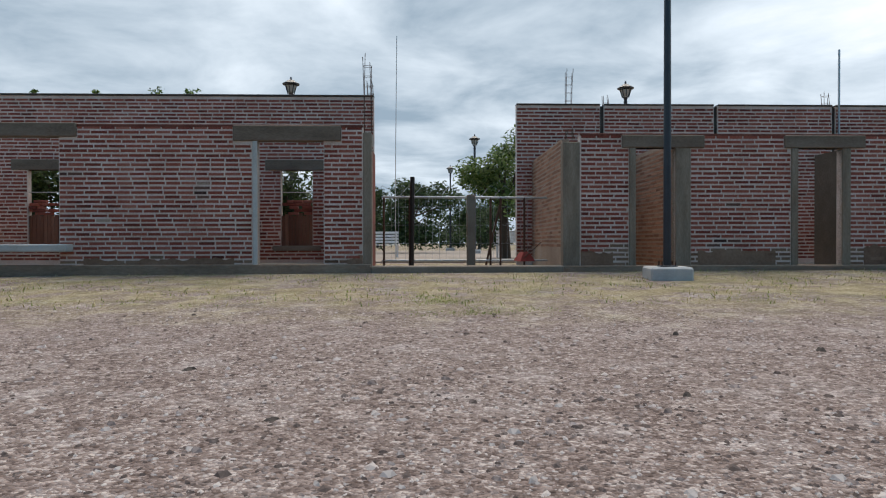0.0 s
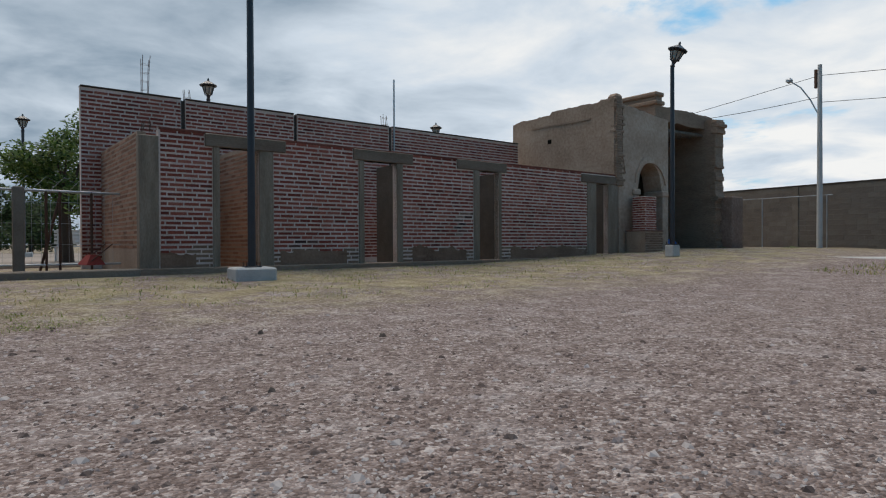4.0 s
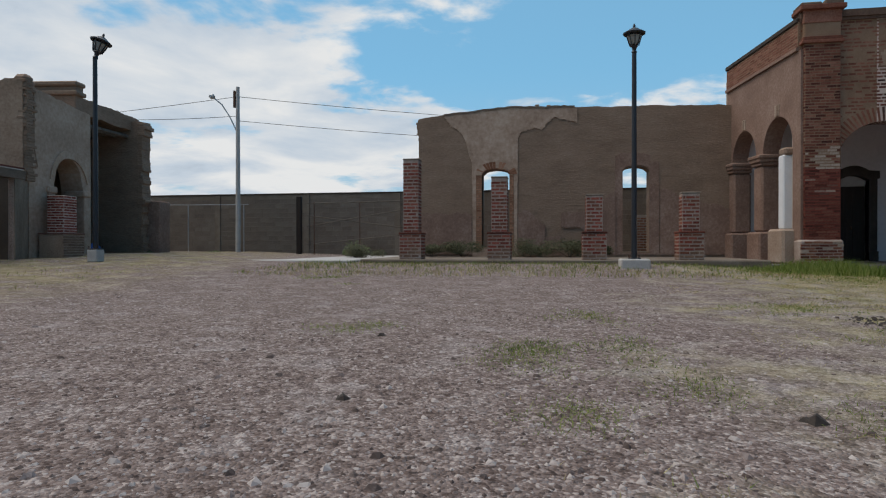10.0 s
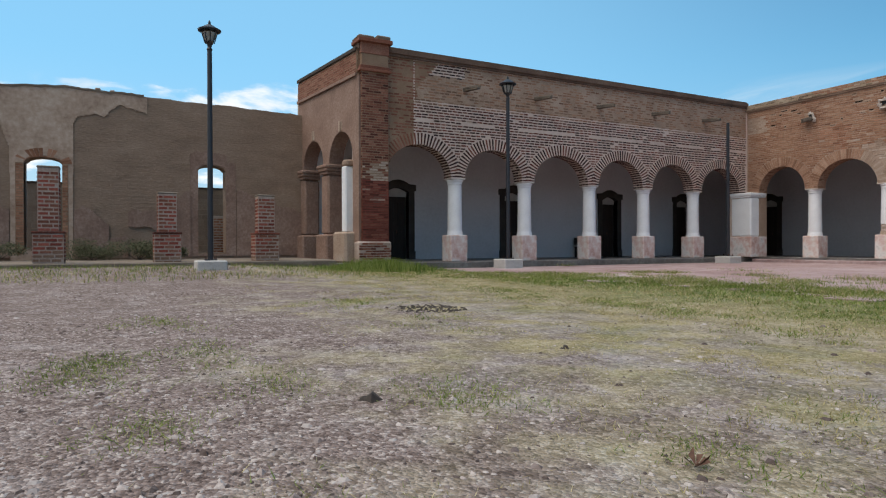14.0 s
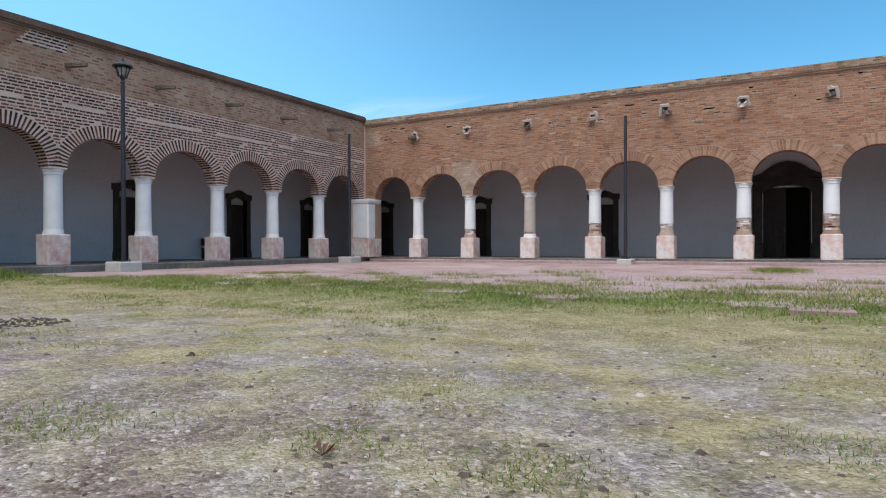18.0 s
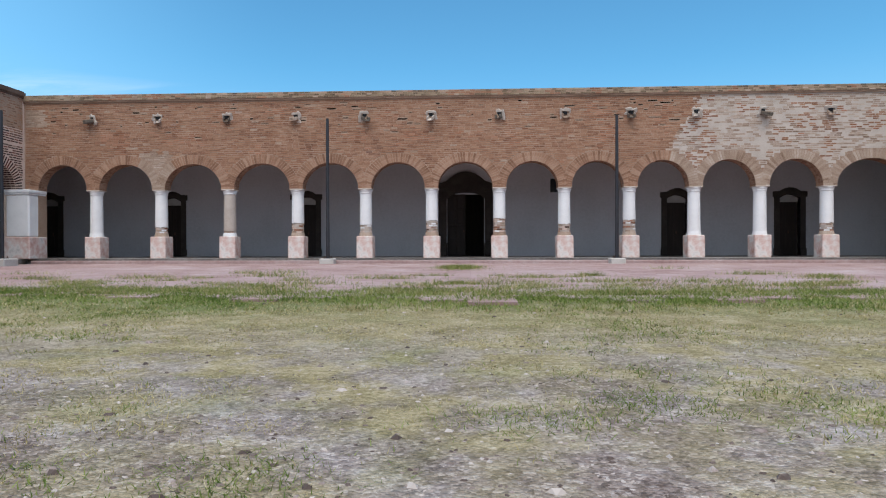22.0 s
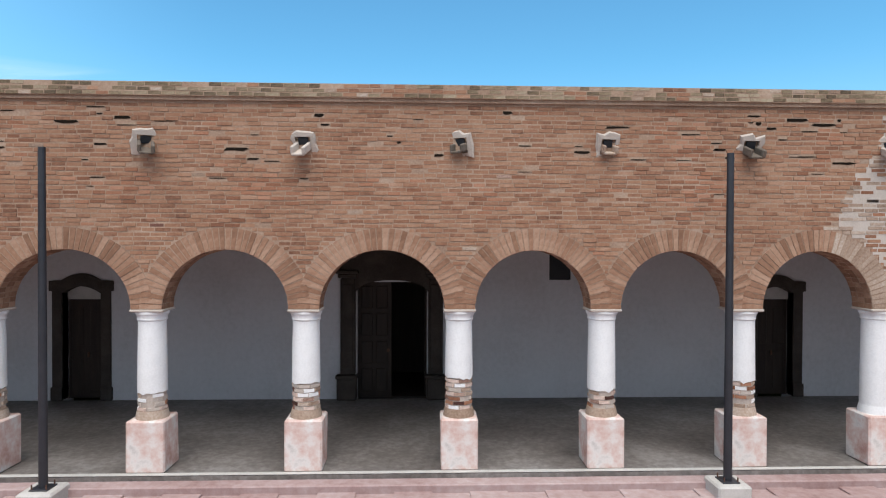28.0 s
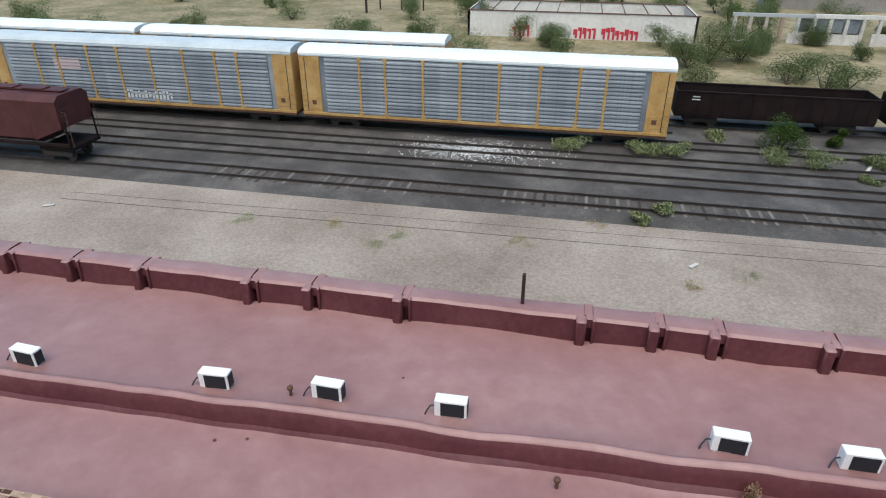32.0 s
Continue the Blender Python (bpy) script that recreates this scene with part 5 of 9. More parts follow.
# back wall
FEB = pose(X_EB, 0, 0, 0, 0, -90)
DOORS_E = [(9.55, 0.90, 2.75), (14.85, 0.90, 2.75), (20.15, 0.90, 2.75), (24.9, 0.90, 2.75)]
openings = [(s - w / 2, s + w / 2, Z_FLOOR, Z_FLOOR + h) for s, w, h in DOORS_E]
back = MB()
for z0, z1 in ((0.0, 3.05), (3.05, 5.6)):
    for a, b in gap_list(5.95, 29.2, z0, z1, openings):
        back.box(a, 0, z0, b, 0.45, z1)
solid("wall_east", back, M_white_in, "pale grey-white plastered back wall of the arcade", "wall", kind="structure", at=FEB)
for i, (s, w, h) in enumerate(DOORS_E):
    portal(FEB @ pose(s, 0, Z_FLOOR), w, h, 7 + i)
be = thing("bench", "dark wooden bench against the arcade wall", "bench", at=pose(21.6, -18.4, Z_FLOOR, 0, 0, 90))
part("seat", MB().box(-0.5, -0.2, 0.42, 0.5, 0.2, 0.46, 0.01), M_wood_dark, be)
part("backrest", MB().box(-0.5, -0.2, 0.55, 0.5, -0.17, 0.85, 0.01), M_wood_dark, be)
for sx in (-0.45, 0.45):
    part("leg", MB().box(sx - 0.03, -0.18, 0, sx + 0.03, 0.18, 0.42, 0.005), M_wood_dark, be)

# ---- ruined east wall ----
FR = pose(X_EB, 0, 0, 0, 0, -90)   # s = -y


def ruin_top(s):
    return 5.36 + 0.09 * min(3.0, s + 4.65) - 0.022 * max(0, s + 1.65) + jag(s, 0.045, 5) - 0.10 * max(0, -4.35 - s)


W1, W2 = (-1.90, 0.48), (2.84, 0.43)


def ruin_piece(a, b, lo, hi):
    n = max(2, int((b - a) / 0.12))
    pts = [a + (b - a) * i / n for i in range(n + 1)]
    return [(p, lo if not callable(lo) else lo(p), hi(p) if callable(hi) else hi) for p in pts]


def arch_over(c, w, z, r):
    return lambda s: z + r * math.sqrt(max(0, 1 - ((s - c) / w) ** 2))


ru = MB()
ru.strip(ruin_piece(-4.65, W1[0] - W1[1], 0.1, ruin_top), 0, 0.6)
ru.strip(ruin_piece(W1[0] - W1[1], W1[0] + W1[1], arch_over(*W1, 3.31, 0.18), ruin_top), 0, 0.6)
ru.strip(ruin_piece(W1[0] - W1[1], W1[0] + W1[1], 0.1, 0.75), 0, 0.6)
ru.strip(ruin_piece(W1[0] + W1[1], W2[0] - W2[1], 0.1, ruin_top), 0, 0.6)
ru.strip(ruin_piece(W2[0] - W2[1], W2[0] + W2[1], arch_over(*W2, 3.33, 0.16), ruin_top), 0, 0.6)
ru.strip(ruin_piece(W2[0] - W2[1], W2[0] + W2[1], 0.1, 0.6), 0, 0.6)
ru.strip(ruin_piece(W2[0] + W2[1], 5.95, 0.1, ruin_top), 0, 0.6)
# erode the broken north edge
ru.v = [(s + (0.28 * noise.noise((z * 1.7, y, 2)) + 0.12 * noise.noise((z * 6, y, 5)) if s < -4.6 else 0), y, z) for s, y, z in ru.v]
ruin_e = solid("wall_ruin_east", ru, M_adobe, "ruined adobe wall with jagged top and fallen plaster", "ruined wall", kind="structure", at=FR)
brick_wall(ruin_e, lay_bricks(-4.3, 5.9, 0.2, 4.9, [(W1[0] - W1[1] - 0.25, W1[0] + W1[1] + 0.25, 0, 3.85), (W2[0] - W2[1] - 0.25, W2[0] + W2[1] + 0.25, 0, 3.85)], bl=0.4, bh=0.095, joint=0.022, top=lambda s: ruin_top(s) - 0.12, skip=0.06, wobble=0.012, seed=61, soft=0.6), Matrix(), lambda s, z: M_adobe, near=(0.8, 2.6), count=40, depth=0.006)
def broken_end(parent, m, z0, z1, d0, d1, material, reach=0.12, seed=1):
    """Clods and half bricks along the torn end of an earth wall; they reach out towards local -x."""
    rg = random.Random(seed)
    z = z0
    while z < z1 - 0.05:
        h = rg.uniform(0.07, 0.2)
        out = reach * (0.35 + 0.9 * noise.noise((z * 1.3, seed, 0)) + 0.6 * noise.noise((z * 4.0, seed, 3)))
        part("clod", MB().box(-max(0.015, out + rg.uniform(-0.02, 0.03)), d0 + rg.uniform(0.0, 0.04), z, 0.12, d1 - rg.uniform(0, 0.04), min(z + h, z1), 0.02), material, parent, at=m)
        z += h - 0.01


broken_end(ruin_e, Matrix.Translation((-4.63, 0, 0)), 0.4, 5.32, -0.012, 0.6, M_adobe, 0.14, 7)
# surviving plaster: one sheet with ragged outline above and between the windows, another along the foot
SHEETS = [0]


def plaster(parent, s0, s1, z_low, z_high, openings, material, name="plaster", step=0.035, d=0.026, frame_m=None):
    mb = MB()
    SHEETS[0] += 1
    d += 0.005 * (SHEETS[0] % 7)
    n = int((s1 - s0) / step)
    for i in range(n):
        a, b = s0 + i * step, s0 + (i + 1) * step
        m = (a + b) / 2
        spans = [(z_low(m), z_high(m))]
        for o in openings:
            nx = []
            for p, q in spans:
                if not (o[0] < m < o[1]):
                    nx.append((p, q)); continue
                lo, hi = o[2], (o[3](m) if callable(o[3]) else o[3])
                if lo > p: nx.append((p, min(q, lo)))
                if hi < q: nx.append((max(p, hi), q))
            spans = nx
        for p, q in spans:
            if q - p > 0.02:
                mb.box(a, -d, p, b, 0.02, q)
    return part(name, mb, material, parent)


win_open = [(W1[0] - W1[1] - 0.02, W1[0] + W1[1] + 0.02, 0.7, arch_over(*W1, 3.33, 0.20)), (W2[0] - W2[1] - 0.02, W2[0] + W2[1] + 0.02, 0.55, arch_over(*W2, 3.35, 0.18))]
def coat_low(s):
    """Lower edge of the plaster that still hangs above and beside the first window."""
    xs = (-3.72, -3.45, -3.1, -2.95, -2.85, -2.74, -2.73, -1.14, -1.13, -1.02, -0.6, -0.3, -0.05, 0.2, 0.5, 0.92)
    zs = (5.34, 5.02, 4.78, 4.45, 4.02, 3.75, 3.0, 3.0, 4.55, 4.78, 4.88, 4.84, 5.1, 5.25, 5.12, 5.05)
    return float(np.interp(s, xs, zs)) + (0.11 * noise.noise((s * 5, 2, 3)) + 0.05 * noise.noise((s * 17, 5, 3)))


plaster(ruin_e, -3.72, 0.92, coat_low, lambda s: ruin_top(s) - 0.02, win_open, M_plaster_old)
plaster(ruin_e, -2.72, -1.13, lambda s: 0.4, lambda s: 3.2 + jag(s, 0.05, 2), win_open, M_plaster_old)
plaster(ruin_e, -4.6, -2.72, lambda s: 0.5, lambda s: 1.95 + jag(s * 1.6, 0.13, 4), win_open, M_plaster_brown)
plaster(ruin_e, -1.13, -0.15, lambda s: 0.45, lambda s: 1.98 + jag(s * 1.5, 0.12, 6) - 0.9 * max(0, s + 0.75), win_open, M_plaster_brown)
plaster(ruin_e, -0.15, 0.35, lambda s: 0.45, lambda s: 1.1 + jag(s * 1.5, 0.12, 7), win_open, M_plaster_brown)
plaster(ruin_e, 0.35, 2.2, lambda s: 1.45 + jag(s * 2, 0.12, 16) - 0.9 * max(0, s - 1.0), lambda s: 1.95 + jag(s * 1.5, 0.10, 6) + 0.75 * max(0, s - 1.2), win_open, M_plaster_brown)
plaster(ruin_e, 2.16, 3.62, lambda s: 0.5, lambda s: 3.92 + jag(s * 1.3, 0.10, 8) - 0.3 * (s > 3.3), win_open, M_plaster_brown)
plaster(ruin_e, 3.62, 5.9, lambda s: 0.5, lambda s: 2.7 + jag(s * 1.3, 0.15, 12) - 0.3 * (s - 3.6), win_open, M_plaster_brown)
part("top_crust", MB().strip([(q, ruin_top(q) - 0.03, ruin_top(q) + 0.035 + 0.02 * noise.noise((q * 6, 1, 2))) for q in [-3.75 + i * 0.12 for i in range(39)]], -0.05, 0.62), M_lintel, ruin_e, "dark weathered crust on top of the wall")
for q in (-0.55, -0.15):
    part("top_clod", MB().box(q, 0.05, ruin_top(q) + 0.02, q + 0.16, 0.3, ruin_top(q) + 0.12, 0.03), M_adobe, ruin_e)
lay_ring(ruin_e, arch_ring(W1[0], W1[1], 3.31, 0.18, 0.26, 18, 4, 0.045), Matrix(), lambda s, z: M_brick_side, 40)
part("brick_jamb", MB().box(W1[0] - W1[1] - 0.22, -0.045, 0.6, W1[0] - W1[1], 0.3, 3.3, 0.01).box(W1[0] + W1[1], -0.045, 0.6, W1[0] + W1[1] + 0.16, 0.3, 3.3, 0.01), M_mortar_brown, ruin_e, "brick window jambs")
brick_wall(ruin_e, lay_bricks(W1[0] - W1[1] - 0.21, W1[0] + W1[1] + 0.15, 0.65, 3.3, [(W1[0] - W1[1], W1[0] + W1[1], 0, 4)], bl=0.2, seed=77, soft=0.5), Matrix.Translation((0, -0.045, 0)), lambda s, z: M_brick_side, near=(-2.2, 2))

# brick stumps of the vanished arcade
PILLARS = [(3.95, 3.27, 0.36), (1.42, 2.71, 0.34), (-1.18, 2.18, 0.36), (-3.68, 2.20, 0.36)]
for i, (y, top, zb) in enumerate(PILLARS):
    ob = thing("brick_pillar", "free-standing red brick pillar stump on a wider brick base", "pillar", "brick pillar stumps", at=pose(17.75, y, zb - 0.2, 0, 0, -90))
    hb, wb, ws = 1.17 - zb + 0.2, 0.315, 0.218
    part("base_core", MB().box(-wb, -wb, 0, wb, wb, hb - 0.02), M_mortar_pink, ob, "mortar between the bricks")
    part("shaft_core", MB().box(-ws, -ws, hb - 0.02, ws, ws, top - zb + 0.19), M_mortar_pink, ob, "mortar between the bricks")
    part("cap_stones", MB().box(-ws - 0.015, -ws - 0.015, top - zb + 0.185, ws + 0.015, ws + 0.015, top - zb + 0.235, 0.015), M_concrete, ob)
    part("ledge", MB().box(-wb - 0.02, -wb - 0.02, hb - 0.04, wb + 0.02, wb + 0.02, hb + 0.015, 0.012), M_brick_old, ob)

    def lay(ob=ob, hb=hb, wb=wb, ws=ws, hh=top - zb + 0.2, i=i):
        for side in range(4):
            for half, z0, z1 in ((wb, 0.03, hb - 0.05), (ws, hb + 0.02, hh - 0.02)):
                m = pose(0, 0, 0, 0, 0, 90 * side) @ Matrix.Translation((0, -half, 0))
                bl = lay_bricks(-half, half, z0, z1, [], bl=0.235, bh=0.066, joint=0.03, seed=i * 8 + side)
                rest = {}
                for s, z, ln, h, pr in bl:
                    mt = M_brick_mud if z < 0.45 + 0.2 * noise.noise((s * 3, i, side)) else M_brick_clay if noise.noise((s * 6, z * 11, i + side)) > 0.0 else M_brick_red
                    if side in (0, 1):
                        part("brick", brick_mesh(ln, round(h, 3), mt), None, ob, at=m @ Matrix.Translation((s, 0, z)))
                    else:
                        brick_geo(rest.setdefault(mt.name, (MB(), mt))[0], s, z, ln, h, 0.012)
                for mb, mt in rest.values():
                    tagged(part("brickwork", mb.turned(m), mt, ob), kind="stuff")
    LATE.append(lay)

stub = thing("brick_stub", "short brick pillar stub standing behind the ruined wall", "pillar", at=pose(24.0, -3.35, 0.3, 0, 0, -90))
part("core", MB().box(-0.24, -0.22, 0, 0.24, 0.22, 1.62), M_mortar_white, stub)
brick_wall(stub, lay_bricks(-0.24, 0.24, 0.02, 1.6, [], bl=0.22, bh=0.066, joint=0.03, seed=39), Matrix.Translation((0, -0.22, 0)), lambda s, z: M_brick_side, near=(0, 1), count=60)

# sidewalk slab before the ruined wall
solid("pavement_ruin", MB().box(17.3, -5.6, 0.0, 21.9, 5.4, 0.42, 0.03), M_concrete, "cracked grey concrete walk before the ruined wall", "pavement", kind="structure")
for i, (y, x, r, h) in enumerate([(2.9, 20.9, 0.55, 0.75), (0.6, 20.8, 0.6, 0.8), (-0.6, 21.0, 0.7, 0.9), (3.9, 20.6, 0.5, 0.6), (-1.6, 20.9, 0.4, 0.5), (6.2, 20.5, 0.6, 0.7)]):
    bush(x, y, 0.42 if y < 5.4 else 0.3, r * 1.35, h * 0.85, "grey-green scrub bush at the foot of the ruined wall", 60 + i, 3600, 0.03, M_olive, "scrub at the ruin")

# ---- brick ruins to the north ----
ANG = 7.4
NF = pose(0, 12.3, 0, 0, 0, ANG)


def n_at(s, d=0.0, z=0.0, turn=0.0):
    """A place in the frame of the northern ruins: s along the front, d behind it."""
    return NF @ pose(s, d, z, 0, 0, turn)


def wall_box(a, b, z0, z1, openings, d0, d1, cuts):
    mb = MB()
    zs = sorted({z0, z1, *[c for c in cuts if z0 < c < z1]})
    for p, q in zip(zs, zs[1:]):
        for s0, s1 in gap_list(a, b, p, q, openings):
            mb.box(s0, d0, p, s1, d1, q)
    return mb


def concrete_frame(parent, s0, s1, zb, zt, jamb, lint0, lint1, lh=0.25):
    """Concrete posts and lintel of a doorway, a little proud of the bricks."""
    part("post", MB().box(s0 - jamb[0], -0.03, zb, s0, 0.17, zt, 0.012), M_post, parent, "grey concrete door post")
    part("post", MB().box(s1, -0.03, zb, s1 + jamb[1], 0.17, zt, 0.012), M_post, parent, "grey concrete door post")
    part("lintel", MB().box(lint0, -0.045, zt, lint1, 0.18, zt + lh, 0.015), M_lintel, parent, "grey concrete lintel")


def mud_foot(parent, s0, s1, z0, zt, openings, seed, material=None):
    """Splashed earth that fills the joints along the foot of a wall, with a ragged upper edge."""
    mb = MB()
    for p, q in gap_list(s0, s1, z0, z0 + 0.1, [(o[0] - 0.45, o[1] + 0.45, o[2], o[3]) for o in openings]):
        n = max(2, int((q - p) / 0.06))
        mb.strip([(m, z0, zt + jag(m, 0.13, seed)) for m in [p + (q - p) * i / n for i in range(n + 1)]], -0.0062, 0.01)
    part("mud_splash", mb, material or M_brick_mud, parent, "brown earth splashed over the lowest courses")


# left building: front wall
L_OPEN = [(-10.0, -8.54, 0.3, 3.1), (-4.78, -3.51, 0.3, 3.05)]
L_LINT = [(-10.3, -8.2, 2.85, 3.12), (-5.24, -3.17, 2.78, 3.08)]
lf_wall = solid("wall_north_left", wall_box(-14.0, -2.75, 0.0, 3.09, L_OPEN, 0, 0.16, (0.3,)), M_mortar, "roofless red brick front wall with pale mortar", "wall", kind="structure", at=NF)
mud_foot(lf_wall, -14.0, -2.76, 0.40, 0.50, L_OPEN, 9)
bl = lay_bricks(-14.0, -2.76, 0.42, 3.08, L_OPEN + L_LINT + [(-4.88, -4.78, 0, 3.1)], bl=0.285, bh=0.062, joint=0.027, seed=51)
brick_wall(lf_wall, bl, Matrix(), lambda s, z: M_brick_mud if z < 0.5 + 0.1 * noise.noise((s * 2, 1, 1)) else M_brick_wash if noise.noise((s * 1.1, z * 1.6, 44)) > 0.52 else M_brick_red, near=(-4.5, 1.6))
part("plinth", MB().box(-14.0, -0.04, 0.0, -2.6, 0.1, 0.40, 0.015), M_adobe, lf_wall, "earth-stained footing")
part("top_course", MB().box(-14.0, -0.006, 3.04, -2.75, 0.17, 3.1, 0.008), M_brick_old, lf_wall)
part("lintel", MB().box(-10.3, -0.045, 2.85, -8.2, 0.18, 3.12, 0.015), M_lintel, lf_wall, "grey concrete lintel")
part("lintel", MB().box(-5.24, -0.045, 2.78, -3.17, 0.18, 3.08, 0.015), M_lintel, lf_wall, "grey concrete lintel")
part("post", MB().box(-4.87, -0.03, 0.35, -4.78, 0.17, 2.78, 0.01), M_block, lf_wall, "pale concrete door post")
part("corner_post", MB().box(-2.75, -0.02, 0.2, -2.58, 0.17, 2.95, 0.012), M_post, lf_wall, "grey concrete corner post")
part("sill_slab", MB().box(-10.2, -0.25, 0.65, -8.28, 0.2, 0.8, 0.02), M_block, lf_wall, "pale concrete sill slab")
part("threshold", MB().box(-4.78, 0, 0.3, -3.51, 0.16, 0.42, 0.01), M_concrete, lf_wall)
# rear wall, higher, with a boarded window
lb = solid("wall_north_left_rear", wall_box(-15.5, -2.81, 0.0, 4.45, [(-5.12, -4.34, 0.75, 2.62), (-11.3, -10.5, 0.75, 2.62)], 0, 0.16, (0.75, 2.62)), M_mortar, "higher red brick rear wall of the roofless rooms", "wall", kind="structure", at=n_at(0, 3.5))
bl = lay_bricks(-15.5, -2.82, 0.4, 4.44, [(-5.12, -4.34, 0.75, 2.62), (-11.3, -10.5, 0.75, 2.62), (-5.5, -4.06, 2.62, 2.88), (-11.68, -10.22, 2.62, 2.88)], bl=0.285, bh=0.062, joint=0.027, seed=52)
brick_wall(lb, bl, Matrix(), lambda s, z: M_brick_red, near=(-4.6, 3.5), count=160)
part("coping", MB().box(-15.5, -0.03, 4.45, -2.81, 0.19, 4.5, 0.01), M_stone, lb, "dark weathered top course")
for s0, s1 in ((-5.12, -4.34), (-11.3, -10.5)):
    part("lintel", MB().box(s0 - 0.38, -0.035, 2.62, s1 + 0.28, 0.18, 2.88, 0.012), M_lintel, lb, "grey concrete lintel")
    part("sill", MB().box(s0 - 0.2, -0.04, 0.62, s1 + 0.2, 0.2, 0.75, 0.012), M_concrete, lb)
    n = 9
    for k in range(n):
        a = s0 + (s1 - s0) * k / n
        part("plank", MB().box(a + 0.004, 0.05, 0.75, a + (s1 - s0) / n - 0.004, 0.08, 1.5 + 0.03 * (k % 3), 0.004), M_wood_red, lb)
    rr = random.Random(int(s0 * 10))
    rub = MB()
    for k in range(26):
        x, z = rr.uniform(s0, s1 - 0.2), 1.52 + 0.075 * rr.randint(0, 4)
        rub.box(x, 0.03 + rr.uniform(-0.02, 0.03), z, x + rr.uniform(0.1, 0.24), 0.14, z + 0.066, 0.008)
    part("loose_bricks", rub, M_brick_red, lb, "loose bricks stacked in the window")
    part("crossbar", MB().cyl((s0, 0.08, 2.08), (s1, 0.08, 2.08), 0.012, 0.012, 6), M_steel, lb)
part("partition", MB().box(-7.2, -3.34, 0.0, -7.05, 0, 3.05), M_brick_red, lb, "brick partition between the rooms")
part("side_wall", MB().box(-2.93, -3.34, 0.0, -2.78, 0.0, 3.0), M_brick_red, lb, "brick side wall")


def rebar(m, h, label="bundle of rusty reinforcing bars rising from a wall"):
    ob = thing("rebar_cage", label, "rebar", "reinforcing bars", at=m)
    rr = random.Random(int(h * 100))
    for x, y in ((-0.07, -0.05), (0.07, -0.05), (0.07, 0.05), (-0.07, 0.05)):
        k = rr.uniform(-0.04, 0.04)
        part("bar", MB().tube([(x, y, 0), (x + k * 0.4, y, h * 0.6), (x + k, y, h * rr.uniform(0.85, 1.05))], 0.007, 5), M_rust, ob)
    for i in range(int(h / 0.2)):
        z = 0.1 + i * 0.2
        part("stirrup", MB().tube([(-0.08, -0.06, z), (0.08, -0.06, z), (0.08, 0.06, z), (-0.08, 0.06, z), (-0.08, -0.06, z)], 0.004, 4), M_rust, ob)
    return ob


rebar(n_at(-2.66, 0.08, 2.95), 1.5)
rebar(n_at(-2.9, 3.6, 4.45), 0.45)
rebar(n_at(2.1, 3.6, 4.3), 0.95)
rebar(n_at(3.05, 3.6, 4.25), 0.3)
rebar(n_at(1.3, 0.08, 2.85), 0.22)
rebar(n_at(8.75, 3.6, 4.25), 0.4)
for i, s in enumerate((-11.2, -9.7, -8.2, -7.3)):
    bush(*n_at(s, 3.6, 4.48).translation, 0.13 if i < 2 else 0.22, 0.16 if i < 2 else 0.26, "small green weed growing on top of a wall", 80 + i, 60, 0.05, M_leaf, "weeds on the wall", "weed")

# right building: front wall with four doorways
D_R = [(2.59, 3.38, (0.13, 0.30), 2.31, 3.95, 2.67), (5.84, 6.73, (0.14, 0.17), 5.56, 7.19, 2.67), (9.33, 10.02, (0.2, 0.1), 8.57, 10.3, 2.68), (14.15, 14.74, (0.42, 0.5), 13.45, 15.35, 2.62)]
op = [(a, b, 0.0, t) for a, b, j, l0, l1, t in D_R]
cut = [(a - j[0], b + j[1], 0.0, t) for a, b, j, l0, l1, t in D_R] + [(l0, l1, t, t + 0.25) for a, b, j, l0, l1, t in D_R]


rw = solid("wall_north_right", wall_box(1.48, 15.24, 0.0, 2.94, op, 0, 0.16, (2.62, 2.67, 2.68)), M_mortar, "roofless red brick front wall with concrete doorways", "wall", kind="structure", at=NF)
mud_foot(rw, 1.5, 15.25, 0.34, 0.66, op, 5)
bl = lay_bricks(1.5, 15.25, 0.36, 2.93, cut, bl=0.285, bh=0.062, joint=0.027, seed=53)
brick_wall(rw, bl, Matrix(), lambda s, z: M_brick_mud if z < 0.66 + 0.22 * noise.noise((s * 1.5, 1, 1)) else M_brick_wash if (8 < s < 9.2 or 4 < s < 5) and noise.noise((s * 2, z * 3, 6)) > 0.35 and z < 1.6 else M_brick_red, near=(4.6, 1.7))
for a, b, j, l0, l1, t in D_R:
    concrete_frame(rw, a, b, 0.2, t, j, l0, l1)
part("corner_post", MB().box(1.14, -0.03, 0.2, 1.48, 0.17, 2.78, 0.015), M_post, rw, "grey concrete corner post")
part("top_course", MB().box(1.48, -0.006, 2.90, 15.3, 0.17, 2.952, 0.008), M_brick_old, rw)
part("footing", MB().box(1.1, -0.05, 0.0, 15.3, 0.1, 0.36, 0.02), M_adobe, rw, "earth-stained footing")
# west side wall, sunlit side
FW = NF @ pose(1.16, 0.17, 0, 0, 0, -90)
sw = solid("wall_north_side", MB().box(-3.35, 0, 0, 0, 0.15, 2.86), M_mortar_tan, "orange brick side wall of the roofless rooms", "wall", kind="structure", at=FW)
brick_wall(sw, lay_bricks(-3.34, -0.01, 0.72, 2.85, [], bl=0.285, bh=0.062, joint=0.027, seed=54), Matrix(), lambda s, z: M_brick_side, near=(-1.5, 1.6), count=160)
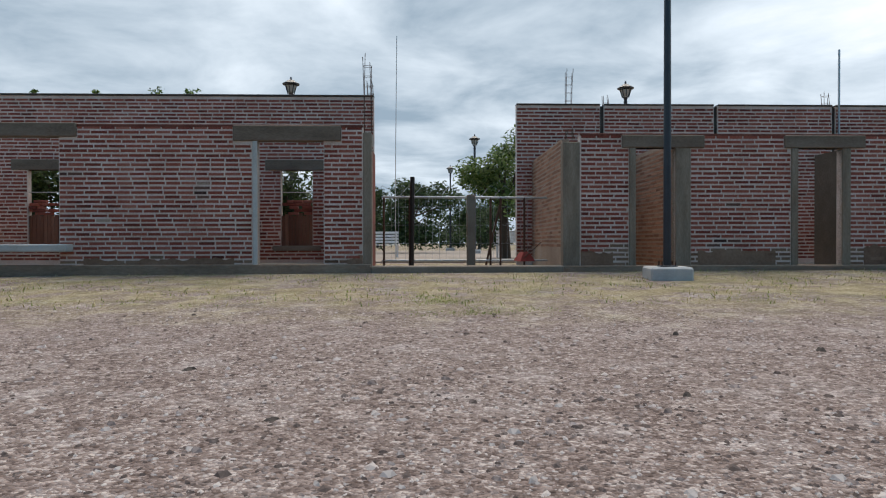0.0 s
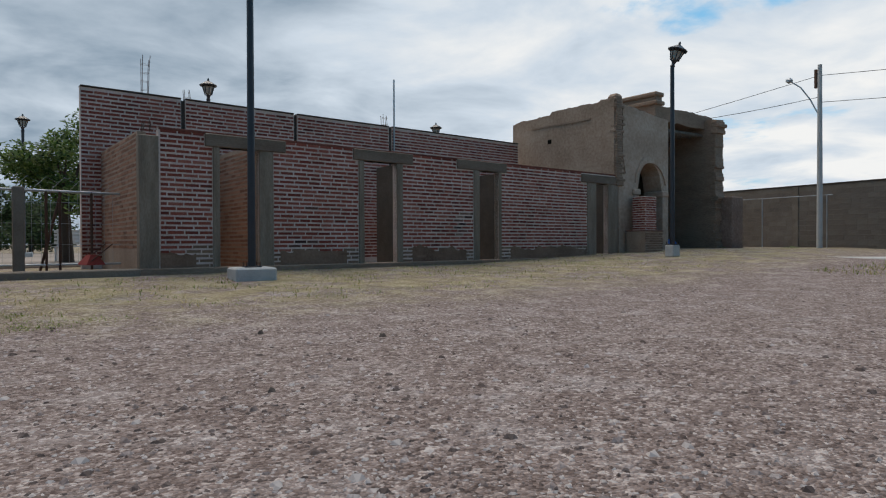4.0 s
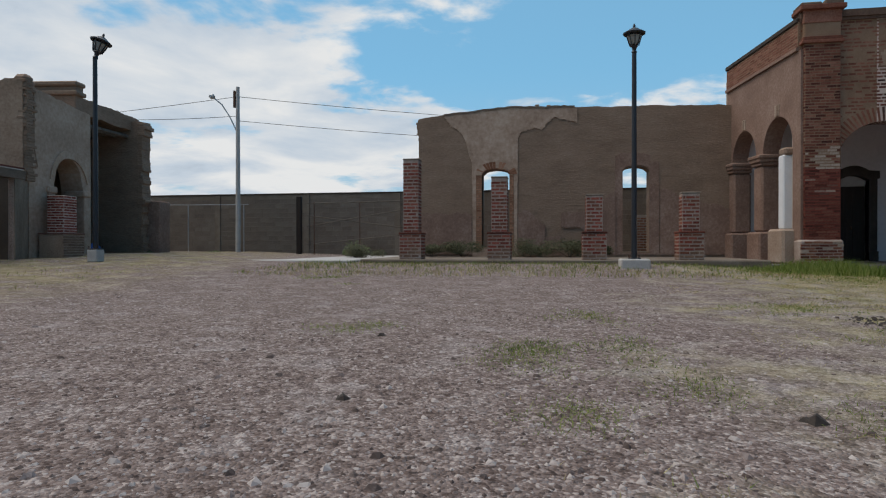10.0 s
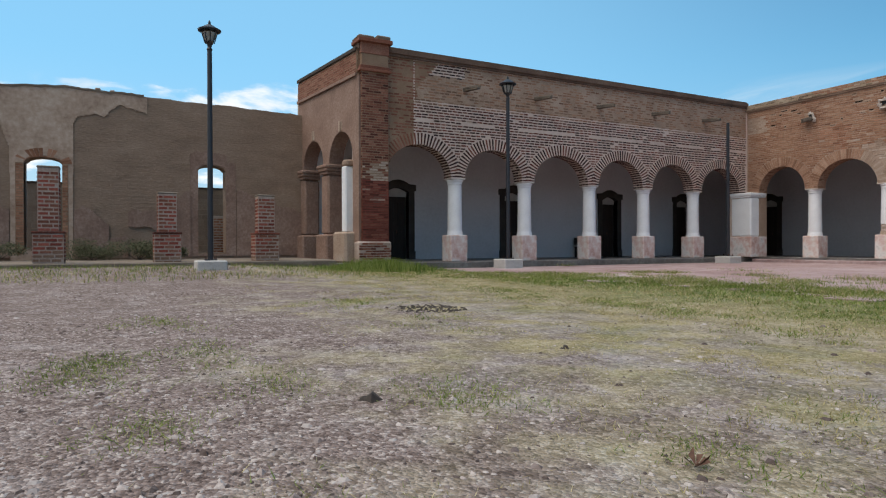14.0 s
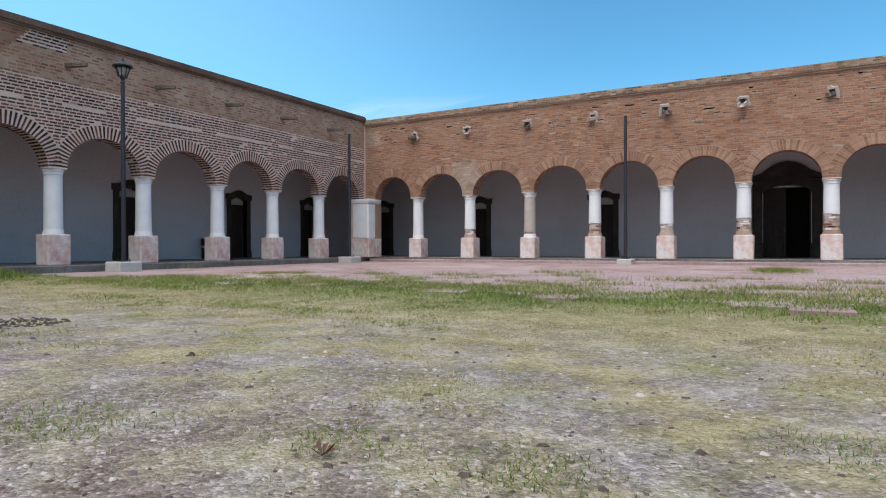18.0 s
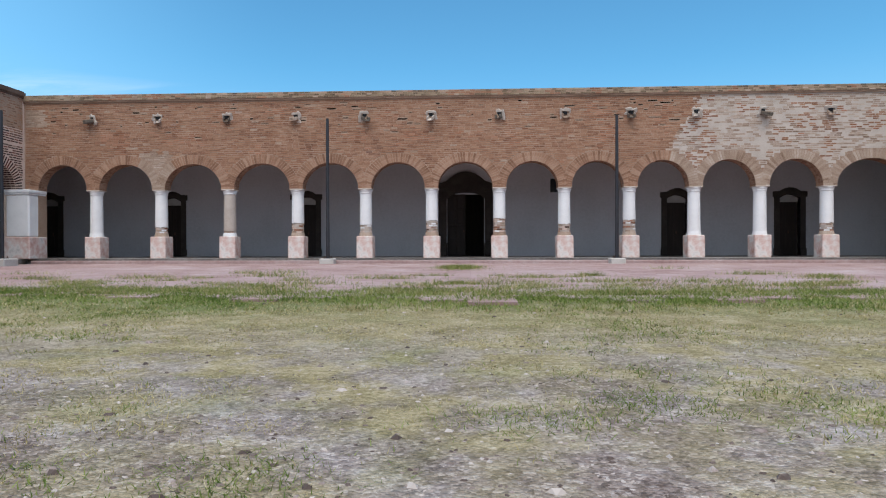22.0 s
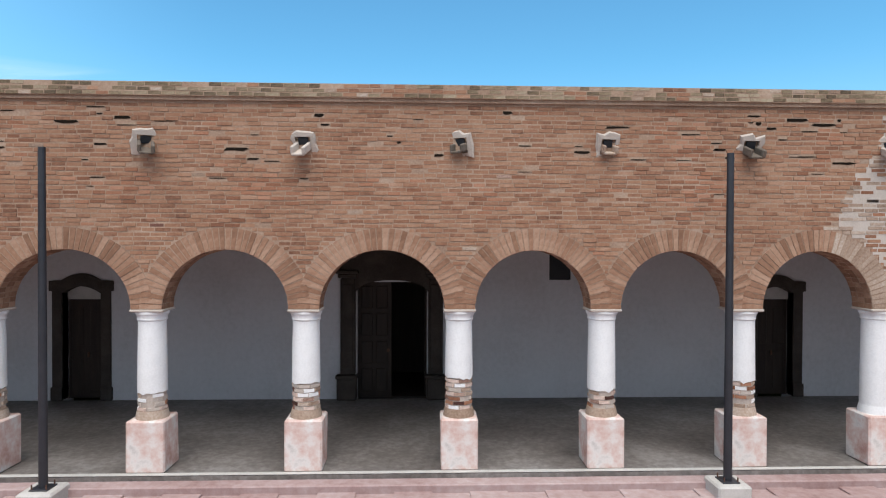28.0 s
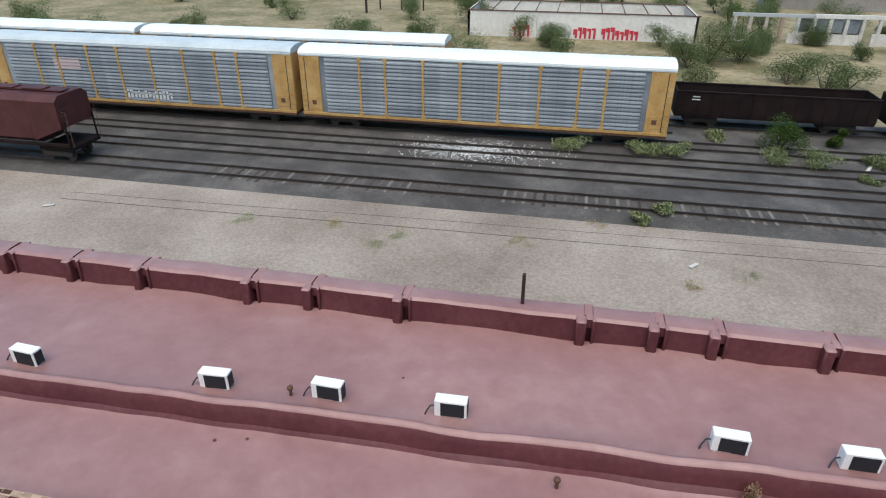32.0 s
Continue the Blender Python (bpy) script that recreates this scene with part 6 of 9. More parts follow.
# rear wall in four lengths with slots between
segs = [(0.76, 2.88), (2.98, 5.79), (5.89, 8.85), (8.95, 14.3)]
for i, (a, b) in enumerate(segs):
    w = solid("wall_north_rear_%d" % (i + 1), MB().box(a, 0, 0, b, 0.16, 4.27), M_mortar, "high red brick rear wall of the roofless rooms", "wall", kind="structure", at=n_at(0, 3.5))
    brick_wall(w, lay_bricks(a, b, 0.4, 4.26, [], bl=0.285, bh=0.062, joint=0.027, seed=55 + i), Matrix(), lambda s, z: M_brick_red, near=((a + b) / 2, 3.6), count=120)
    part("coping", MB().box(a, -0.03, 4.27, b, 0.19, 4.31, 0.01), M_stone, w, "dark weathered top course")
# doorway shade is put into the stubs' colour; the last stub is added for it
for s, mt in ((6.78, M_cement_shade), (10.07, M_cement_shade), (14.76, M_cement_shade)):
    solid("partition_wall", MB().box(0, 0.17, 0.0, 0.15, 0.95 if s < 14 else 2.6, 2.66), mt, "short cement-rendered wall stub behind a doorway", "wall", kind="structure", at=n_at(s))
pw = solid("partition_wall", MB().box(-3.48, 0, 0, -0.17, 0.15, 2.85), M_mortar_tan, "orange brick partition between the roofless rooms", "wall", kind="structure", at=NF @ pose(3.42, 0, 0, 0, 0, -90))
brick_wall(pw, lay_bricks(-3.47, -0.18, 0.3, 2.84, [], bl=0.285, bh=0.062, joint=0.027, seed=58), Matrix(), lambda s, z: M_brick_side, near=(-1.0, 1.6), count=120)
# added dark posts fill the slots and stand for the shade in them
for s in (2.93, 5.84, 8.9):
    solid("slot_post", MB().box(-0.05, 0.05, 0, 0.05, 0.15, 4.26), M_stone, "dark recessed post added between wall lengths as the slot's shade", "post", kind="structure", at=n_at(s, 3.5))
for i, s in enumerate((-4.9, -11.2)):
    bush(*n_at(s - 0.2, 5.0, 0.3).translation, 1.25, 3.3, "dense dark shrub behind the brick ruins", 150 + i, 3000, 0.1, M_leaf_dark, "garden shrubs")
pp = thing("steel_post", "thin grey steel post standing behind the brick wall", "post", at=n_at(8.98, 3.42, 0))
part("shaft", MB().box(-0.02, -0.02, 0.2, 0.02, 0.02, 5.7, 0.004), M_steel, pp)

# gap with its wire gate and kerb
solid("kerb_gate", MB().box(-2.6, -0.15, 0.0, 1.14, 0.25, 0.36, 0.02), M_concrete, "grey concrete kerb across the gateway", "kerb", kind="structure", at=NF)
gt = thing("wire_gate", "galvanised wire-mesh gate between the brick ruins", "gate", at=n_at(-2.5, 1.6, 0.3))
part("top_rail", MB().cyl((0, 0, 1.52), (3.9, 0, 1.5), 0.025, 0.025, 8), M_steel, gt)
part("bottom_rail", MB().cyl((0, 0, 0.12), (3.9, 0, 0.12), 0.022, 0.022, 8), M_steel, gt)
for x in (0.05, 0.62, 2.4, 2.62, 3.15, 3.85):
    part("upright", MB().cyl((x, 0, 0), (x, 0, 1.52), 0.024, 0.024, 8), M_rust, gt)
part("brace", MB().cyl((2.3, 0.05, 0), (2.65, 0.05, 1.5), 0.025, 0.025, 8), M_rust, gt)
part("wire_mesh", MB().tube([(0, 0, 0.5), (3.9, 0, 0.5)], 0.004, 4).tube([(0, 0, 0.9), (3.9, 0, 0.9)], 0.004, 4).tube([(0, 0, 1.3), (3.9, 0, 1.3)], 0.004, 4), M_steel, gt)
for k in range(26):
    part("wire", MB().cyl((k * 0.15 + 0.07, 0, 0.12), (k * 0.15 + 0.07, 0, 1.5), 0.003, 0.003, 4), M_steel, gt)
for i in range(3):
    a = [(x * 0.1 + 0.12 * math.sin(x * 2.1), 0.12 * math.cos(x * 2.1), 1.66 + 0.14 * math.sin(x * 2.1 + 1)) for x in range(39)]
    if i == 0:
        part("razor_coil", MB().tube(a, 0.004, 4), M_steel, gt, "loose coil of wire along the top")
cp = thing("concrete_post", "weathered grey concrete fence post", "post", at=n_at(-0.55, 1.4, 0.2))
part("shaft", MB().box(-0.09, -0.09, 0, 0.09, 0.09, 1.65, 0.012), M_concrete, cp)
wp = thing("wooden_post", "dark weathered wooden post at the gateway", "post", at=n_at(-1.85, 1.5, 0.2))
part("shaft", MB().cyl((0, 0, 0), (0.03, 0, 2.05), 0.06, 0.05, 8), M_wood_dark, wp)
mast = thing("radio_mast", "tall thin pale mast behind the gateway", "mast", at=n_at(-2.4, 6.0, 0.2))
part("shaft", MB().tube([(0, 0, 0), (0.02, 0, 3.4), (0.06, 0, 6.6)], 0.011, 6), M_block, mast)
wb = thing("wheelbarrow", "red wheelbarrow tipped up beside the wall", "wheelbarrow", at=n_at(0.55, 1.0, 0.36, 20) @ Matrix.Diagonal((0.6, 0.6, 0.6, 1)))
part("tray", MB().add([(-0.3, -0.25, 0.1), (0.3, -0.25, 0.1), (0.3, 0.25, 0.12), (-0.3, 0.25, 0.12), (-0.1, -0.14, 0.42), (0.1, -0.14, 0.42), (0.1, 0.14, 0.42), (-0.1, 0.14, 0.42)], [(0, 3, 2, 1), (4, 5, 6, 7), (0, 1, 5, 4), (1, 2, 6, 5), (2, 3, 7, 6), (3, 0, 4, 7)]), M_red, wb)
for y in (-0.2, 0.2):
    part("shaft", MB().cyl((-0.25, y, 0.12), (0.55, y, 0.75), 0.018, 0.018, 6), M_rust, wb)

# garden behind: benches, trees
for s, d, turn in ((-3.2, 10.5, 8), (1.6, 9.0, -14), (2.6, 14.0, 0)):
    b = thing("park_bench", "white-painted iron park bench", "bench", "white park benches", at=n_at(s, d, 0.3, turn))
    for k in range(4):
        part("seat_slat", MB().box(-0.75, -0.25 + k * 0.12, 0.43, 0.75, -0.16 + k * 0.12, 0.46, 0.005), M_paint_white, b)
    for k in range(4):
        part("back_slat", MB().box(-0.75, 0.25, 0.52 + k * 0.11, 0.75, 0.28, 0.60 + k * 0.11, 0.005), M_paint_white, b)
    for x in (-0.65, 0.65):
        part("leg", MB().box(x - 0.025, -0.25, 0, x + 0.025, 0.28, 0.43, 0.005).box(x - 0.025, 0.23, 0.43, x + 0.025, 0.28, 0.96, 0.005), M_paint_white, b)
solid("pavement_garden", MB().box(-12, 5.0, 0.0, 14, 30, 0.31, 0.02), M_lot, "paved brown garden walk behind the ruins", "pavement", kind="structure", at=NF)
tree(*n_at(1.1, 8.0, 0.3).translation, 4.6, 1.7, "leafy green garden tree behind the brick wall", 3, 8500, 0.085, M_leaf, 0.25)
tree(*n_at(-2.2, 20.0, 0.3).translation, 3.9, 2.6, "dark broad garden tree", 4, 5200, 0.13, M_leaf_dark, 0.1, "garden trees")
tree(*n_at(-6.2, 21.0, 0.3).translation, 4.3, 2.8, "dark broad garden tree", 5, 5200, 0.13, M_leaf_dark, 0.1, "garden trees")
tree(*n_at(2.2, 30.0, 0.3).translation, 3.8, 2.6, "dark broad garden tree", 6, 4800, 0.14, M_leaf_dark, 0.1, "garden trees")
tree(*n_at(-10, 30.0, 0.3).translation, 4.2, 3.2, "dark broad garden tree", 7, 2000, 0.14, M_leaf_dark, 0.1, "garden trees")
for i in range(9):
    tree(*n_at(-16 + i * 4.4, 55 + 5 * (i % 3), 0.3).translation, 4.2 + (i % 3) * 0.7, 3.4, "distant dark tree line behind the garden", 90 + i, 1500, 0.26, M_leaf_dark, 0.05, "far garden trees", clumps=10)


# ---- lamp posts ----
def lantern(ob, z, lean=None):
    part("neck", MB().lathe([(0.05, z), (0.07, z + 0.03), (0.045, z + 0.08), (0.06, z + 0.14), (0.09, z + 0.18)], 12), M_black, ob, smooth=True)
    part("glass", MB().lathe([(0.10, z + 0.22), (0.172, z + 0.42)], 8), M_glass_lamp, ob, "milky lamp glass")
    for i in range(8):
        a = 2 * math.pi * i / 8
        fr = MB().cyl((0.105 * math.cos(a), 0.105 * math.sin(a), z + 0.18), (0.19 * math.cos(a), 0.19 * math.sin(a), z + 0.47), 0.016, 0.016, 4)
        part("cage_bar", fr, M_black, ob)
    part("hood", MB().lathe([(0.26, z + 0.46), (0.27, z + 0.49), (0.15, z + 0.56), (0.11, z + 0.59), (0.03, z + 0.63), (0.035, z + 0.67), (0.01, z + 0.72)], 16), M_black, ob, smooth=True)


def lamp_post(x, y, z, h, label="black lamp post with a glass lantern on a concrete footing", lit=True, lean=0.0, block=0.34, group="lamp posts", name="lamp_post"):
    ob = thing(name, label, "lamp post", group, at=pose(x, y, z))
    if block:
        part("footing", MB().box(-block, -block, -0.1, block, block, 0.24, 0.03), M_block, ob, "pale concrete footing")
    part("base_plate", MB().box(-0.14, -0.14, 0.24, 0.14, 0.14, 0.262, 0.004), M_black, ob)
    for sx in (-0.11, 0.11):
        for sy in (-0.11, 0.11):
            part("bolt", MB().cyl((sx, sy, 0.25), (sx, sy, 0.33), 0.012, 0.012, 6), M_rust, ob)
    part("shaft", MB().cyl((0, 0, 0.26), (0, 0, h - (0.72 if lit else 0)), 0.068, 0.055, 12), M_black, ob, smooth=True)
    if lit:
        lantern(ob, h - 0.72)
    if lean:
        # the lantern has tipped over to one side
        tip = Matrix.Translation((0, 0, h - 0.72)) @ Matrix.Rotation(radians(lean), 4, Vector((0.77, 0.64, 0))) @ Matrix.Translation((0, 0, 0.72 - h))
        for p in ob.children:
            if p.name.split(".")[0] in ("neck", "glass", "cage_bar", "hood"):
                p.matrix_basis = tip
    return ob


lamp_post(*(Matrix.Rotation(radians(-14.1), 3, "Z") @ Vector((0, 11.2, 0)))[:2], 0.16, 5.9)
lamp_post(14.5, 11.65, 0.48, 5.9, "black lamp post with a tipped glass lantern", lean=17, block=0.15)
lamp_post(15.8, -2.0, 0.24, 5.95)
lamp_post(16.3, -10.8, 0.16, 5.9)
NOLIGHT = "black lamp post without its lantern on a concrete footing"
lamp_post(16.25, -20.85, 0.14, 5.35, NOLIGHT, False)
lamp_post(5.47, -23.35, 0.07, 5.5, NOLIGHT, False, block=0.27)
lamp_post(-5.29, -23.35, 0.07, 5.5, NOLIGHT, False, block=0.27)
for i, (yaw, dist) in enumerate(((19.19, 20.5), (-10.64, 21.4), (-30.5, 27.6), (2.7, 30.5), (4.92, 42.5))):
    lamp_post(-dist * math.sin(radians(yaw)), dist * math.cos(radians(yaw)), 0.25, 5.85, "black garden lamp post with a glass lantern", block=0.3, group="garden lamp posts")
fl = thing("floodlight_post", "black post carrying a round floodlight", "floodlight", at=pose(-15.95, -22.6, 0.13))
part("footing", MB().box(-0.3, -0.3, -0.05, 0.3, 0.3, 0.22, 0.03), M_block, fl, "pale concrete footing")
part("shaft", MB().cyl((0, 0, 0.2), (0, 0, 5.5), 0.075, 0.065, 12), M_black, fl)
part("lamp_bowl", MB().lathe([(0.08, 0), (0.2, 0.1), (0.27, 0.24), (0.27, 0.27)], 16).turned(pose(0.3, 0.12, 5.42, -78, 0, 62)), M_paint_white, fl, "round metal floodlight", smooth=True)
part("cross_arm", MB().box(-0.3, -0.03, 5.35, 0.35, 0.03, 5.42, 0.005), M_black, fl)

# ---- ruined corner house to the north-east ----
def ne_top(s):
    return 5.3 - 0.1 * (s - 15.3) + jag(s, 0.07, 21)


sam = []
AC, AW, ASP, AR = 17.05, 0.70, 2.55, 0.92
fr = MB()
fr.strip(ruin_piece(15.3, AC - AW, 0.2, ne_top), 0, 0.7)
fr.strip(ruin_piece(AC - AW, AC + AW, lambda s: ASP + AR * math.sqrt(max(0, 1 - ((s - AC) / AW) ** 2)), ne_top), 0, 0.7)
fr.strip(ruin_piece(AC + AW, 18.15, 0.2, ne_top), 0, 0.7)
ne = solid("wall_ruin_north", fr, M_plaster_old, "crumbling plastered adobe front with an arched doorway", "ruined wall", kind="structure", at=NF)
part("side_cornice", MB().box(17.42, 0.02, 4.9, 17.80, 1.75, 5.52, 0.03).box(17.34, -0.06, 5.50, 17.88, 1.8, 5.64, 0.03).box(17.44, 0.0, 5.62, 17.80, 1.7, 5.80, 0.03).box(17.36, -0.05, 5.79, 17.86, 1.78, 5.94, 0.04), M_adobe, ne, "broken brick cornice over the side of the house")
part("arch_moulding", MB().strip([(AC - (AW + 0.2) * math.cos(math.pi * i / 14), ASP + AR * math.sin(math.pi * i / 14), ASP + (AR + 0.22) * math.sin(math.pi * i / 14) + 0.02) for i in range(1, 14)], -0.05, 0.05), M_plaster_old, ne)
for s in (AC - AW - 0.12, AC + AW + 0.12):
    part("impost", MB().box(s - 0.2, -0.08, ASP - 0.2, s + 0.2, 0.6, ASP, 0.03), M_plaster_old, ne)
    part("jamb_pilaster", MB().box(s - 0.14, -0.05, 0.3, s + 0.14, 0.5, ASP - 0.2, 0.02), M_plaster_old, ne)
part("infill", MB().box(AC - AW, 0.35, 0.3, AC + 0.2, 0.6, 2.2), M_brick_red, ne, "brick blocking in the arch")
part("dark_room", MB().box(15.4, 3.4, 0.0, 18.1, 3.6, 4.8), M_adobe, ne, "unlit inner wall")
# unseen ceiling, added to keep sky light off the inner wall
part("room_ceiling", MB().box(15.4, 0.7, 4.6, 18.1, 3.6, 4.85), M_wood_grey, ne, "unseen ceiling added to darken the inner room")
part("inner_side", MB().box(18.0, 0.7, 0.0, 18.15, 3.6, 4.6), M_adobe, ne)
part("fallen_coat", MB().strip([(15.50 + 0.03 * i, 3.05 + 0.5 * abs(i - 5) / 5 + jag(i * 0.3, 0.08, 71), 5.15 + jag(i * 0.5, 0.05, 72)) for i in range(11)], -0.035, 0.02), M_plaster_old, ne, "pale strip of surviving plaster")
cs = MB()
cs.strip([(p, 0.2, (5.42 if p < 0.6 else 5.36 if p < 2.6 else 5.24) + jag(p + 3, 0.06, 33) - 0.22 * max(0, p - 3.9)) for p in [i * 0.12 for i in range(37)]], 0, 0.5)
cs.v = [(p + (0.10 * noise.noise((z * 2.3, y, 4)) + 0.06 * noise.noise((z * 7, y, 9)) if p > 4.2 else 0), y, z) for p, y, z in cs.v]
side = solid("wall_ruin_side", cs, M_plaster_tan, "crumbling adobe side wall with a faded plaster coat", "ruined wall", kind="structure", at=NF @ pose(15.62, 0.05, 0, 0, 0, 92))
part("string_course", MB().strip([(p, 4.84 + 0.01 * math.sin(p * 3), 4.90 + 0.015 * noise.noise((p * 4, 1, 1))) for p in [0.9 + i * 0.12 for i in range(22)]], 0.49, 0.53), M_adobe, side, "eroded ledge along the wall")
# flat dark patch on the face paints the shade of a beam hole
part("beam_hole", MB().box(2.55, 0.49, 4.25, 2.72, 0.505, 4.40, 0.004), M_hole_shade, side, "dark patch painted as the shade of a beam hole")
qo = MB()
rq = random.Random(4)
for k in range(36):
    z = 2.6 + k * 0.078
    qo.box(15.14 + 0.05 * noise.noise((z * 2.2, 1, 1)) + rq.uniform(-0.02, 0.02), -0.05 - 0.05 * noise.noise((z * 1.7, 5, 1)) - rq.uniform(0, 0.02), z, 15.50 + rq.uniform(-0.12, 0.1), 0.2, z + 0.075, 0.012)
qo.box(15.14, -0.06, 5.32, 15.5, 0.35, 5.56, 0.09)
solid("quoin_stones", qo, M_adobe, "eroded brick and adobe corner of the ruined house", "ruined corner", kind="structure", at=NF)
br = thing("brick_altar", "low red brick pier standing before the arched doorway", "brick pier", at=n_at(16.05, -0.45, 0.3))
part("base_core", MB().box(-0.48, -0.35, 0, 0.48, 0.35, 0.84, 0.01), M_mortar_tan, br)
part("ledge", MB().box(-0.51, -0.38, 0.84, 0.51, 0.38, 0.88, 0.015), M_brick_wash, br)
part("shaft_core", MB().box(-0.29, -0.25, 0.88, 0.29, 0.25, 1.95, 0.01), M_mortar, br)
brick_wall(br, lay_bricks(-0.25, 0.25, 0.9, 1.94, [], bl=0.24, seed=68), pose(-0.29, 0, 0, 0, 0, -90), lambda s, z: M_brick_red, near=(0, 1.4))
brick_wall(br, lay_bricks(-0.29, 0.29, 0.9, 1.94, [], bl=0.24, seed=66), Matrix.Translation((0, -0.25, 0)), lambda s, z: M_brick_red, near=(0, 1.4))
brick_wall(br, lay_bricks(-0.48, 0.48, 0.05, 0.83, [], bl=0.24, seed=67), Matrix.Translation((0, -0.35, 0)), lambda s, z: M_brick_mud, near=(0, 0.4))
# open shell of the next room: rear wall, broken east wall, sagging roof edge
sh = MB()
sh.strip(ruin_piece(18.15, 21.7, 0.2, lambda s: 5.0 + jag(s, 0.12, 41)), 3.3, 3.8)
# the shell's indoor shade is put into this wall's colour
solid("wall_shell_rear", sh, M_cement_shade, "adobe wall inside the roofless shell, shade painted into its colour", "ruined wall", kind="structure", at=NF)
es = MB().strip([(p, 0.2, 5.52 + jag(p, 0.06, 44) - 0.10 * (p < 0.5)) for p in [i * 0.15 for i in range(24)]], 0, 0.55)
es.v = [(a + (0.22 * noise.noise((c * 2.1, b, 3)) + 0.1 * noise.noise((c * 7, b, 6)) if a < 0.2 else 0), b, c) for a, b, c in es.v]
shell_e = solid("wall_shell_east", es, M_adobe, "broken end of an adobe wall with ragged bricks", "ruined wall", kind="structure", at=NF @ pose(21.60, -0.1, 0, 0, 0, 90))
broken_end(shell_e, Matrix.Translation((0.0, 0, 0)), 0.3, 5.35, -0.06, 0.58, M_adobe, 0.2, 12)
lg = thing("roof_timbers", "sagging weathered roof timbers over the ruined shell", "timbers", at=n_at(18.1, 0.3, 4.66))
for k in range(7):
    part("timber", MB().cyl((0.1, 0.1 + k * 0.45, 0.1 - 0.05 * k), (3.5, 0.1 + k * 0.45, 0.2 + 0.04 * (k % 3)), 0.08, 0.07, 7), M_wood_grey, lg)
part("roof_earth", MB().strip(ruin_piece(0.0, 3.5, lambda s: 0.40 + jag(s, 0.05, 50), lambda s: 0.92 + jag(s, 0.08, 51)), -0.05, 3.2), M_adobe, lg, "clods of roof earth")
dp = thing("dark_post", "short dark post rising above the ruined roof", "post", at=n_at(20.9, 1.5, 5.0))
part("shaft", MB().box(-0.1, -0.1, 0, 0.1, 0.1, 1.0, 0.01), M_wood_dark, dp)
gp = thing("gate_pillar", "grey rendered gate pillar beside the ruin", "pillar", at=n_at(21.85, -0.35, 0.3))
part("shaft", MB().box(-0.4, -0.25, 0, 0.45, 0.3, 2.2, 0.03), M_plaster_brown, gp)
part("rubble", MB().box(-0.3, -0.8, 0, 0.3, -0.3, 0.15, 0.05), M_adobe, gp)
br = thing("blue_barrel", "blue plastic drum lying in the ruined shell", "barrel", at=n_at(19.3, 0.8, 0.4))
part("drum", MB().cyl((-0.35, 0, 0.25), (0.35, 0, 0.25), 0.25, 0.25, 14), M_blue, br)

# ---- yard wall in the east ----
X_Y = 26.0
blk = MB()
for y0, y1 in ((-6.0, 24.0),):
    blk.box(X_Y, y0, 0.0, X_Y + 0.16, y1, 3.06)
yw = solid("wall_yard", blk, M_concrete, "long grey cement-block yard wall", "wall", kind="structure")
part("coping", MB().box(X_Y - 0.03, -6.0, 3.06, X_Y + 0.19, 24.0, 3.12, 0.01), M_stone, yw)
for y in (2.0, 6.3, 10.4, 14.6, 18.8, 23.0):
    part("pilaster", MB().box(X_Y - 0.04, y, 0.0, X_Y, y + 0.25, 3.05, 0.006), M_concrete, yw)
blocks = lay_bricks(-24.0, 6.0, 0.45, 3.05, [], bl=0.39, bh=0.19, joint=0.012, seed=70)
M_cblock = mat("cement_block", [(0.105, 0.082, 0.065), (0.165, 0.134, 0.11), (0.225, 0.19, 0.16)], 0.7, 20, vary=0.12, bump=0.4)
brick_wall(yw, blocks, pose(X_Y, 0, 0, 0, 0, -90), lambda s, z: M_cblock, near=(-11, 1.6), count=160, depth=0.008)
up = thing("utility_pole", "grey concrete utility pole with a street light arm", "utility pole", at=pose(24.2, 12.8, 0.45))
part("shaft", MB().cyl((0, 0, -0.1), (0, 0, 6.95), 0.11, 0.075, 12), M_block, up, smooth=True)
part("light_arm", MB().tube([(0, 0, 5.0), (-0.1, 0.3, 5.7), (-0.2, 0.6, 6.2), (-0.3, 0.95, 6.5)], 0.025, 6), M_steel, up)
part("lamp_head", MB().lathe([(0.02, 0), (0.13, 0.06), (0.13, 0.14), (0.03, 0.22)], 10).turned(pose(-0.32, 1.0, 6.42, 15, 0, 0)), M_steel, up, smooth=True)
part("insulator_rack", MB().box(-0.06, 0.1, 6.1, 0.06, 0.18, 6.8, 0.005), M_rust, up)
def wire(name, pts, sag, label):
    cu = MB()
    a, b = Vector(pts[0]), Vector(pts[1])
    q = []
    for i in range(17):
        t = i / 16
        p = a.lerp(b, t)
        p.z -= sag * 4 * t * (1 - t)
        q.append(p)
    cu.tube(q, 0.012, 4)
    solid(name, cu, M_black, label, "cable", "overhead cables")
for a, b, s in (((24.2, 12.8, 7.0), (40.0, -18.0, 7.6), 0.5), ((24.2, 12.8, 6.0), (40.0, -18.0, 6.6), 0.5), ((24.2, 12.8, 7.0), (24.0, 60.0, 6.4), 0.9), ((24.2, 12.8, 6.2), (21.0, 20.0, 5.8), 0.15)):
    wire("overhead_cable", (a, b), s, "thin black overhead cable from the utility pole")
gate_p = thing("gate_post", "dark old timber gate post in the yard", "post", at=pose(24.4, 10.2, 0.4))
part("shaft", MB().box(-0.1, -0.1, 0, 0.1, 0.1, 2.45, 0.02), M_wood_dark, gate_p)
gate_y = thing("yard_gate", "rusty pipe gate leaning at the yard wall", "gate", at=pose(24.5, 9.9, 0.4, 0, 0, -84))
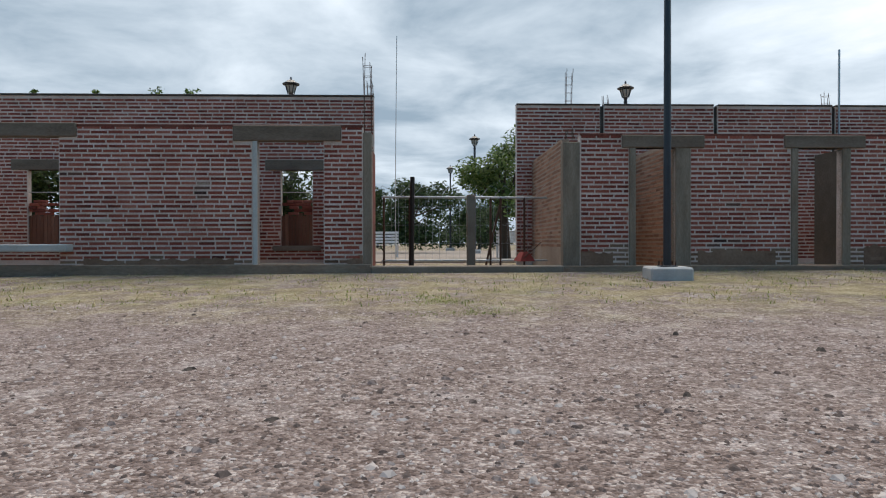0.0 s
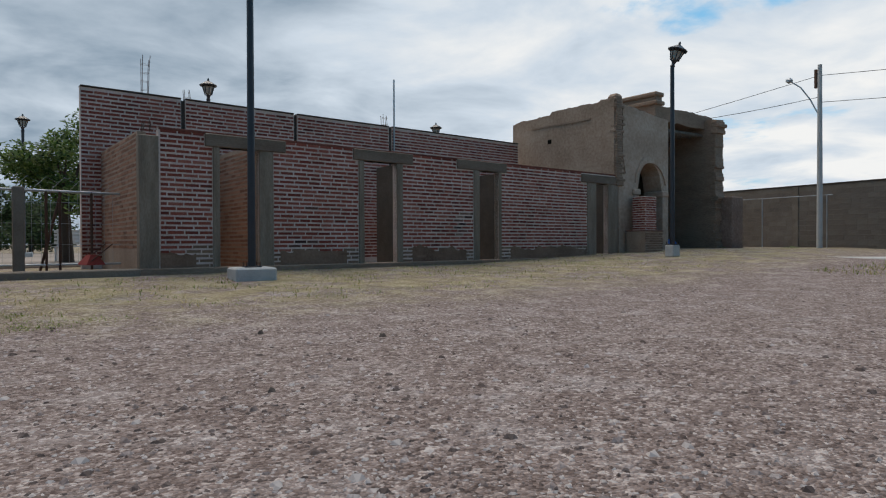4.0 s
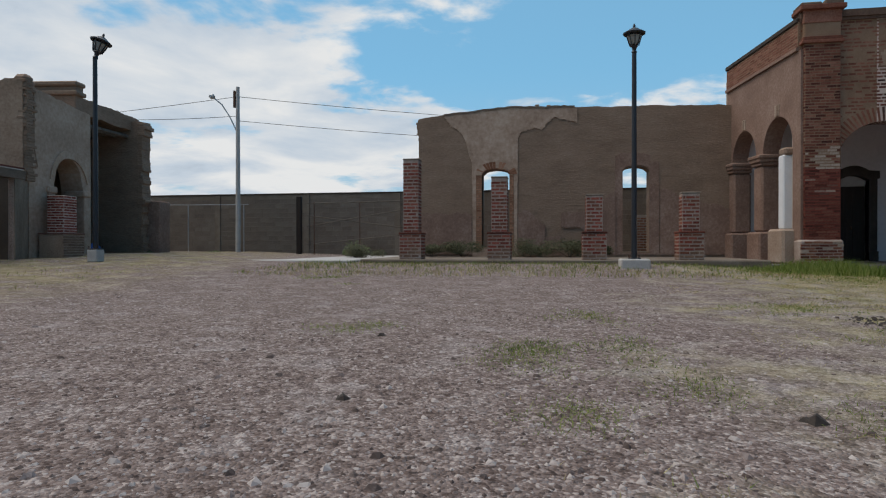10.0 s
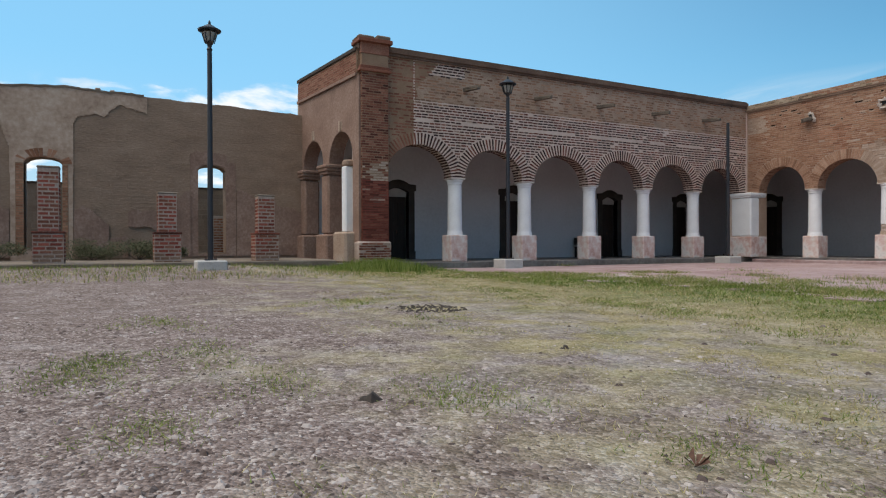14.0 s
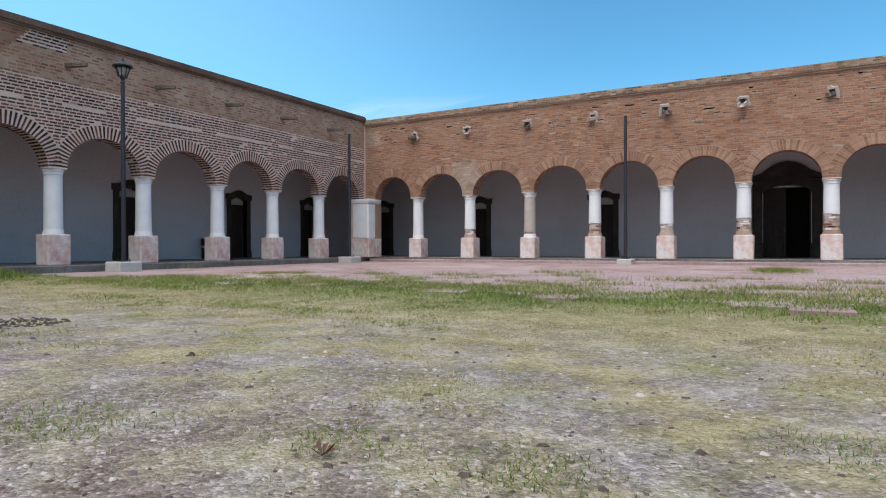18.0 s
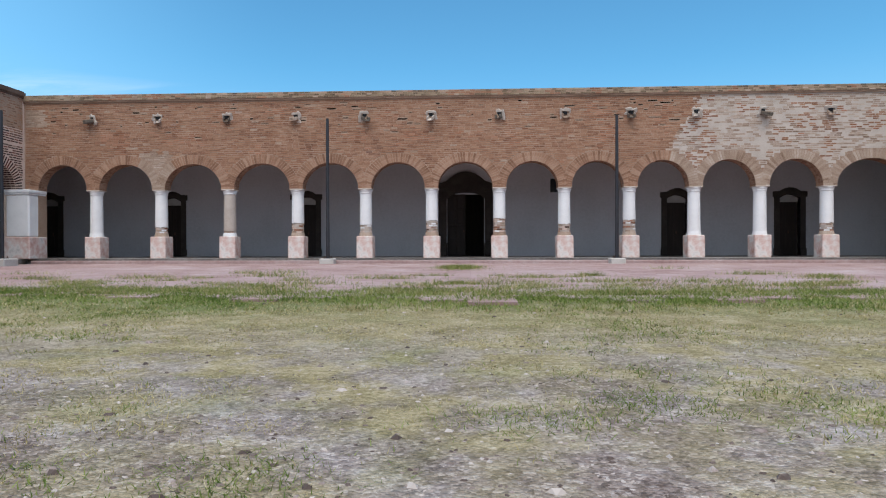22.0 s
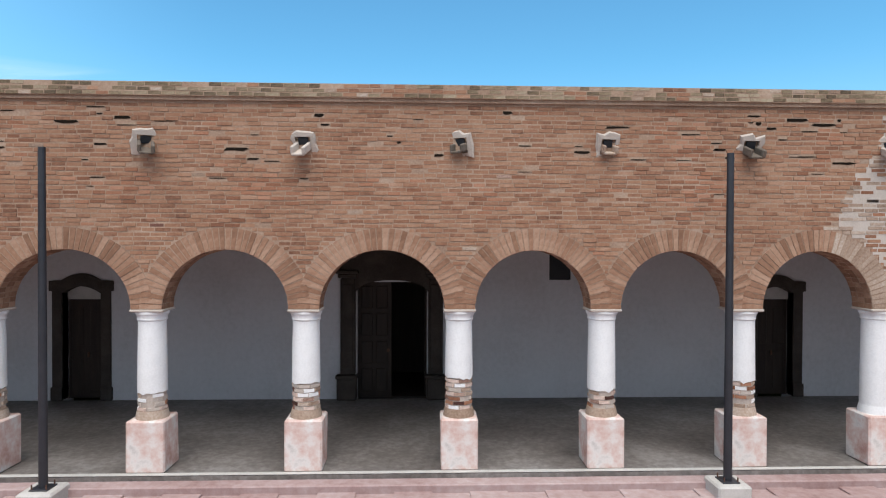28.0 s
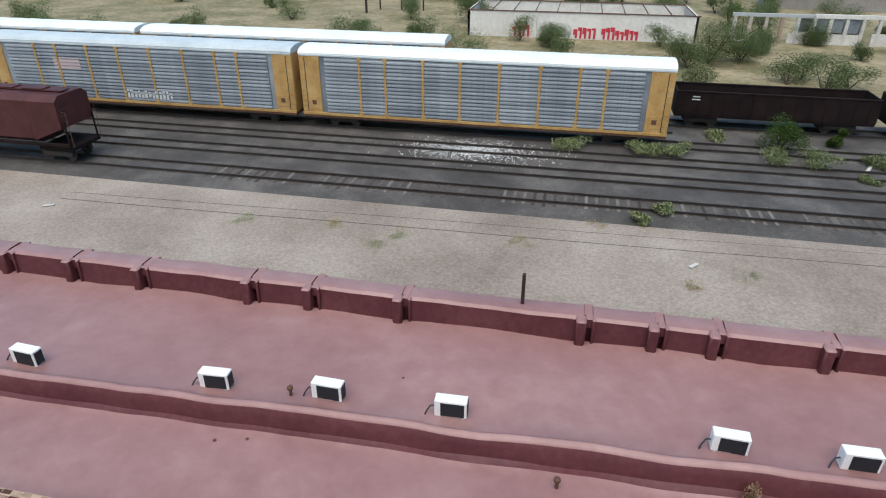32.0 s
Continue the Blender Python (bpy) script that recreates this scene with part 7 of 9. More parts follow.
for z0, z1 in ((2.15, 2.25), (1.65, 1.1), (1.2, 1.95), (0.45, 0.9)):
    part("pipe", MB().cyl((0, 0, z0), (4.4, 0, z1), 0.022, 0.022, 7), M_wood_grey, gate_y, "dull grey pipe")
for x in (0.3, 2.2, 4.3):
    part("upright", MB().cyl((x, 0, 0), (x, 0, 2.2), 0.02, 0.02, 7), M_rust, gate_y)
hl = thing("fence_rail", "thin steel rail fence along the yard wall", "fence", at=pose(25.3, 12.9, 0.4, 0, 0, 100))
part("rail", MB().cyl((0, 0, 2.2), (7.5, 0, 2.15), 0.016, 0.016, 6), M_steel, hl)
for x in (0.2, 2.6, 5.0, 7.4):
    part("post", MB().cyl((x, 0, 0), (x, 0, 2.2), 0.025, 0.025, 6), M_steel, hl)
for i, (x, y, r, h) in enumerate([(22.6, 7.2, 0.6, 0.7), (23.6, 7.9, 0.35, 0.4), (23.9, 13.6, 0.4, 0.3), (21.5, 14.8, 0.5, 0.35)]):
    bush(x, y, 0.35, r, h, "dry scrub in the yard", 120 + i, 300, 0.05, M_leaf_dust, "yard scrub")
solid("kerb_yard", MB().box(17.0, 5.6, 0.1, 25.5, 9.6, 0.4, 0.03), M_block, "low pale slab of a vanished floor", "slab", kind="structure")

# ---- roof ----
def roof_z(x, y):
    """Undulating coated roof behind the arcade: falls to the outlets at the rear parapet."""
    n = 0.085 * noise.noise((x * 0.45, y * 0.5, 1)) + 0.03 * noise.noise((x * 1.3, y * 1.2, 2))
    if y > -27.9:
        return 5.95 + n * 0.8
    k = (y + 28.05) / -4.55
    ridge = 0.42 * math.exp(-(((y + 28.08) / 0.26) ** 2))
    lump = 0.10 * abs(math.sin((x + 1.0) * 0.62)) * max(0, k) ** 2
    return 6.12 - 0.24 * k + n * (1 - 0.5 * k) + lump + ridge


def roof_skew(x, y):
    """The hump runs a little askew to the building."""
    return (0.13 + 0.03 * x) * max(0.0, 1 - abs(y + 28.1) / 3.4)


xs = [-21.5 + i * 0.35 for i in range(126)]
ys = [-24.3, -25.2, -26.0, -26.8, -27.4, -27.7, -27.84, -27.88, -27.95, -28.02, -28.1, -28.18, -28.28, -28.42, -28.6, -29.2, -30.0, -30.8, -31.5, -32.1, -32.6]
rv = []
for y in ys:
    for x in xs:
        z = roof_z(x, y)
        if -27.9 < y < -27.83:
            z = (6.25 if y < -27.86 else 6.0) + 0.05 * noise.noise((x * 0.45, y, 1))
        rv.append((x, y + roof_skew(x, y) + 0.05 * noise.noise((x * 0.8, 3, y * 0.1)), z))
nx = len(xs)
rf = [(j * nx + i, (j + 1) * nx + i, (j + 1) * nx + i + 1, j * nx + i + 1) for j in range(len(ys) - 1) for i in range(nx - 1)]
roof = MB().add(rv, rf)
roof_s = solid("roof_south", roof, M_roof, "undulating flat roof with maroon waterproof coating", "roof", kind="structure", smooth=True)
# the steep face of the hump takes the darker crimson
roof_s.data.materials.append(M_roof_upright)
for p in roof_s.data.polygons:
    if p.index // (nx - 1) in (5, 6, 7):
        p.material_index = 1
part("roof_slab", MB().box(-21.5, -33.2, 5.55, 22.3, -24.45, 5.78), M_wood_grey, roof_s)
# rear parapet with outlet slots
NOTCH = [-15.6, -13.3, -10.9, -7.77, -4.94, -3.37, -1.43, 3.86, 6.69, 8.68, 12.44, 14.95, 17.4, 19.4]
par = MB()
edges = [-21.5] + [v for c in sorted(NOTCH) for v in (c - 0.13, c + 0.13)] + [22.3]
for a, b in zip(edges[::2], edges[1::2]):
    n = max(2, int((b - a) / 0.5))
    pts = [a + (b - a) * i / n for i in range(n + 1)]
    k = len(par.v)
    prof = lambda x: [(-32.55, 5.7), (-32.60, 6.62), (-32.68, 6.70), (-33.2, 6.72), (-33.35, 6.64), (-33.4, 5.0)]
    for x in pts:
        for y, z in prof(x):
            par.v.append((x, y + 0.04 * noise.noise((x * 0.7, z, 3)), z + 0.03 * noise.noise((x * 0.9, y, 8))))
    m = len(prof(0))
    for i in range(n):
        for j in range(m - 1):
            par.f.append((k + i * m + j, k + i * m + j + 1, k + (i + 1) * m + j + 1, k + (i + 1) * m + j))
    par.f.append(tuple(k + j for j in range(m)))
    par.f.append(tuple(k + n * m + j for j in range(m))[::-1])
for c in NOTCH:
    par.box(c - 0.13, -33.4, 5.0, c + 0.13, -32.8, 6.68, 0.02)
    par.box(c + 0.05, -32.75, 5.75, c + 0.33, -32.36, 6.72, 0.05)
    par.box(c - 0.20, -32.75, 5.8, c - 0.11, -32.50, 6.71, 0.03)
    par.box(c - 0.13, -32.9, 6.38, c + 0.07, -32.58, 6.70, 0.02)
rp = part("rear_parapet", par, M_roof, roof_s, "rear parapet with darker crimson upright faces and outlet slots", smooth=True)
# upright faces take the darker crimson, the top keeps the roof colour
rp.data.materials.append(M_roof_upright)
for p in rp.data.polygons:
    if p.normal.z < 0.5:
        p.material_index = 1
solid("wall_south_outer", MB().box(-21.5, -33.35, 0.0, 22.3, -32.9, 5.2), M_beige, "plain outer wall of the building", "wall", kind="structure")
solid("wall_west_outer", MB().box(-21.5, -33.3, 0.0, -21.05, -14.0, 6.4), M_beige, "plain outer wall of the building", "wall", kind="structure")
solid("wall_east_outer", MB().box(22.45, -33.3, 0.0, 22.9, -5.95, 6.4), M_beige, "plain outer wall of the building", "wall", kind="structure")
solid("roof_east", MB().box(18.2, -24.3, 5.75, 22.9, -6.95, 6.1), M_roof, "flat maroon-coated roof over the east arcade", "roof", kind="structure")
solid("roof_west", MB().box(-21.05, -24.4, 5.75, -17.2, -14.0, 6.1), M_roof, "flat maroon-coated roof over the west arcade", "roof", kind="structure")
st = thing("pipe_post", "dark rusty pipe standing on the rear parapet", "pipe", at=pose(0.45, -33.0, 6.64))
part("shaft", MB().box(-0.05, -0.05, 0, 0.05, 0.05, 1.05, 0.008), M_wood_dark, st)


def ac_unit(x, y, turn, n):
    z = roof_z(x, y - roof_skew(x, y))
    ob = thing("air_conditioner", "white outdoor air-conditioner unit with a black grille", "air conditioner", "roof air conditioners", at=pose(x, y, z, 0, 0, turn))
    part("casing", MB().box(-0.39, -0.15, 0.0, 0.39, 0.15, 0.47, 0.015), M_paint_white, ob)
    part("fan_grille", MB().box(-0.33, 0.148, 0.03, 0.24, 0.162, 0.42, 0.006), M_grille, ob, "black fan grille")
    part("side_grille", MB().box(-0.402, -0.12, 0.04, -0.388, 0.12, 0.42, 0.004), M_grille, ob, "black side grille")
    for sx in (-0.3, 0.3):
        part("foot", MB().box(sx - 0.03, -0.18, -0.05, sx + 0.03, 0.18, 0.0, 0.005), M_steel, ob)
    part("hose", MB().tube([(0.38, 0.0, 0.2), (0.5, 0.05, 0.22), (0.58, 0.1, 0.1), (0.62, 0.15, 0.0)], 0.02, 6), M_black, ob, "insulated black hose")
    return ob


for i, (x, y) in enumerate([(13.1, -28.45), (7.73, -28.62), (4.78, -28.75), (1.73, -28.86), (-4.55, -28.97), (-7.23, -29.05), (16.4, -28.4), (-12.5, -28.8)]):
    ac_unit(x, y, (-4, 3, -2, 2, -3, 1, 0, 2)[i], i)
for i, (x, y, h) in enumerate([(5.72, -28.6, 0.22), (-0.85, -27.2, 0.25), (5.9, -28.95, 0.06), (3.2, -29.9, 0.05), (6.9, -26.97, 0.08), (6.18, -27.15, 0.08)]):
    v = thing("vent_pipe", "small rusty vent pipe through the roof", "vent pipe", "roof vent pipes", at=pose(x, y, roof_z(x, y) - 0.05))
    part("shaft", MB().cyl((0, 0, 0), (0, 0, h), 0.04, 0.04, 8), M_rust, v)
    if h > 0.2:
        part("cap", MB().lathe([(0.03, h - 0.02), (0.075, h + 0.01), (0.075, h + 0.07), (0.03, h + 0.1)], 10), M_rust, v)
bush(-4.8, -27.55, roof_z(-4.8, -27.55), 0.3, 0.45, "dry brown weed growing on the roof", 140, 900, 0.035, M_weed_dry, "", "weed")

# ---- railway ----
ZG, ZR = 0.95, 1.32
TRACKS = [-53.6, -57.7, -61.4, -65.3, -71.2]
solid("ballast_bed", MB().add([(-260, -51.0, ZG), (260, -51.0, ZG), (260, -51.9, 1.14), (-260, -51.9, 1.14), (260, -73.5, 1.14), (-260, -73.5, 1.14), (260, -74.5, ZG), (-260, -74.5, ZG)], [(0, 1, 2, 3)[::-1], (3, 2, 4, 5)[::-1], (5, 4, 6, 7)[::-1]]), M_ballast, "dark oily ballast between the tracks", "ballast", kind="structure")
for i, y in enumerate(TRACKS):
    tr = thing("railway_track", "rusty railway track with half-buried sleepers", "railway track", "railway tracks", at=pose(0, y, 0), kind="structure")
    for sy in (-0.7525, 0.7525):
        part("rail", MB().box(-250, sy - 0.035, ZR - 0.05, 250, sy + 0.035, ZR).box(-250, sy - 0.07, ZR - 0.17, 250, sy + 0.07, ZR - 0.15).box(-250, sy - 0.012, ZR - 0.15, 250, sy + 0.012, ZR - 0.05), M_rail, tr)

    def lay(tr=tr, i=i):
        rr = random.Random(i)
        sl = MB().box(-0.095, -1.2, ZR - 0.24, 0.095, 1.25, ZR - 0.148, 0.01).mesh("sleeper")
        sl.materials.append(M_sleeper)
        rest = MB()
        for k in range(-170, 170):
            x = k * 0.62 + rr.uniform(-0.04, 0.04)
            if i == 0 and -42 <= k < 38:
                part("sleeper", sl, None, tr, at=pose(x, rr.uniform(-0.06, 0.06), rr.uniform(-0.02, 0.0) - (0.02 if i else 0), 0, 0, rr.uniform(-1.5, 1.5)))
            elif -130 < k < 150:
                rest.box(x - 0.11, -1.25, ZR - 0.26, x + 0.11, 1.25, ZR - 0.185)
        tagged(part("sleepers", rest, M_rail if i else M_wood_grey, tr), kind="stuff")
    LATE.append(lay)


def bogie(ob, x, gauge=0.7525, name="truck"):
    g = MB()
    for sy in (-1, 1):
        g.box(x - 1.2, sy * 0.95 - 0.08, 0.35, x + 1.2, sy * 0.95 + 0.08, 0.75, 0.05)
    g.box(x - 0.25, -1.0, 0.4, x + 0.25, 1.0, 0.8, 0.03)
    bg = part(name, g, M_rail, ob)
    for dx in (-0.88, 0.88):
        for sy in (-0.74, 0.74):
            part("wheel", MB().cyl((x + dx, sy - 0.06, 0.42), (x + dx, sy + 0.06, 0.42), 0.42, 0.42, 18), M_rail, bg)
        part("axle", MB().cyl((x + dx, -0.8, 0.42), (x + dx, 0.8, 0.42), 0.07, 0.07, 8), M_rail, bg)


def autorack(x, y, roof_m, label, detail=True, graffiti=False, L=27.9):
    """An enclosed auto carrier: x is its middle."""
    ob = thing("autorack_car", label, "railcar", "enclosed auto carriers", at=pose(x, y, ZR))
    h, w = 5.75, 1.5
    part("underframe", MB().box(-L / 2, -w, 0.78, L / 2, w, 1.12, 0.03), M_rust, ob, "rusty brown underframe")
    part("body_core", MB().box(-L / 2 + 0.3, -w + 0.06, 1.1, L / 2 - 0.3, w - 0.06, h), M_panel, ob)
    # arched white roof with ribs
    prof = [(-w - 0.02, h - 0.12), (-w - 0.02, h + 0.02), (-w * 0.9, h + 0.24), (-w * 0.5, h + 0.38), (0, h + 0.43), (w * 0.5, h + 0.38), (w * 0.9, h + 0.24), (w + 0.02, h + 0.02), (w + 0.02, h - 0.12)]
    rf = MB()
    nseg = 110 if detail else 30
    for i in range(nseg + 1):
        q = -L / 2 + L * i / nseg
        e = 0.02 if i % 2 else 0.0
        rf.v += [(q, yy, zz + e) for yy, zz in prof]
    m = len(prof)
    rf.f += [(i * m + j, i * m + j + 1, (i + 1) * m + j + 1, (i + 1) * m + j) for i in range(nseg) for j in range(m - 1)]
    rf.f += [tuple(range(m)), tuple(range(nseg * m, nseg * m + m))[::-1]]
    part("roof", rf, roof_m, ob)
    # end panels and doors
    for sx in (-1, 1):
        ex = sx * (L / 2)
        part("end_door", MB().box(ex - sx * 0.28, -w, 1.0, ex, w, h - 0.1, 0.05), M_yellow, ob, "yellow folding end door")
        side = part("end_panel", MB().box(ex - sx * 1.65, -w - 0.015, 1.05, ex - sx * 0.05, w + 0.015, h - 0.12, 0.02), M_yellow, ob, "yellow end panel")
        part("panel_frame", MB().box(ex - sx * 1.35, w + 0.01, 1.5, ex - sx * 0.55, w + 0.045, 2.4, 0.01), M_yellow, side)
        part("dark_placard", MB().box(ex - sx * 1.2, w + 0.04, 1.8, ex - sx * 0.85, w + 0.052, 2.15), M_rust, side)
        # no gap is cut: a dark strip paints its shade
        part("corner_gap", MB().box(ex - sx * 0.5, w + 0.005, 1.2, ex - sx * 0.44, w + 0.024, h - 0.3), M_rail, side, "dark door gap")
        for k in range(8):
            part("ladder_rung", MB().box(ex - sx * 0.42, w + 0.02, 1.3 + k * 0.42, ex - sx * 0.08, w + 0.06, 1.33 + k * 0.42), M_yellow, side)
    # sills
    part("bottom_sill", MB().box(-L / 2, w - 0.02, 0.98, L / 2, w + 0.05, 1.2, 0.015), M_yellow, ob, "yellow side sill")
    part("top_sill", MB().box(-L / 2, w - 0.02, h - 0.2, L / 2, w + 0.04, h - 0.08, 0.01), M_carroof_grey, ob)
    stops = [-12.0, -9.31, -7.42, -4.62, -1.65, 1.27, 4.09, 7.03, 9.07, 11.95]
    for p in stops[1:-1]:
        part("post", MB().box(p - 0.09, w - 0.02, 1.0, p + 0.09, w + 0.09, h - 0.15, 0.02).box(p - 0.17, w - 0.02, 1.0, p + 0.17, w + 0.075, 1.42, 0.03).box(p - 0.14, w - 0.02, 3.1, p + 0.14, w + 0.07, 3.32, 0.03).box(p - 0.15, w - 0.02, h - 0.5, p + 0.15, w + 0.07, h - 0.16, 0.03), M_yellow, ob, "yellow side post")
    slat = 0.28
    for a, b in zip(stops, stops[1:]):
        sp = part("side_panel", MB().box(a + 0.05, w - 0.06, 1.2, b - 0.05, w - 0.035, h - 0.2), M_panel, ob, "corrugated galvanised side panel")
        n = int((h - 1.45) / slat)
        me = MB().add([(a + 0.1, w - 0.04, 0.07), (b - 0.1, w - 0.04, 0.07), (b - 0.1, w + 0.06, 0.03), (a + 0.1, w + 0.06, 0.03), (b - 0.1, w + 0.04, 0.14), (a + 0.1, w + 0.04, 0.14), (b - 0.1, w - 0.04, 0.24), (a + 0.1, w - 0.04, 0.24)], [(0, 1, 2, 3)[::-1], (3, 2, 4, 5)[::-1], (5, 4, 6, 7)[::-1]]).mesh("slat")
        me.materials.append(M_panel)
        for k in range(n if detail else 0):
            part("slat", me, None, sp, at=pose(0, 0, 1.25 + k * slat))
    if graffiti:
        rr = random.Random(9)
        g = MB()
        cx = 10.2
        for k in range(13):
            u = cx - 2.0 + k * 0.33
            hh = rr.uniform(0.35, 0.7)
            g.box(u, w + 0.095, 1.45 + rr.uniform(0, 0.15), u + rr.uniform(0.16, 0.26), w + 0.10, 1.5 + hh, 0.0)
            g.box(u - 0.1, w + 0.095, 1.5 + hh * 0.6, u + 0.35, w + 0.10, 1.58 + hh * 0.6, 0.0)
        part("graffiti", g.turned(pose(-11.3, 0, 0)), M_graf, ob, "pale spray-painted graffiti")
        part("paint_patch", MB().box(5.0, w + 0.035, 3.6, 7.5, w + 0.045, 4.5), M_pinkpatch, ob, "pale pink panel")
    for sx in (-1, 1):
        bogie(ob, sx * (L / 2 - 3.2))
        part("coupler", MB().box(sx * L / 2, -0.12, 0.75, sx * (L / 2 + 0.62), 0.12, 0.98, 0.03), M_rail, ob)
    return ob


autorack(6.6, -65.3, M_carroof, "yellow and grey enclosed auto-carrier railcar with a white roof")
autorack(6.6 + 28.5, -65.3, M_carroof_grey, "yellow and grey auto-carrier railcar with graffiti and a grey roof", graffiti=True)
autorack(6.6 + 57, -65.3, M_carroof_grey, "yellow and grey enclosed auto-carrier railcar")
for i in range(3):
    autorack(24.7 + 28.5 * i - 0.5, -71.2, M_carroof, "white-roofed auto-carrier railcar on the rear track", False)


def gondola(x, y, L=14.6):
    ob = thing("gondola_car", "black open gondola railcar with ribbed sides", "railcar", "open gondola cars", at=pose(x, y, ZR))
    w, z0, z1 = 1.48, 1.1, 2.85
    part("floor", MB().box(-L / 2, -w, 0.9, L / 2, w, 1.15), M_gondola, ob)
    for sy in (-1, 1):
        sd = part("side", MB().box(-L / 2, sy * w - 0.04, z0, L / 2, sy * w + 0.04, z1), M_gondola, ob)
        part("top_rail", MB().box(-L / 2, sy * w - 0.09, z1, L / 2, sy * w + 0.09, z1 + 0.12, 0.02), M_gondola, ob)
        for k in range(14):
            p = -L / 2 + 0.6 + k * (L - 1.2) / 13
            part("rib", MB().box(p - 0.07, sy * (w + 0.04), z0, p + 0.07, sy * (w + 0.09), z1, 0.01), M_gondola, sd)
    for sx in (-1, 1):
        part("end", MB().box(sx * L / 2 - 0.05, -w, z0, sx * L / 2 + 0.05, w, z1 + 0.1), M_gondola, ob)
        bogie(ob, sx * (L / 2 - 2.2))
    part("number_bars", MB().box(L / 2 - 1.7, w + 0.11, 2.5, L / 2 - 1.15, w + 0.115, 2.58).box(L / 2 - 1.75, w + 0.11, 2.28, L / 2 - 1.1, w + 0.115, 2.36), M_graf, ob, "white stencilled bars")
    return ob


gondola(-15.85, -71.2)
gondola(-31.6, -71.2)
gondola(-47.3, -71.2)


def hopper(x, y, L=16.0):
    ob = thing("hopper_car", "maroon covered hopper railcar with sloped ends", "railcar", at=pose(x, y, ZR))
    w, z1 = 1.55, 4.65
    e = L / 2
    b = MB()
    prof = [(-0.85, 1.3), (-w, 1.75), (-w, z1 - 0.35), (-1.1, z1), (1.1, z1), (w, z1 - 0.35), (w, 1.75), (0.85, 1.3)]
    m = len(prof)
    for q in (-e + 2.6, e - 2.6):
        b.v += [(q, yy, zz) for yy, zz in prof]
    b.f += [(j, (j + 1) % m, m + (j + 1) % m, m + j) for j in range(m)] + [tuple(range(m))[::-1], tuple(range(m, 2 * m))]
    part("body", b, M_maroon_car, ob)
    for sx in (-1, 1):
        hv = [(sx * q, yy, zz) for q, zl in ((e - 2.61, 1.6), (e - 0.3, 2.5)) for yy, zz in ((-w + 0.01, zl), (-w + 0.01, z1 - 0.36), (-1.1, z1 - 0.01), (1.1, z1 - 0.01), (w - 0.01, z1 - 0.36), (w - 0.01, zl))]
        part("end_slope", MB().add(hv, [(j, (j + 1) % 6, 6 + (j + 1) % 6, 6 + j) for j in range(6)] + [(5, 4, 3, 2, 1, 0), (6, 7, 8, 9, 10, 11)]), M_maroon_car, ob)
        for k in range(6):
            part("rung", MB().box(sx * (e - 0.28), 0.75, 1.6 + 0.42 * k, sx * (e - 0.24), 1.25, 1.63 + 0.42 * k), M_rust, ob)
        part("end_sill", MB().box(sx * (e - 2.6), -1.4, 0.95, sx * e, 1.4, 1.2, 0.02), M_gondola, ob)
        for sy in (-1.35, 1.35):
            part("corner_post", MB().box(sx * (e - 0.1), sy - 0.05, 1.2, sx * (e - 0.2), sy + 0.05, 3.0, 0.01), M_gondola, ob)
            part("grab_iron", MB().tube([(sx * (e - 0.1), sy, 3.6), (sx * (e + 0.15), sy, 3.6), (sx * (e + 0.15), sy, 1.2)], 0.02, 5), M_rust, ob)
        bogie(ob, sx * (e - 1.7))
    part("running_board", MB().box(0.6 - e, -0.4, z1 + 0.06, e - 0.6, 0.4, z1 + 0.12), M_maroon_car, ob)
    part("side_sill", MB().box(-e, 1.45, 1.25, e, 1.6, 1.5, 0.02), M_gondola, ob)
    for k in range(6):
        part("hatch", MB().box(-e + 2 + k * 2.3, -0.4, z1 + 0.12, -e + 3.6 + k * 2.3, 0.4, z1 + 0.2, 0.02), M_maroon_car, ob)
    return ob


hopper(32.3 + 8.0, -53.6)

# scrub and litter on the lot and among the tracks
for i, (x, y, r, h) in enumerate([(-15.6, -66.9 + 1.3, 1.9, 2.8), (-20.0, -67.6, 0.7, 1.7), (-0.9, -63.2, 1.7, 1.0), (-5.9, -63.2, 1.4, 1.0), (-7.9, -63.4, 1.5, 1.1), (-6.7, -64.0 + 1.0, 0.7, 0.7), (-15.1, -63.2, 1.8, 1.0), (-17.4, -63.4, 2.0, 1.1), (-22.5, -63.0, 1.8, 1.0), (-11.5, -67.8, 1.2, 0.8), (-26.0, -66.0, 1.5, 1.0), (-6.4, -52.8, 0.75, 0.6), (-21.5, -64.0, 1.2, 0.8), (-5.0, -52.0 + 0.4, 0.7, 0.7), (-19.8, -60.3, 0.9, 0.4)]):
    bush(x, y, 1.12 if y < -52 else ZG, r, h, "green scrub growing between the tracks", 160 + i, 3600 if h > 1.5 else 1900, 0.10 if h > 1.5 else 0.09, M_leaf if h > 1.5 else M_scrub, "trackside scrub", "scrub_bush")
for i, (x, y) in enumerate([(17.5, -47.25), (12.4, -47.6), (8.4, -47.35), (-2.6, -51.0), (-9.5, -46.5), (1.6, -47.6), (9.2, -46.0), (-7.0, -45.2)]):
    bush(x, y, ZG - 0.03, 0.9, 0.2, "low weeds on the gravel lot", 180 + i, 420, 0.04, (M_scrub, M_grass)[i % 2], "lot weeds", "weed")
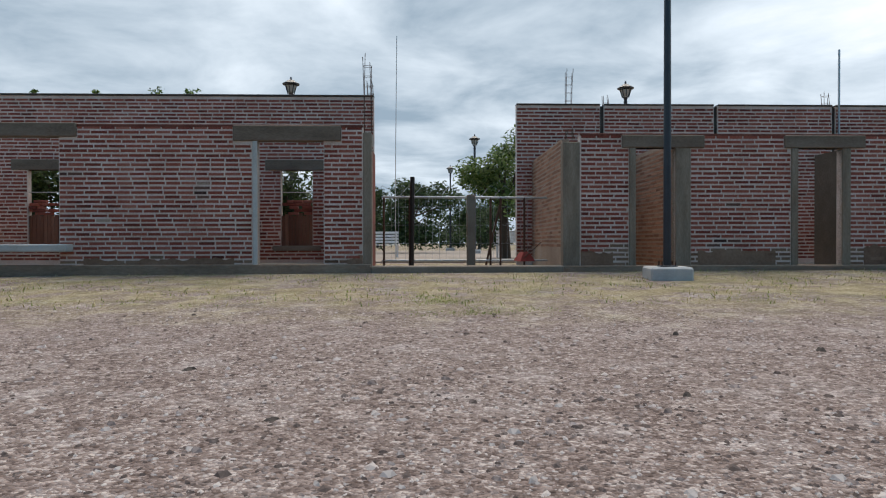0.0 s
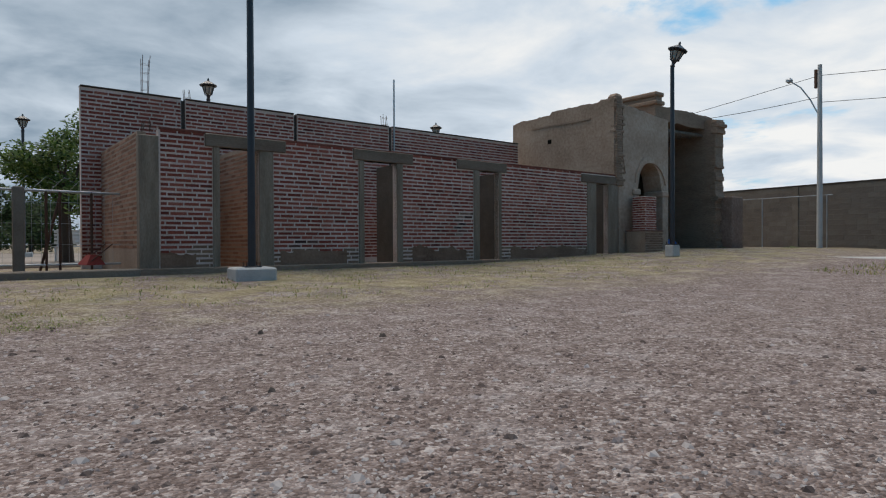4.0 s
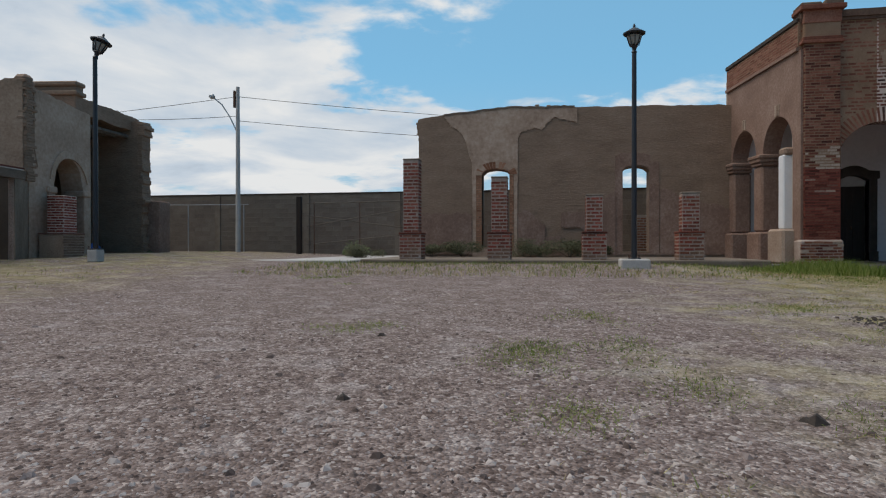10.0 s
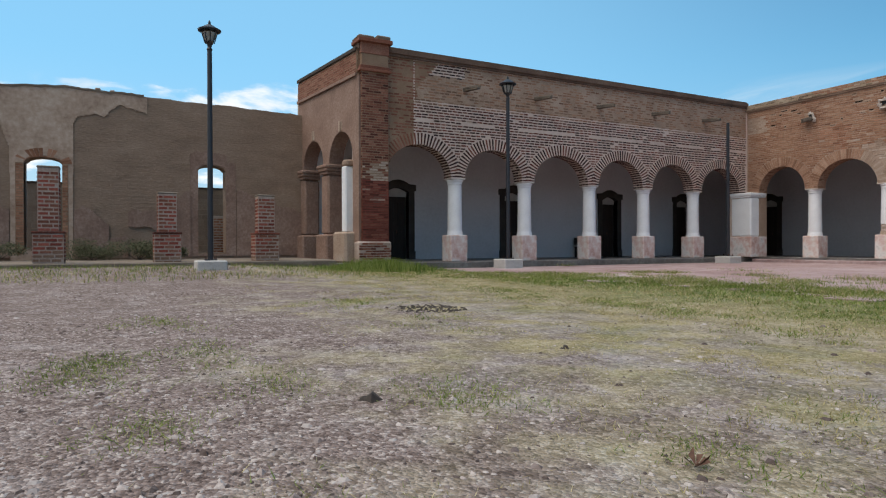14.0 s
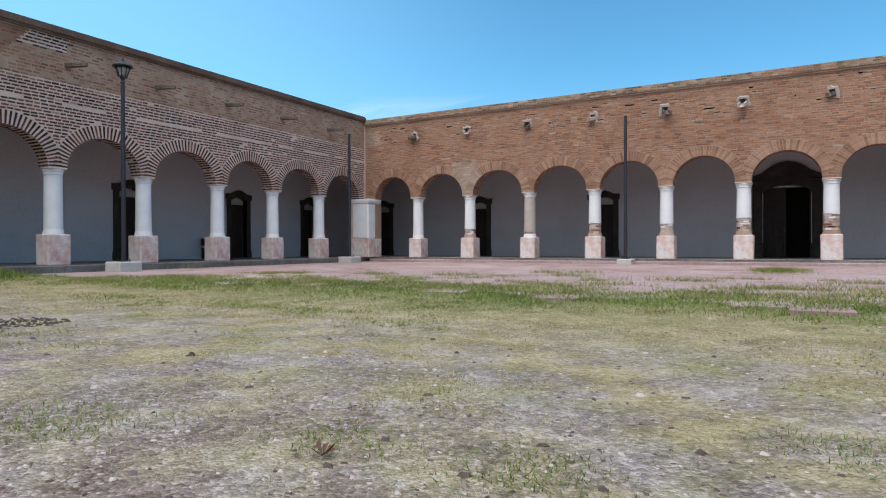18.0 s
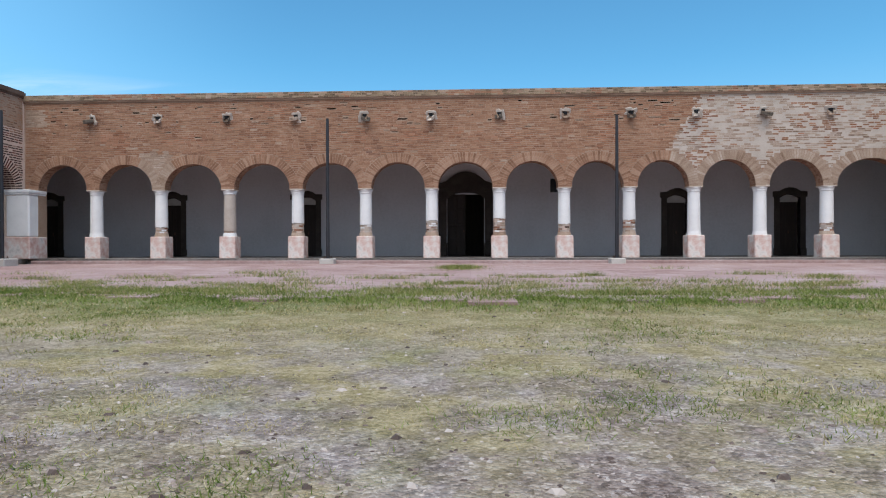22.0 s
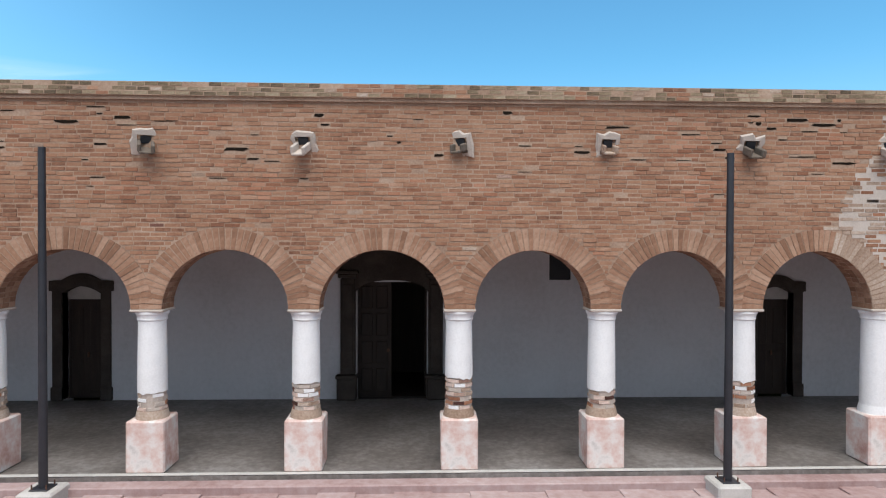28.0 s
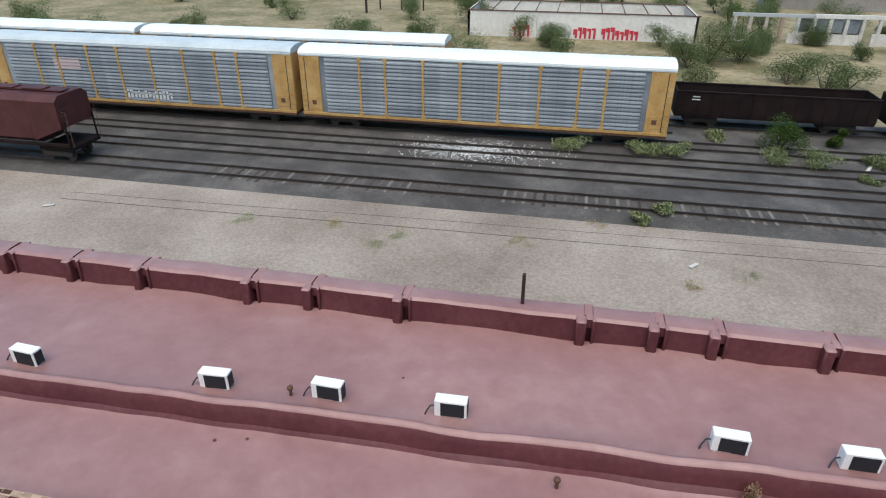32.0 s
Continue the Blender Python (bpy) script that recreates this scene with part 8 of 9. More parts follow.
for i, (x, y, a) in enumerate([(29.9, -46.6, 30), (-7.2, -46.95, 50), (-21.0, -65.0 + 1.6, 60)]):
    solid("litter", MB().box(-0.35 if i != 2 else -1.2, -0.12, 0, 0.3 if i != 2 else 1.2, 0.1, 0.06, 0.02), M_block, "pale scrap of rubbish on the ground", "litter", "scraps on the lot", at=pose(x, y, ZG + (0.02 if y > -52 else 0.18), 0, 0, a))
for y0, y1 in ((-49.2, -47.7), (-50.7, -48.7)):
    solid("ground_cable", MB().tube([(-30 + 6.0 * k, y0 + (y1 - y0) * k / 10 + 0.05 * math.sin(k * 1.7), 0.945) for k in range(11)], 0.025, 5), M_black, "thin black cable lying across the gravel lot", "cable", "cables on the lot")
pt = MB()
rr = random.Random(77)
for k in range(1600):
    x, y = rr.gauss(6.2, 2.4), rr.gauss(-61.3, 1.1)
    pt.box(x, y, 1.13, x + rr.uniform(0.03, 0.10), y + rr.uniform(0.03, 0.10), 1.13 + rr.uniform(0.02, 0.035))
tagged(part("spilled_lime", pt, M_paint_white), "white chips spilled over the ballast", "debris", kind="stuff")

# ---- beyond the railway ----
solid("dry_field", MB().add([(-300, -74.4, 0.98), (300, -74.4, 0.98), (300, -400, 1.0), (-300, -400, 1.0)], [(0, 3, 2, 1)]), M_dry, "dry yellow field with scattered scrub", "field", kind="structure")


def building(x, y, w, d, h, material, label, roof="flat", turn=0.0, wins=(), roof_m=None, name="house", group="far houses", bays=0, storeys=1):
    ob = thing(name, label, "building", group, at=pose(x, y, 1.0, 0, 0, turn))
    part("wall", MB().box(-w / 2, -d / 2, -0.2, w / 2, d / 2, h), material, ob)
    rm = roof_m or M_roof_grey
    if roof == "gable":
        part("roof", MB().add([(-w / 2 - 0.4, -d / 2 - 0.4, h), (w / 2 + 0.4, -d / 2 - 0.4, h), (w / 2 + 0.4, d / 2 + 0.4, h), (-w / 2 - 0.4, d / 2 + 0.4, h), (-w / 2 - 0.4, 0, h + d * 0.27), (w / 2 + 0.4, 0, h + d * 0.27)], [(0, 1, 5, 4), (2, 3, 4, 5), (1, 2, 5), (3, 0, 4), (3, 2, 1, 0)]), rm, ob)
    elif roof == "gable_y":
        part("roof", MB().add([(-w / 2 - 0.3, -d / 2 - 0.3, h), (w / 2 + 0.3, -d / 2 - 0.3, h), (w / 2 + 0.3, d / 2 + 0.3, h), (-w / 2 - 0.3, d / 2 + 0.3, h), (0, -d / 2 - 0.3, h + w * 0.22), (0, d / 2 + 0.3, h + w * 0.22)], [(0, 4, 5, 3), (1, 2, 5, 4), (0, 1, 4), (2, 3, 5), (3, 2, 1, 0)]), rm, ob)
    else:
        part("roof", MB().box(-w / 2 - 0.15, -d / 2 - 0.15, h, w / 2 + 0.15, d / 2 + 0.15, h + 0.35, 0.05), rm, ob)
    for st in range(storeys):
        for b in range(bays):
            u = -w / 2 + (b + 0.5) * w / bays
            z = (st + 0.35) * h / storeys
            wd = min(1.2, w / bays * 0.45)
            part("window", MB().box(u - wd / 2, d / 2 - 0.02, z, u + wd / 2, d / 2 + 0.05, z + min(1.8, h / storeys * 0.5)), M_grille, ob)
    return ob


# white walled ruin with graffiti
ww = thing("white_ruin", "white roofless warehouse wall with red graffiti", "building", at=pose(-0.4, -116, -0.2, 0, 0, 0))
part("wall", MB().box(-15.5, -6, 0, 15.5, -5.7, 4.6).box(-15.5, 5.7, 0, 15.5, 6, 4.6).box(-15.5, -6, 0, -15.2, 6, 4.6).box(15.2, -6, 0, 15.5, 6, 4.6), M_whitehouse, ww)
for k in range(11):
    part("roof_beam", MB().box(-15 + k * 3, -6.1, 4.68, -14.9 + k * 3, 6.0, 4.8), M_rust, ww)
part("ring_beam", MB().box(-15.7, 5.6, 4.6, 15.7, 6.1, 4.68).box(-15.7, -6.1, 4.6, 15.7, -5.6, 4.68), M_rust, ww)
rr = random.Random(3)
for cx, n in ((-5.5, 8), (-0.8, 5), (8, 4)):
    for k in range(n):
        u = cx + (k - n / 2) * 0.62
        hh = rr.uniform(0.9, 1.6)
        g = MB().box(u, 6.01, 1.3, u + 0.30, 6.05, 1.3 + hh).box(u, 6.011, 1.3 + hh * rr.uniform(0.4, 0.9), u + 0.56, 6.051, 1.62 + hh * 0.8)
        part("graffiti_mark", g, M_graf_red, ww, "red spray-painted mark")
# colonnaded white ruin
wc = thing("white_colonnade", "white ruined wall with window openings and posts", "building", at=pose(-31.0, -113, 0.3, 0, 0, 0)) 
for k in range(11):
    part("post", MB().box(-10 + k * 1.98, -0.2, 0, -9.6 + k * 1.98, 0.2, 4.0), M_whitehouse if k < 6 else M_town, wc)
part("beam", MB().box(-10.2, -0.25, 4.0, 0.2, 0.25, 4.5), M_whitehouse, wc)
part("beam", MB().box(0.2, -0.25, 4.0, 10.4, 0.25, 4.4), M_town, wc, "stained grey stretch of the beam")
part("low_wall", MB().box(-10, -0.15, 0, -7.2, 0.15, 2.2).box(-5.6, -0.15, 0, 3, 0.15, 2.0).box(5, -0.15, 0, 10, 0.15, 1.0), M_whitehouse, wc)
for k in range(4):
    part("louvre", MB().box(-5.4 + k * 1.98, -0.05, 2.2, -4.0 + k * 1.98, 0.05, 3.9), M_panel, wc)
# big ruined shed and mill on the east
sd = thing("open_shed", "dark open-sided steel shed with a rusty roof", "building", at=pose(104.5, -168, 0.0, 0, 0, 6))
part("roof", MB().box(-16, -9, 8.2, 16, 9, 8.7), M_wood_dark, sd)
part("back_wall", MB().box(-15.5, -9, 0, 15.5, -8.7, 8.2), M_wood_dark, sd)
for k in range(9):
    for y in (-8.5, 8.5):
        part("column", MB().box(-15 + k * 3.75 - 0.2, y - 0.2, 0, -15 + k * 3.75 + 0.2, y + 0.2, 8.2), M_rust, sd)
part("truss", MB().box(-15.5, 8.3, 6.6, 15.5, 8.6, 6.9), M_rust, sd)
building(122, -148, 24, 14, 6.6, M_beige, "long beige brick workshop with large window openings", "flat", 12, bays=6, name="workshop", group="mill buildings")
building(218, -245, 36, 16, 14.5, M_beige, "tall beige mill building with a pitched roof", "gable", 20, bays=6, storeys=3, name="mill", group="mill buildings")
building(212, -268, 26, 16, 19, M_whitehouse, "white mill tower with a pitched dark roof", "gable", 20, bays=4, storeys=4, name="mill", group="mill buildings")
building(176, -232, 16, 16, 9.5, M_whitehouse, "white gabled mill wing", "gable_y", 20, bays=2, storeys=2, name="mill", group="mill buildings")
building(144, -222, 24, 12, 6.5, M_beige, "low mill wing with a pitched dark roof", "gable", 10, bays=4, name="mill", group="mill buildings")
building(152, -246, 13, 8, 12, M_orange, "orange plastered building behind the mill", "flat", 5, bays=2, storeys=2, name="house", group="mill buildings")
# tank and water tower
tk = thing("red_tank", "squat rust-red storage tank", "tank", at=pose(-12, -180, 1.0))
part("shell", MB().cyl((0, 0, 0), (0, 0, 3.8), 6.8, 6.8, 28), M_tank, tk)
part("lid", MB().cyl((0, 0, 3.8), (0, 0, 4.5), 6.9, 1.0, 28), M_tank, tk)
wt = thing("water_tower", "rusty water tower with a slim tank and ladder cage", "water tower", at=pose(-17.5, -172, -4.5))
part("column", MB().cyl((0, 0, 0), (0, 0, 17.5), 0.48, 0.45, 12), M_rust, wt)
part("tank", MB().lathe([(0.45, 16.9), (1.25, 18.2), (1.25, 22.9), (1.1, 23.2), (0.25, 23.3), (0.22, 25.2)], 16), M_rust, wt)
for k in range(4):
    part("cage_post", MB().box(1.7 + 1.0 * (k % 2), -0.6 + 1.1 * (k // 2), 12.6, 1.8 + 1.0 * (k % 2), -0.5 + 1.1 * (k // 2), 25.2), M_rust, wt)
for k in range(9):
    part("cage_hoop", MB().box(1.65, -0.65, 13.0 + 1.5 * k, 2.85, 0.65, 13.1 + 1.5 * k), M_rust, wt)
part("gallery", MB().lathe([(0.4, 13.6), (1.75, 13.6), (1.75, 13.8), (0.4, 13.8)], 16).lathe([(1.65, 15.0), (1.75, 15.0), (1.75, 15.15), (1.65, 15.15)], 16), M_rust, wt)
part("ladder", MB().box(0.6, -0.25, 0, 0.7, 0.25, 15), M_rust, wt)
# roadside sign, pylons, poles
sg = thing("roadside_sign", "green roadside billboard on a tall post", "sign", at=pose(-69.6, -330, -4.0))
part("post", MB().cyl((0, 0, 0), (0, 0, 22), 0.5, 0.5, 8), M_steel, sg)
part("panel", MB().box(-5, 0.5, 20, 5, 0.8, 23.5), M_signgreen, sg)
part("lettering_bars", MB().box(-4, 0.82, 21.4, 4, 0.86, 22.3), M_paint_white, sg)
for i, (x, y, h) in enumerate([(-96.3, -330, 23), (-53, -126, 9.3)]):
    m = thing("lattice_mast", "slim steel lattice mast", "mast", "lattice masts", at=pose(x, y, 1.0))
    for a in range(4):
        c, s = math.cos(a * 1.5708 + 0.78), math.sin(a * 1.5708 + 0.78)
        part("leg", MB().cyl((c * 1.4, s * 1.4, 0), (c * 0.5, s * 0.5, h), 0.12, 0.1, 5), M_steel if i == 0 else M_black, m)
    for k in range(int(h / 3)):
        r0 = 1.4 - 0.9 * k * 3 / h
        part("brace", MB().tube([(r0 * 0.7, r0 * 0.7, k * 3), (-r0 * 0.65, r0 * 0.65, k * 3 + 3), (-r0 * 0.65, -r0 * 0.65, k * 3), (r0 * 0.65, -r0 * 0.65, k * 3 + 3)], 0.07, 4), M_steel if i == 0 else M_black, m)
for i, (x, y, h) in enumerate([(36, -128, 11), (-62, -150, 14), (30, -200, 11), (-12, -220, 12), (60, -230, 12), (-40, -210, 11), (4, -270, 14), (-75, -250, 12)]):
    p = thing("power_pole", "dark wooden power pole", "utility pole", "far power poles", at=pose(x, y, 1.0))
    part("shaft", MB().cyl((0, 0, 0), (0, 0, h), 0.22, 0.16, 7), M_wood_dark, p)
    part("crossarm", MB().box(-1.2, -0.1, h - 0.8, 1.2, 0.1, h - 0.6), M_wood_dark, p)
fr = thing("swing_frame", "dark steel frame standing in the dry field", "frame", at=pose(31, -133, 1.0))
for k in range(3):
    part("post", MB().cyl((-4 + k * 4, 0, 0), (-4 + k * 4, 0, 5), 0.15, 0.15, 6), M_wood_dark, fr)
part("crossbar", MB().cyl((-4, 0, 5), (4, 0, 5), 0.15, 0.15, 6), M_wood_dark, fr)
# town
rt = random.Random(17)
for i in range(46):
    x, y = rt.uniform(-190, 120), rt.uniform(-320, -195)
    if -30 < x < 0 and y > -200:
        continue
    building(x, y, rt.uniform(9, 22), rt.uniform(7, 12), rt.uniform(3.2, 6.0), (M_town, M_town, M_town, M_beige)[i % 4], "distant low town house in pale plaster", "flat" if i % 3 else "gable", rt.uniform(-20, 20), bays=3, roof_m=M_whitehouse if i % 2 else M_roof_grey)
building(-100, -215, 46, 20, 4.6, M_town, "long pale industrial shed", "flat", -12, bays=6, roof_m=M_roof_grey, name="warehouse")
building(-47.5, -152, 28, 8, 3.2, M_shed_grey, "grey warehouse with a low pale roof", "gable", -5, bays=0, roof_m=M_roof_grey, name="warehouse")
building(-150, -235, 60, 22, 5, M_town, "long pale industrial shed", "flat", -8, bays=8, roof_m=M_carroof, name="warehouse")
for i in range(26):
    x, y = rt.uniform(-60, 60), rt.uniform(-225, -185)
    c = thing("parked_car", "small distant parked car", "car", "far parked cars", at=pose(x, y, 1.0, 0, 0, rt.uniform(-20, 20)))
    part("body", MB().box(-2.1, -0.85, -0.1, 2.1, 0.85, 0.95, 0.15), (M_paint_white, M_red, M_blue, M_steel)[i % 4], c)
    part("cabin", MB().box(-1.1, -0.75, 0.95, 1.0, 0.75, 1.5, 0.2), M_grille, c)
# scrub and town trees
for i in range(150):
    x, y = rt.uniform(-75, 85), -77 - 105 * rt.random() ** 1.4
    if -17 < x < 16 and -123 < y < -108:
        continue
    h = rt.uniform(1.8, 4.6)
    bush(x, y, 1.0, h * rt.uniform(0.6, 0.95), h, "dusty green mesquite scrub in the field", 300 + i, 2300, 0.11, M_leaf_dust, "field scrub")
for i, (x, y, h) in enumerate([(-19.5, -99, 4.6), (-15.5, -97, 5.2), (-12.8, -94, 4.4), (3, -104, 3.2), (26, -150, 9), (20, -152, 8), (-30, -112, 4), (-41, -108, 4), (-23, -104, 3.6), (16, -120, 5), (52, -150, 8), (60, -160, 9), (-54, -120, 5)]):
    bush(x, y, 1.0, h * 0.8, h, "large dusty mesquite bush", 400 + i, 8500, 0.095, M_leaf_dust, "large mesquite")
for i in range(230):
    x, y = rt.uniform(-230, 190), -190 - 150 * rt.random() ** 1.3
    tree(x, y, 1.0, rt.uniform(6.5, 13.5), rt.uniform(3.8, 6.8), "distant green town tree", 500 + i, 1080, 0.42, (M_leaf_far, M_leaf_pale, M_leaf_haze, M_leaf_far)[i % 4], 0.1, "town trees", clumps=11)

for i in range(46):
    x, y = rt.uniform(-125, 90), rt.uniform(-192, -135)
    if -24 < x < -5 or (-70 < x < -28 and y > -184):
        continue
    tree(x, y, 1.0, rt.uniform(3.2, 6.5), rt.uniform(2.0, 3.6), "green tree at the edge of the town", 900 + i, 2300, 0.22, (M_leaf_far, M_leaf_dust, M_leaf_pale, M_leaf_far)[i % 4], 0.05, "town edge trees", clumps=11)


def cypress(x, y, h, seed, label="tall dark pointed cypress"):
    rr = random.Random(seed)
    ob = thing("cypress", label, "tree", "cypresses", at=pose(x, y, 1.0))
    cr = MB()
    for k in range(18):
        t = k / 17
        leaf_cloud(cr, (rr.gauss(0, 0.1), 0, h * (0.10 + 0.87 * t)), (h * 0.10 * (1.1 - t) + 0.15) * rr.uniform(0.85, 1.15), 100, 0.36, rr, 1.7)
    part("trunk", MB().cyl((0, 0, 0), (0, 0, h * 0.8), 0.25, 0.08, 6), M_bark, ob)
    part("crown", cr, M_leaf_dark, ob)


for i, (x, y, h) in enumerate([(104, -190, 18.5), (108, -192, 15), (99, -188, 13), (66, -215, 13), (12, -245, 17), (5, -250, 18), (-6, -250, 23), (2, -255, 15), (16, -180, 12), (-130, -260, 18), (-134, -262, 17), (-150, -280, 20), (-118, -300, 19), (-96, -300, 18), (34, -300, 16), (-60, -310, 20)]):
    cypress(x, y, h, 700 + i)
for i, (x, y) in enumerate([(112, -190), (72, -170), (58, -172)]):
    ob = thing("palm", "shaggy green palm tree", "tree", "palms", at=pose(x, y, 1.0))
    part("trunk", MB().cyl((0, 0, 0), (0.3, 0, 8.5), 0.5, 0.4, 8), M_bark, ob)
    cr = MB()
    leaf_cloud(cr, (0.3, 0, 9), 3.0, 160, 1.1, random.Random(i), 0.7)
    part("crown", cr, M_leaf_dust, ob)
# far woods and hills, with distance haze painted into their colours
wd = MB()
rw = random.Random(23)
for k in range(1300):
    x, y = rw.uniform(-620, 520), rw.uniform(-820, -330)
    leaf_cloud(wd, (x, y, rw.uniform(3, 12)), rw.uniform(3.5, 7), 40, 1.7, rw)
fh = MB()
for k in range(150):
    x, y = rw.uniform(-560, 480), rw.uniform(-760, -330)
    w2, h2 = rw.uniform(6, 18), rw.uniform(4, 7.5)
    fh.box(x - w2, y - 6, 0.5, x + w2, y + 6, h2, 0.2)
tagged(part("far_houses", fh, M_town), "far pale houses among the trees", "houses", kind="stuff")
tagged(part("far_woods", wd, M_leaf_haze), "dark far belt of trees beyond the town, haze in its colour", "trees", kind="stuff")
hl = MB()
n = 90
for i in range(n + 1):
    x = -2600 + 5200 * i / n
    hl.v += [(x, -3600, -5), (x, -3600, 10 + 44 * max(0, noise.noise((x * 0.0022, 1, 1)) + 0.15) + 12 * noise.noise((x * 0.008, 4, 1)))]
hl.f += [(2 * i, 2 * i + 1, 2 * i + 3, 2 * i + 2) for i in range(n)]
solid("backdrop_hills", hl, M_hill, "far hills on the horizon, pale blue haze in their colour", "hills", kind="structure")

# ---- ground ----
def ground_z(x, y):
    """Level yard, rising gently to the ruins in the north and east."""
    z = 0.04
    z += 0.22 * min(1.0, max(0.0, (y - 6.0) / 7.0))
    z += 0.30 * min(1.0, max(0.0, (x - 9.0) / 9.0)) * min(1.0, max(0.0, (y + 9.0) / 6.0))
    z += 0.062 * min(1.0, max(0.0, (-y - 6.3) / 2.4)) - 0.035 * min(1.0, max(0.0, (-y - 9.4) / 0.8))
    r = math.hypot(x, y)
    z += 0.012 * noise.noise((x * 0.5, y * 0.5, 0)) * min(1, r / 6)
    if y < -30:
        z = 0.1 + 0.55 * min(1.0, (-30 - y) / 6.0)
    return z


def axis_steps(far, near, step):
    out, v = [], 0.0
    while v < near:
        out.append(v); v += step
    while v < far:
        out.append(v); step *= 1.22; v += step
    return sorted({-q for q in out} | set(out))


gx, gy = axis_steps(4200, 30, 0.75), axis_steps(4200, 40, 0.75)
gv = [(x, y, ground_z(x, y)) for y in gy for x in gx]
nx = len(gx)
gf = [(j * nx + i, j * nx + i + 1, (j + 1) * nx + i + 1, (j + 1) * nx + i) for j in range(len(gy) - 1) for i in range(nx - 1)]
solid("ground", MB().add(gv, gf), M_ground, "courtyard of mauve gravel and dry meadow", "ground", kind="structure", smooth=True)
solid("gravel_lot", MB().add([(-260, -33.3, 0.86), (260, -33.3, 0.86), (260, -51.3, 0.97), (-260, -51.3, 0.97)], [(0, 3, 2, 1)]), M_lot, "wide brownish gravel lot beside the railway", "ground", kind="structure")

# paved terrace in slabs before the arcades
def pave_edge(x):
    return -8.35 - 0.95 * min(1.0, max(0.0, (x - 3.0) / 4.0)) + max(0.0, x - 7.0) * 0.22


pv = tagged(new("pavement_terrace"), "pink concrete terrace with grass in its joints", "pavement", kind="structure")
part("bedding", MB().box(-16.4, -23.6, 0.0, 17.3, -9.5, 0.085).box(-16.4, -9.5, 0.0, 4.0, -8.6, 0.085).box(11.5, -9.5, 0.0, 17.3, -6.6, 0.085), M_pave, pv)
def lay_slabs():
    rr = random.Random(2)
    meshes = {}
    k = 0
    rest = MB()
    W, H = 0.61, 0.64
    for i in range(56):
        x0, x1 = -16.4 + i * W, min(-16.4 + (i + 1) * W, 17.3)
        for j in range(26):
            y1 = -23.55 + (j + 1) * H - (H * 0.5 if i % 2 else 0)
            ym = y1 - H / 2
            if x1 - x0 < 0.3 or ym - H / 2 < -23.58 or ym > pave_edge((x0 + x1) / 2) + rr.uniform(0.0, 0.6):
                continue
            z = 0.115 + rr.uniform(-0.003, 0.003)
            key = round(x1 - x0, 2)
            if key not in meshes:
                meshes[key] = MB().box(-key / 2 + 0.0015, -H / 2 + 0.0015, -0.06, key / 2 - 0.0015, H / 2 - 0.0015, 0.0, 0.003).mesh("slab")
                meshes[key].materials.append(M_pave)
            if -5.2 < x0 < 4.8 and ym > -15.2 and k < 300:
                part("slab", meshes[key], None, pv, at=pose((x0 + x1) / 2, ym, z, rr.uniform(-0.12, 0.12), rr.uniform(-0.12, 0.12), 0))
                k += 1
            else:
                rest.box(x0 + 0.0015, ym - H / 2 + 0.0015, z - 0.06, x1 - 0.0015, ym + H / 2 - 0.0015, z, 0.003)
    tagged(part("slabs", rest, M_pave, pv), kind="stuff")
LATE.append(lay_slabs)


# gravel, stones and grass
def stone_geo(mb, x, y, z, r, rr):
    a = rr.uniform(0, 3.14)
    c, s = math.cos(a) * r, math.sin(a) * r
    h = r * rr.uniform(0.35, 0.7)
    q = rr.uniform(0.6, 1.0)
    mb.add([(x + c, y + s, z), (x - s * q, y + c * q, z), (x - c, y - s, z), (x + s * q, y - c * q, z), (x + c * 0.4, y + s * 0.5, z + h), (x - c * 0.5, y - s * 0.3, z + h * 0.9)],
           [(0, 1, 4), (1, 5, 4), (1, 2, 5), (2, 3, 5), (3, 4, 5), (3, 0, 4)])


rr = random.Random(11)
gr = MB()
for k in range(72000):
    d = 1.6 + 9.5 * rr.random() ** 1.5
    a = rr.uniform(-0.5, 2 * math.pi - 0.5)
    x, y = -d * math.sin(a), d * math.cos(a)
    if y < -0.5 - 0.1 * x and rr.random() < 0.75:
        continue
    if y > 6.8:
        continue
    stone_geo(gr, x, y, ground_z(x, y) - 0.004, rr.uniform(0.006, 0.020) * (1 if rr.random() < 0.94 else 1.8), rr)
tagged(part("gravel", gr, M_stones), "loose grey-brown gravel on the courtyard", "gravel", kind="stuff")
for i, (x, y, r) in enumerate([(2.92, -1.13, 0.075), (2.99, 1.02, 0.05), (3.7, -2.96, 0.05), (0.9, 3.2, 0.04), (-1.0, 2.6, 0.045), (2.2, 4.6, 0.05), (5.1, 1.4, 0.05), (-1.9, 3.6, 0.05), (1.4, 5.3, 0.05), (-3.2, -3.0, 0.04)]):
    mb = MB()
    stone_geo(mb, 0, 0, 0, r, random.Random(i))
    stone_geo(mb, r * 0.2, 0.02, 0, r * 0.8, random.Random(i + 50))
    solid("stone", mb, M_stone, "dark loose stone lying on the ground", "stone", "loose stones", at=pose(x, y, ground_z(x, y) - 0.005))
lf = MB()
for k in range(9):
    a = k * 0.7
    lf.add([(0, 0, 0.005), (0.05 * math.cos(a), 0.05 * math.sin(a), 0.02 + 0.02 * (k % 3)), (0.04 * math.cos(a + 0.5), 0.04 * math.sin(a + 0.5), 0.035)], [(0, 1, 2)])
solid("dead_leaf", lf, M_rust, "curled brown dead leaf on the ground", "leaf", at=pose(1.49, -1.75, ground_z(1.49, -1.75)))


